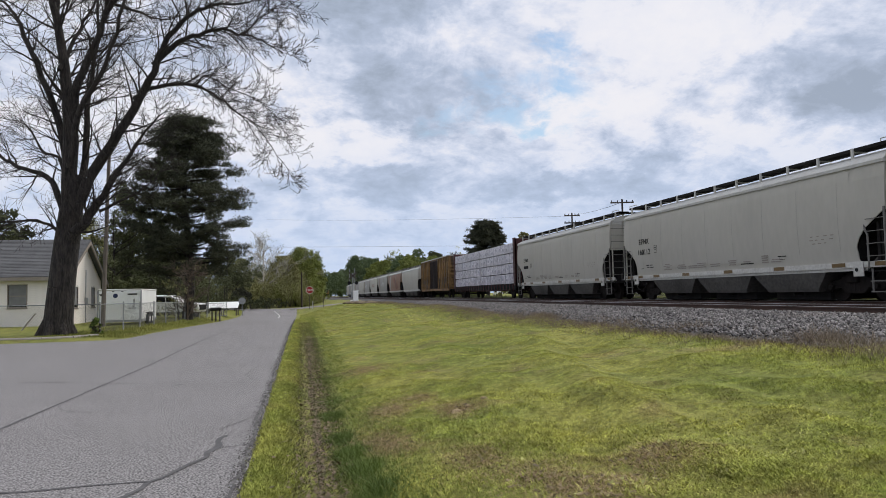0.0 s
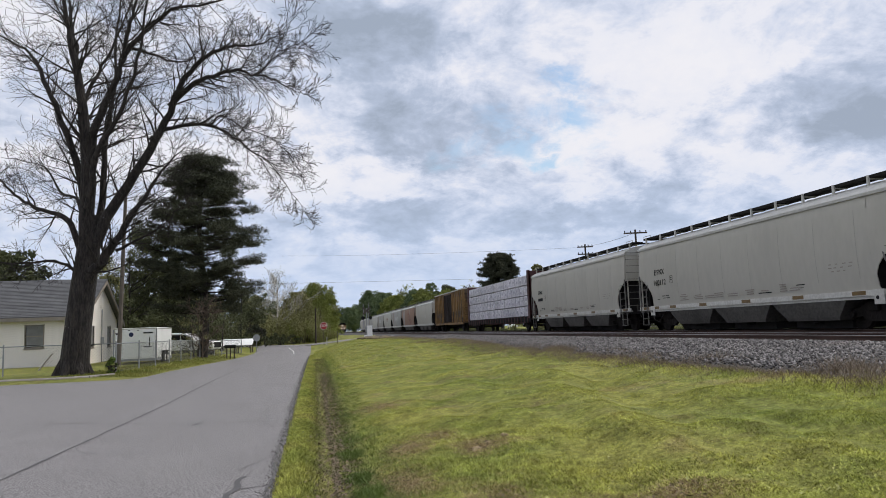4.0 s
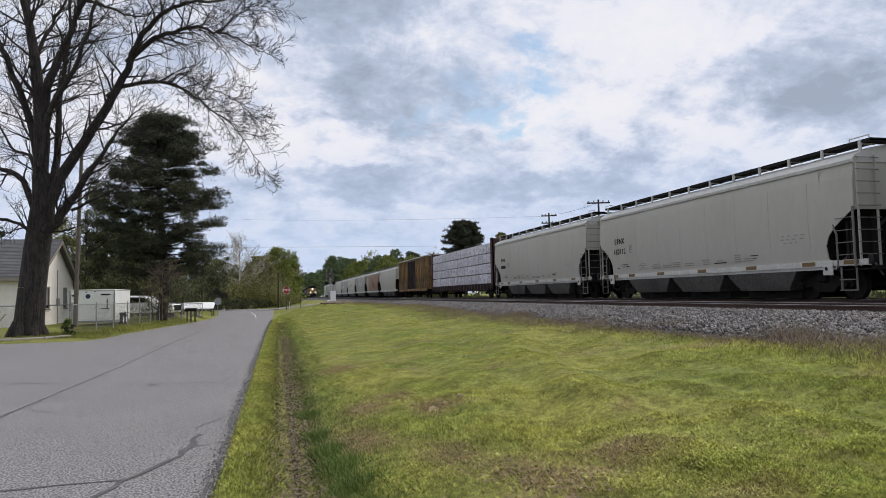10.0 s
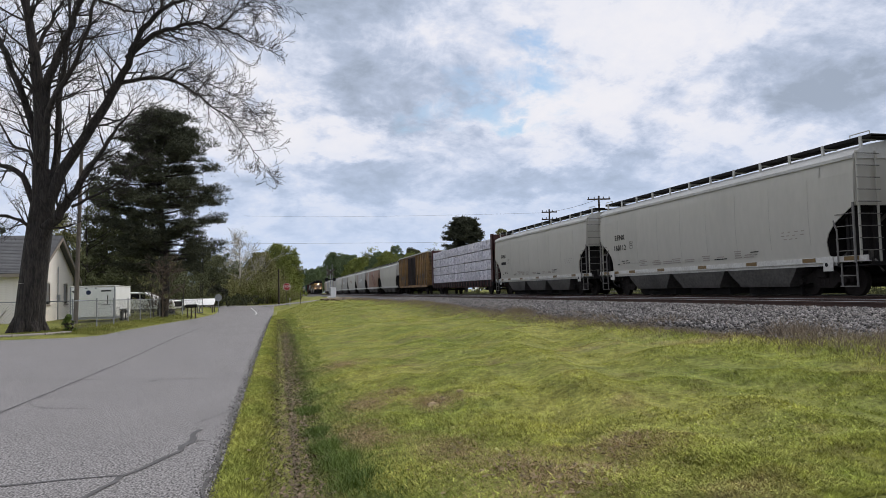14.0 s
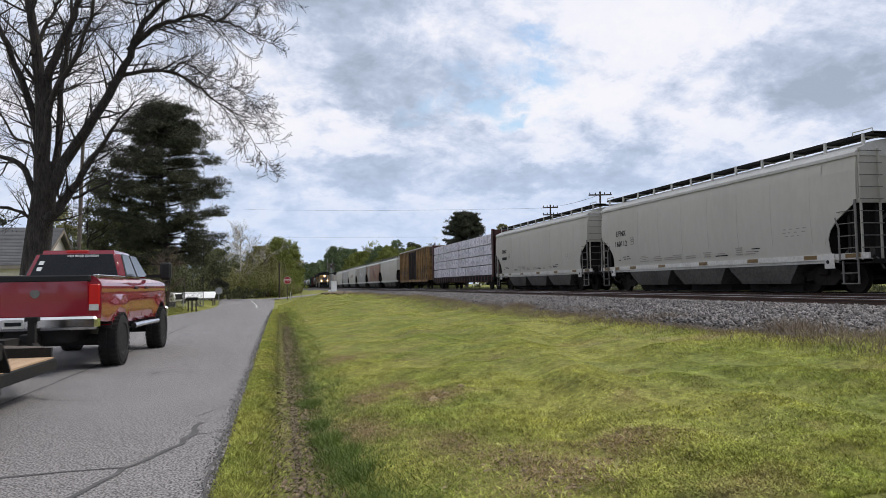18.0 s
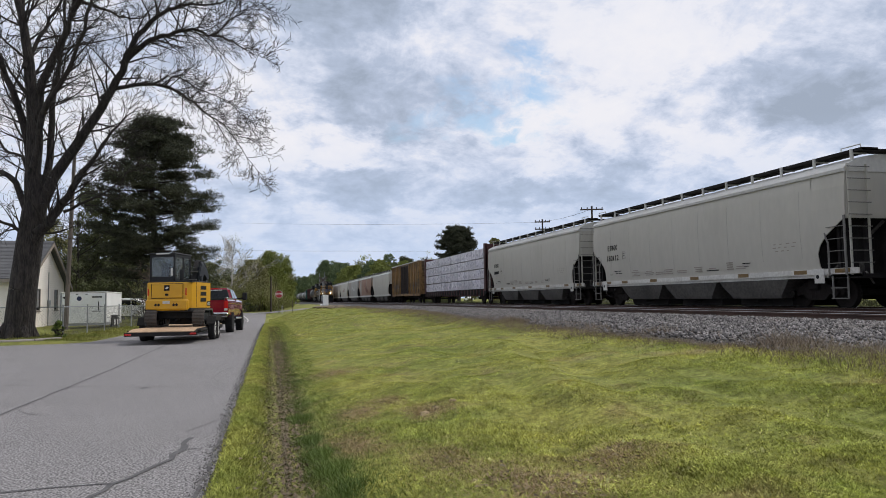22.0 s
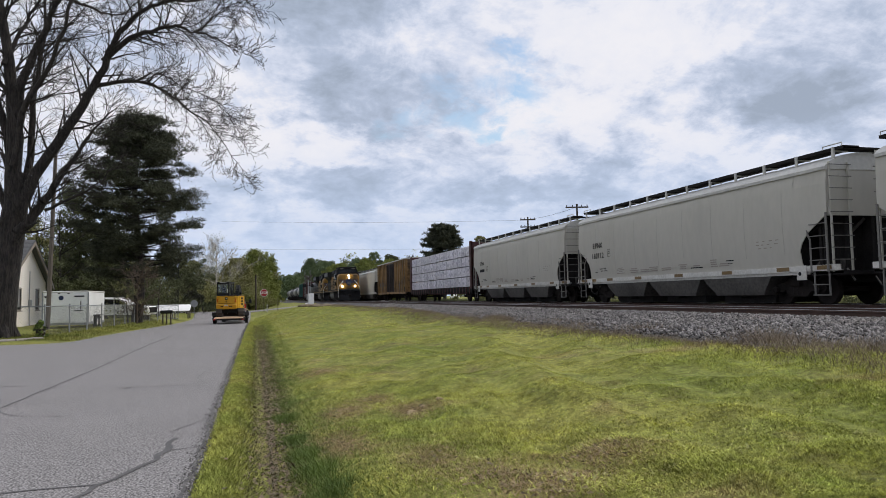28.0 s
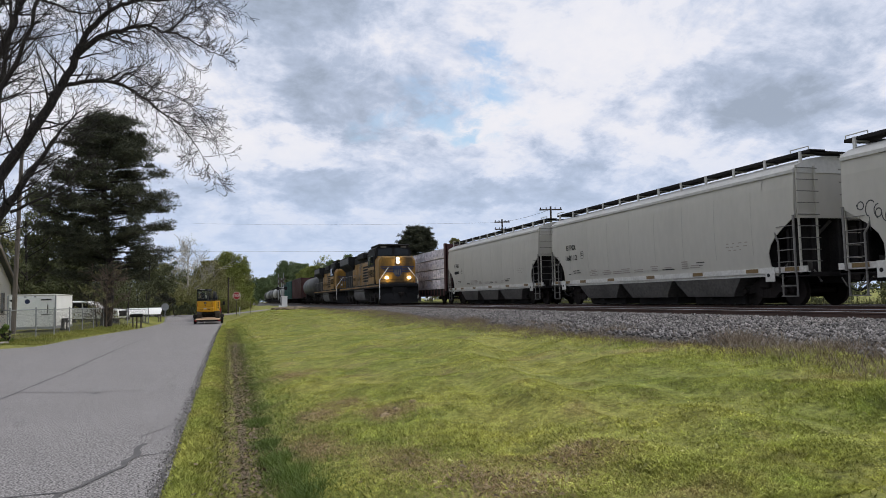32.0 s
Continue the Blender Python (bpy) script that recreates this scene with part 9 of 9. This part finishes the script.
    part("bucket", PR([(1.2, 1.4), (1.42, 1.36), (1.36, 1.0), (1.2, 0.8), (0.98, 0.8), (0.96, 0.9), (1.12, 1.05)], "x", -0.02, 0.46, 0.015), M_EXB, up)
    for x in (0.08, 0.48):
        part("boom_cylinder", C(((x, 0.72, 1.0), (x, 0.80, 2.0), 0.05), n=10), M_EXB, up)
    # grey patch paints the glossy highlight on the boom's side
    part("boom_panel", B((0.42, 0.435, 0.98, 1.36, 2.26, 2.5), bevel=0.005), M_LOCOG, up, "grey patch standing for the sheen on the boom side")
    for k in range(5):
        x = 0.18 + k * 0.042
        bm = bmesh.new()
        pipe(bm, [(x, 0.50, 1.4), (x, 0.54, 1.9), (x, 0.66, 2.3), (x, 0.86, 2.56), (x, 1.02, 2.62)], 0.017, n=5)
        part("hydraulic_hose", bm, M_BLKPL, up)
    for z, y in ((1.85, 0.505), (2.15, 0.57)):
        part("hose_clamp", B((0.11, 0.41, y - 0.02, y + 0.02, z, z + 0.035)), M_LADDER, up, "pale hose clamp")
    part("boom_foot", B((0.05, 0.6, 0.55, 1.15, 0.75, 1.25), bevel=0.05), M_EXD, up)
    return t


M_CABGLASS = mat("cab_glass", (0.82, 0.88, 0.89), None, 0.04, spec=0.35, transmission=0.97)
excavator = digger()
# tie-down chains
part("chain", C(((0.9, -1.35, 0.05), (0.98, -1.0, 0.25), 0.025), ((-0.9, -1.35, 0.05), (-0.98, -1.0, 0.25), 0.025), n=6), M_TRIRON, excavator)

# ---- lawn, verge, ditch and weeds ----


def blades(name, label, n, place, height, width, lean, material, seed, category="grass", per=1, bundle=0.0):
    """Single grass blades, each a bent pair of triangles' worth of one slim triangle."""
    rng = np.random.default_rng(seed)
    x, y, hs = place(rng, n)
    if per > 1:
        x = np.repeat(x, per) + rng.normal(0, bundle, len(x) * per)
        y = np.repeat(y, per) + rng.normal(0, bundle, len(y) * per)
        hs = np.repeat(hs, per)
    z = ground_many(x, y) - 0.004
    n = len(x)
    h = height * hs * rng.uniform(0.55, 1.3, n)
    w = width * rng.uniform(0.6, 1.3, n)
    a = rng.random(n) * 6.283
    la = rng.random(n) * 6.283
    ll = h * lean * rng.uniform(0.1, 1.3, n)
    base = np.stack([x, y, z], 1)
    side = np.stack([np.cos(a), np.sin(a), np.zeros(n)], 1) * w[:, None]
    tip = base + np.stack([np.cos(la) * ll, np.sin(la) * ll, h], 1)
    V = np.stack([base - side, base + side, tip], 1)
    o = new(name, tris(name, V, material))
    return tagged(o, label, category, kind="stuff")


def lawn_place(rng, n):
    y = 3.2 + 26 * rng.random(n) ** 1.75
    x = 0.6 + (0.8 * y + 1.4) * rng.random(n)
    k = x < 7.3
    x, y = x[k], y[k]
    hs = 0.75 + 0.5 * np.sin(x * 1.7 + np.sin(y * 0.8) * 2) * np.sin(y * 1.1 + x * 0.4)
    for cx, cy, r in BARE:
        d = np.hypot((x - cx) / r, (y - cy) / (r * 1.3))
        keep = rng.random(len(x)) < 0.30 + 0.70 * np.clip(d / 1.7, 0, 1)
        x, y, hs = x[keep], y[keep], hs[keep]
    return x, y, np.clip(hs, 0.4, 1.5)


BARE = [(1.75, 8.05, 0.13), (1.06, 8.85, 0.16), (1.69, 5.1, 0.30), (1.46, 5.75, 0.16), (2.15, 4.75, 0.26), (0.72, 7.35, 0.17), (0.9, 7.0, 0.12), (1.5, 9.3, 0.15), (2.55, 5.0, 0.2), (1.75, 4.4, 0.25), (1.2, 13.5, 0.25)]


def strip_place(x0, x1, y0, y1, p=1.6, soft=0.1):
    def f(rng, n):
        y = y0 + (y1 - y0) * rng.random(n) ** p
        x = rng.uniform(x0, x1, n) + rng.normal(0, soft, n)
        return x, y, np.ones(n)
    return f


def tuft_place(spots):
    def f(rng, n):
        k = rng.integers(0, len(spots), n)
        S = np.array(spots)[k]
        return S[:, 0] + rng.normal(0, 1.15, n) * S[:, 2], S[:, 1] + rng.normal(0, 1.15, n) * S[:, 2] * 1.9, S[:, 3] * (0.6 + 0.6 * rng.random(n))
    return f


blades("lawn_blades", "short mown spring grass, bright yellow-green", 760000, lawn_place, 0.026, 0.0036, 1.6, M_BLADE, 1)
blades("lawn_blades", "short mown spring grass behind the viewpoint", 90000, lambda rng, n: (0.6 + 6.2 * rng.random(n), -14 + 20 * rng.random(n), np.ones(n)), 0.030, 0.007, 1.5, M_BLADE, 15)
blades("verge_blades", "pale yellow-green grass along the road edge", 110000, strip_place(-0.42, -0.08, 2.0, 60, 2.2, 0.05), 0.036, 0.0038, 1.5, M_VERGE, 2)
blades("verge_blades", "pale yellow-green grass along the road behind the viewpoint", 12000, strip_place(-0.42, -0.08, -8.0, 2.2, 1.0, 0.05), 0.036, 0.007, 1.5, M_VERGE, 22)
blades("ditch_blades", "darker damp grass on the ditch's slope", 50000, strip_place(0.34, 0.95, -4.0, 58, 2.0, 0.12), 0.034, 0.004, 1.4, M_LUSH, 3)
blades("ditch_weeds", "sparse dull weeds among dead leaves in the ditch", 95000, strip_place(-0.16, 0.50, -4.0, 45, 2.0, 0.07), 0.034, 0.0045, 2.0, M_DULL, 16, "weeds")
blades("lush_tufts", "lush green grass tufts in the ditch", 14000, tuft_place([(0.46, 7.1, 0.07, 0.9), (0.40, 7.9, 0.06, 0.8), (0.36, 9.4, 0.07, 0.8), (0.52, 6.4, 0.08, 1.0), (0.58, 5.7, 0.09, 0.9), (0.40, 10.6, 0.1, 0.5), (0.62, 4.9, 0.1, 0.7), (0.42, 13.5, 0.16, 0.4)]), 0.075, 0.0034, 1.4, M_LUSH, 4)
blades("dry_weeds", "dry brownish weeds along the foot of the ballast", 46000, strip_place(6.5, 7.9, 3.5, 70, 1.6, 0.25), 0.11, 0.0042, 1.3, M_DRY, 5, "weeds")
blades("weed_clumps", "dry reddish weed clumps beside the ballast", 11000, tuft_place([(7.55, 9.3, 0.2, 1.2), (7.7, 13.5, 0.2, 1.0), (7.5, 16.5, 0.25, 0.9), (7.7, 21, 0.3, 0.9), (7.6, 26, 0.3, 1.0), (7.9, 7.2, 0.2, 1.0), (7.5, 32, 0.4, 0.9), (6.4, 40, 0.5, 0.9), (7.3, 11.2, 0.2, 0.7), (8.0, 18.5, 0.2, 0.8), (7.9, 24, 0.25, 0.9)]), 0.2, 0.004, 1.0, M_DRY, 6, "weeds")
blades("brown_weeds", "brownish rough weeds over the foot of the ballast", 30000, strip_place(6.3, 8.3, 14, 62, 1.2, 0.4), 0.06, 0.006, 1.6, M_DRY, 17, "weeds")
# weeds added to keep the view beneath the standing cars dark
blades("far_weeds", "dark rough weeds added beyond the far track to screen the lit field", 36000, strip_place(19.9, 21.8, 2, 110, 1.3, 0.25), 0.50, 0.014, 0.6, M_LEAFD, 18, "weeds")
blades("weedy_grass", "patchy green grass among the dry weeds", 20000, strip_place(6.1, 7.4, 3.5, 55, 1.5, 0.3), 0.07, 0.005, 0.8, M_BLADE, 7)
blades("yard_blades", "rough grass along the yard fence", 22000, strip_place(-9.5, -6.5, 28.6, 62, 1.3, 0.25), 0.08, 0.008, 0.6, M_YARD, 9)
blades("far_lawn_blades", "mown grass on the far lawn", 60000, lambda rng, n: (lambda y: (-0.1 + 7.1 * rng.random(n), y, np.ones(n)))(26 + 50 * rng.random(n)), 0.045, 0.009, 1.0, M_BLADE, 10)
blades("thatch", "dead brown thatch showing in worn spots of the lawn", 90000, tuft_place([(x, y, r * 0.85, 1.0) for x, y, r in BARE]), 0.020, 0.0034, 2.4, M_THATCH, 14)


def leaves():
    rng = np.random.default_rng(12)
    n = 6000
    y = 3.2 + 24 * rng.random(n) ** 1.6
    x = 0.12 + 0.006 * y + 0.12 * rng.standard_normal(n)
    z = ground_many(x, y) + 0.008 + 0.02 * rng.random(n)
    P = np.stack([x, y, z], 1)
    a, s = rng.random(n) * 6.283, rng.uniform(0.010, 0.028, n)
    u = np.stack([np.cos(a), np.sin(a), rng.normal(0, 0.3, n)], 1) * s[:, None]
    v = np.stack([-np.sin(a), np.cos(a), rng.normal(0, 0.3, n)], 1) * s[:, None] * 0.6
    V = np.stack([P - u, P - v, P + u, P + v], 1)
    tagged(new("leaf_litter", tris("leaf_litter", V, M_LEAFLITTER, 4)), "dead brown leaves lying in the ditch", "leaves", kind="stuff")
    # small yellow flowers and pale seed heads in the lawn
    n = 2600
    y = 4.0 + 24 * rng.random(n) ** 1.5
    x = 1.5 + 6.5 * rng.random(n)
    z = ground_many(x, y) + 0.055
    P = np.stack([x, y, z], 1)
    d = rng.standard_normal((n, 3, 3)) * 0.010
    tagged(new("tiny_flowers", tris("tiny_flowers", P[:, None] + d, M_FLOWER)), "tiny pale yellow flowers in the lawn", "flowers", kind="stuff")


M_FLOWER = mat("pale_flower", (0.55, 0.52, 0.18), (0.42, 0.42, 0.16), 0.8)
leaves()


def soil():
    """Bare earth in the ditch and in worn spots, just above the turf."""
    V, F = [], []
    ys = list(np.arange(-20, 30, 0.2))
    for y in ys:
        c = 0.10 + 0.006 * y + 0.07 * noise.noise((y * 0.6, 0, 1))
        w = 0.24 * max(0.12, 0.28 + noise.noise((y * 1.3, 4, 1)))
        for i in range(5):
            x = c - w + 2 * w * i / 4
            V.append((x, y, ground_z(x, y) + (0.004 if 0 < i < 4 else -0.008)))
    for j in range(len(ys) - 1):
        for i in range(4):
            F.append((j * 5 + i, j * 5 + i + 1, j * 5 + i + 6, j * 5 + i + 5))
    o = new("ditch_soil", raw("ditch_soil", V, F, M_SOIL))
    tagged(o, "damp bare earth along the bottom of the ditch", "soil", kind="structure")
    # crumbs of earth in the worn spots
    rng = np.random.default_rng(31)
    S = np.array(BARE)[rng.integers(0, len(BARE), 1500)]
    x, y = S[:, 0] + rng.normal(0, 0.75, 1500) * S[:, 2], S[:, 1] + rng.normal(0, 0.9, 1500) * S[:, 2]
    z = ground_many(x, y)
    P = np.stack([x, y, z], 1)[:, None] + rng.normal(0, 1, (1500, 3, 3)) * np.array([0.02, 0.02, 0.009])
    tagged(new("soil_crumbs", tris("soil_crumbs", P, M_SOIL)), "crumbs of dark bare earth in worn spots of the lawn", "soil", kind="stuff")
    # bare ground between the tufts: many small ragged flakes that follow the turf
    rng = np.random.default_rng(33)
    V, F = [], []
    for cx, cy, r in BARE:
        for _ in range(int(170 * r)):
            px, py = cx + rng.normal(0, 0.7) * r, cy + rng.normal(0, 0.85) * r
            q, a0 = rng.uniform(0.010, 0.032) * (0.6 + r * 1.4), rng.random() * 6.28
            n0 = len(V)
            for j in range(8):
                a = a0 + j * math.tau / 8
                d = q * rng.uniform(0.5, 1.2)
                X, Y = px + d * math.cos(a), py + d * math.sin(a) * 1.3
                V.append((X, Y, ground_z(X, Y) + 0.005 + 0.001 * rng.random()))
            F.append(tuple(range(n0, n0 + 8)))
    tagged(new("bare_patches", raw("bare_patches", V, F, M_BARE)), "worn bare earth showing through the lawn", "soil", kind="stuff")
    # clover and broad-leaved weeds in drifts
    n = 210000
    y = 3.3 + 24 * rng.random(n) ** 1.7
    x = 0.7 + (0.8 * y + 1.2) * rng.random(n)
    drift = np.sin(x * 2.3 + 1.7 * np.sin(y * 0.9)) * np.sin(y * 1.3 + 1.1 * np.sin(x * 1.9)) + 0.6 * np.sin(x * 6.1 + y * 2.7) * np.sin(y * 5.3 - x)
    k = (x < 7.2) & (rng.random(n) < 0.35 + 0.45 * drift)
    for cx, cy, r in BARE:
        k &= np.hypot((x - cx) / r, (y - cy) / (1.3 * r)) > 0.9
    x, y = x[k], y[k]
    n = len(x)
    P = np.stack([x, y, ground_many(x, y) + rng.uniform(0.012, 0.04, n)], 1)
    a, q = rng.random(n) * 6.283, rng.uniform(0.004, 0.0078, n)[:, None]
    u = np.stack([np.cos(a), np.sin(a), rng.normal(0, 0.35, n)], 1) * q
    v = np.stack([-np.sin(a), np.cos(a), rng.normal(0, 0.35, n)], 1) * q * 0.8
    tagged(new("clover", tris("clover", np.stack([P - u, P - v, P + u, P + v], 1), M_CLOVER, 4)), "drifts of clover and small weeds in the lawn", "weeds", kind="stuff")
    rng = random.Random(9)
    for cx, cy, s in ((1.72, 8.0, 0.06), (1.88, 8.1, 0.04), (2.08, 8.15, 0.045)):
        bm = bmesh.new()
        bmesh.ops.create_icosphere(bm, subdivisions=2, radius=s)
        for v in bm.verts:
            v.co = Vector((v.co.x * 1.3, v.co.y, v.co.z * 0.6)) * (1 + 0.5 * noise.noise(v.co * 14 + Vector((cx, 0, 0))))
        o = new("turf_clod", mesh_of("turf_clod", bm, M_BARE))
        o.matrix_basis = pose(cx, cy, ground_z(cx, cy) + 0.005, 0, 0, rng.uniform(0, 90))
        tagged(o, "small clod of upturned earth in the lawn", "earth clod", "clods in the lawn")


soil()


def spoil():
    rng = random.Random(3)
    for i, (x, y) in enumerate(((5.2, 70), (5.6, 68), (6.0, 71.5), (4.8, 72.5), (6.4, 66))):
        bm = bmesh.new()
        bmesh.ops.create_icosphere(bm, subdivisions=2, radius=1.0)
        for v in bm.verts:
            v.co = Vector((v.co.x * 0.8, v.co.y * 0.6, v.co.z * 0.22)) * (1 + 0.35 * noise.noise(v.co * 1.7 + Vector((i, 0, 0))))
        o = new("dirt_clod", mesh_of("dirt_clod", bm, M_SOIL))
        o.matrix_basis = pose(x, y, ground_z(x, y) + 0.02, 0, 0, rng.uniform(0, 90))
        tagged(o, "low heap of brown dirt on the far lawn", "dirt heap", "dirt heaps on the lawn")


spoil()


# ---- what moves ----
def ease(pts, u):
    """A smooth curve through (u, value) points."""
    n = len(pts)
    for i in range(n - 1):
        if u <= pts[i + 1][0] or i == n - 2:
            (a, p), (b, q) = pts[i], pts[i + 1]
            pa, pb = pts[max(i - 1, 0)], pts[min(i + 2, n - 1)]
            ma = (q - pa[1]) / (b - pa[0])
            mb = (pb[1] - p) / (pb[0] - a)
            h = b - a
            k = min(1.0, max(0.0, (u - a) / h))
            return (2 * k ** 3 - 3 * k * k + 1) * p + (k ** 3 - 2 * k * k + k) * h * ma + (3 * k * k - 2 * k ** 3) * q + (k ** 3 - k * k) * h * mb


def nose_y(t):
    """Where the leading locomotive's coupler is along the track."""
    return ease([(0, 430.0), (6, 358.0), (9, 322.0), (13, 275.0), (19, 205.5), (23, 158.5), (28, 100.5), (30, 76.9), (32, 53.9)], t)


def train_pose(y):
    dx = (track_x(y + 12) - track_x(y + 2)) / 10
    return pose(NEAR_X + track_x(y), y, RAIL_Z, 0, 0, -math.degrees(math.atan(dx)))


def axle_y(t):
    """Where the pickup's front axle is along the lane: it comes from behind, then brakes for the junction."""
    return ease([(0, -70.0), (8, -31.0), (14.5, 0.5), (16.5, 10.25), (17.5, 15.1), (18.5, 20.2), (20, 28.2), (21, 33.5), (23, 44.0), (25, 54.0), (27.5, 66.0), (29, 73.0), (30, 76.8), (31, 79.4), (32, 80.8)], t)


def lane_x(y):
    return ease([(-80, -3.9), (0, -3.9), (10, -3.86), (16, -3.7), (22, -3.5), (28, -3.2), (33, -2.87), (42, -2.25), (55, -1.85), (70, -1.65), (90, -1.6)], y)


def on_lane(y_ahead, y_behind, origin):
    """A vehicle's pose from two points on its line; origin: y of its own zero."""
    a, b = Vector((lane_x(y_ahead), y_ahead, road_z(y_ahead) + 0.003)), Vector((lane_x(y_behind), y_behind, road_z(y_behind) + 0.003))
    d = (a - b).normalized()
    p = b + d * ((origin - y_behind) / max(d.y, 0.1))
    return pose(p.x, p.y, p.z, math.degrees(math.asin(d.z)), 0, math.degrees(math.atan2(-d.x, d.y)))


def truck_pose(t):
    y = axle_y(t)
    return on_lane(y, y - 3.8, y)


def trailer_pose(t):
    y = axle_y(t) - 5.2
    return on_lane(y, y - 5.95, y)


def motions():
    for car, back in CONSIST:
        walk(car, [(t, train_pose(nose_y(t) + back)) for t in (0, 3, 6, 9, 13, 16, 19, 21, 23, 25.5, 28, 30, 32)])
    steps = [0.5 * i for i in range(65)]
    walk(truck, [(t, truck_pose(t)) for t in steps])
    walk(bed_trailer, [(t, trailer_pose(t)) for t in steps])
    walk(excavator, [(t, trailer_pose(t) @ pose(0, -5.75, 0.50)) for t in steps])
    # wheels roll without slipping, at most 80 degrees from row to row
    for w, x, y, r in SPIN:
        rows, t, last = [(0.0, pose(x, y, r))], 0.0, axle_y(0)
        for i in range(1, 961):
            t = i / 30
            if abs(axle_y(t) - last) / r > radians(80) or i == 960:
                last = axle_y(t)
                rows.append((t, pose(x, y, r, -math.degrees((last - axle_y(0)) / r), 0, 0)))
        walk(w, rows)


motions()
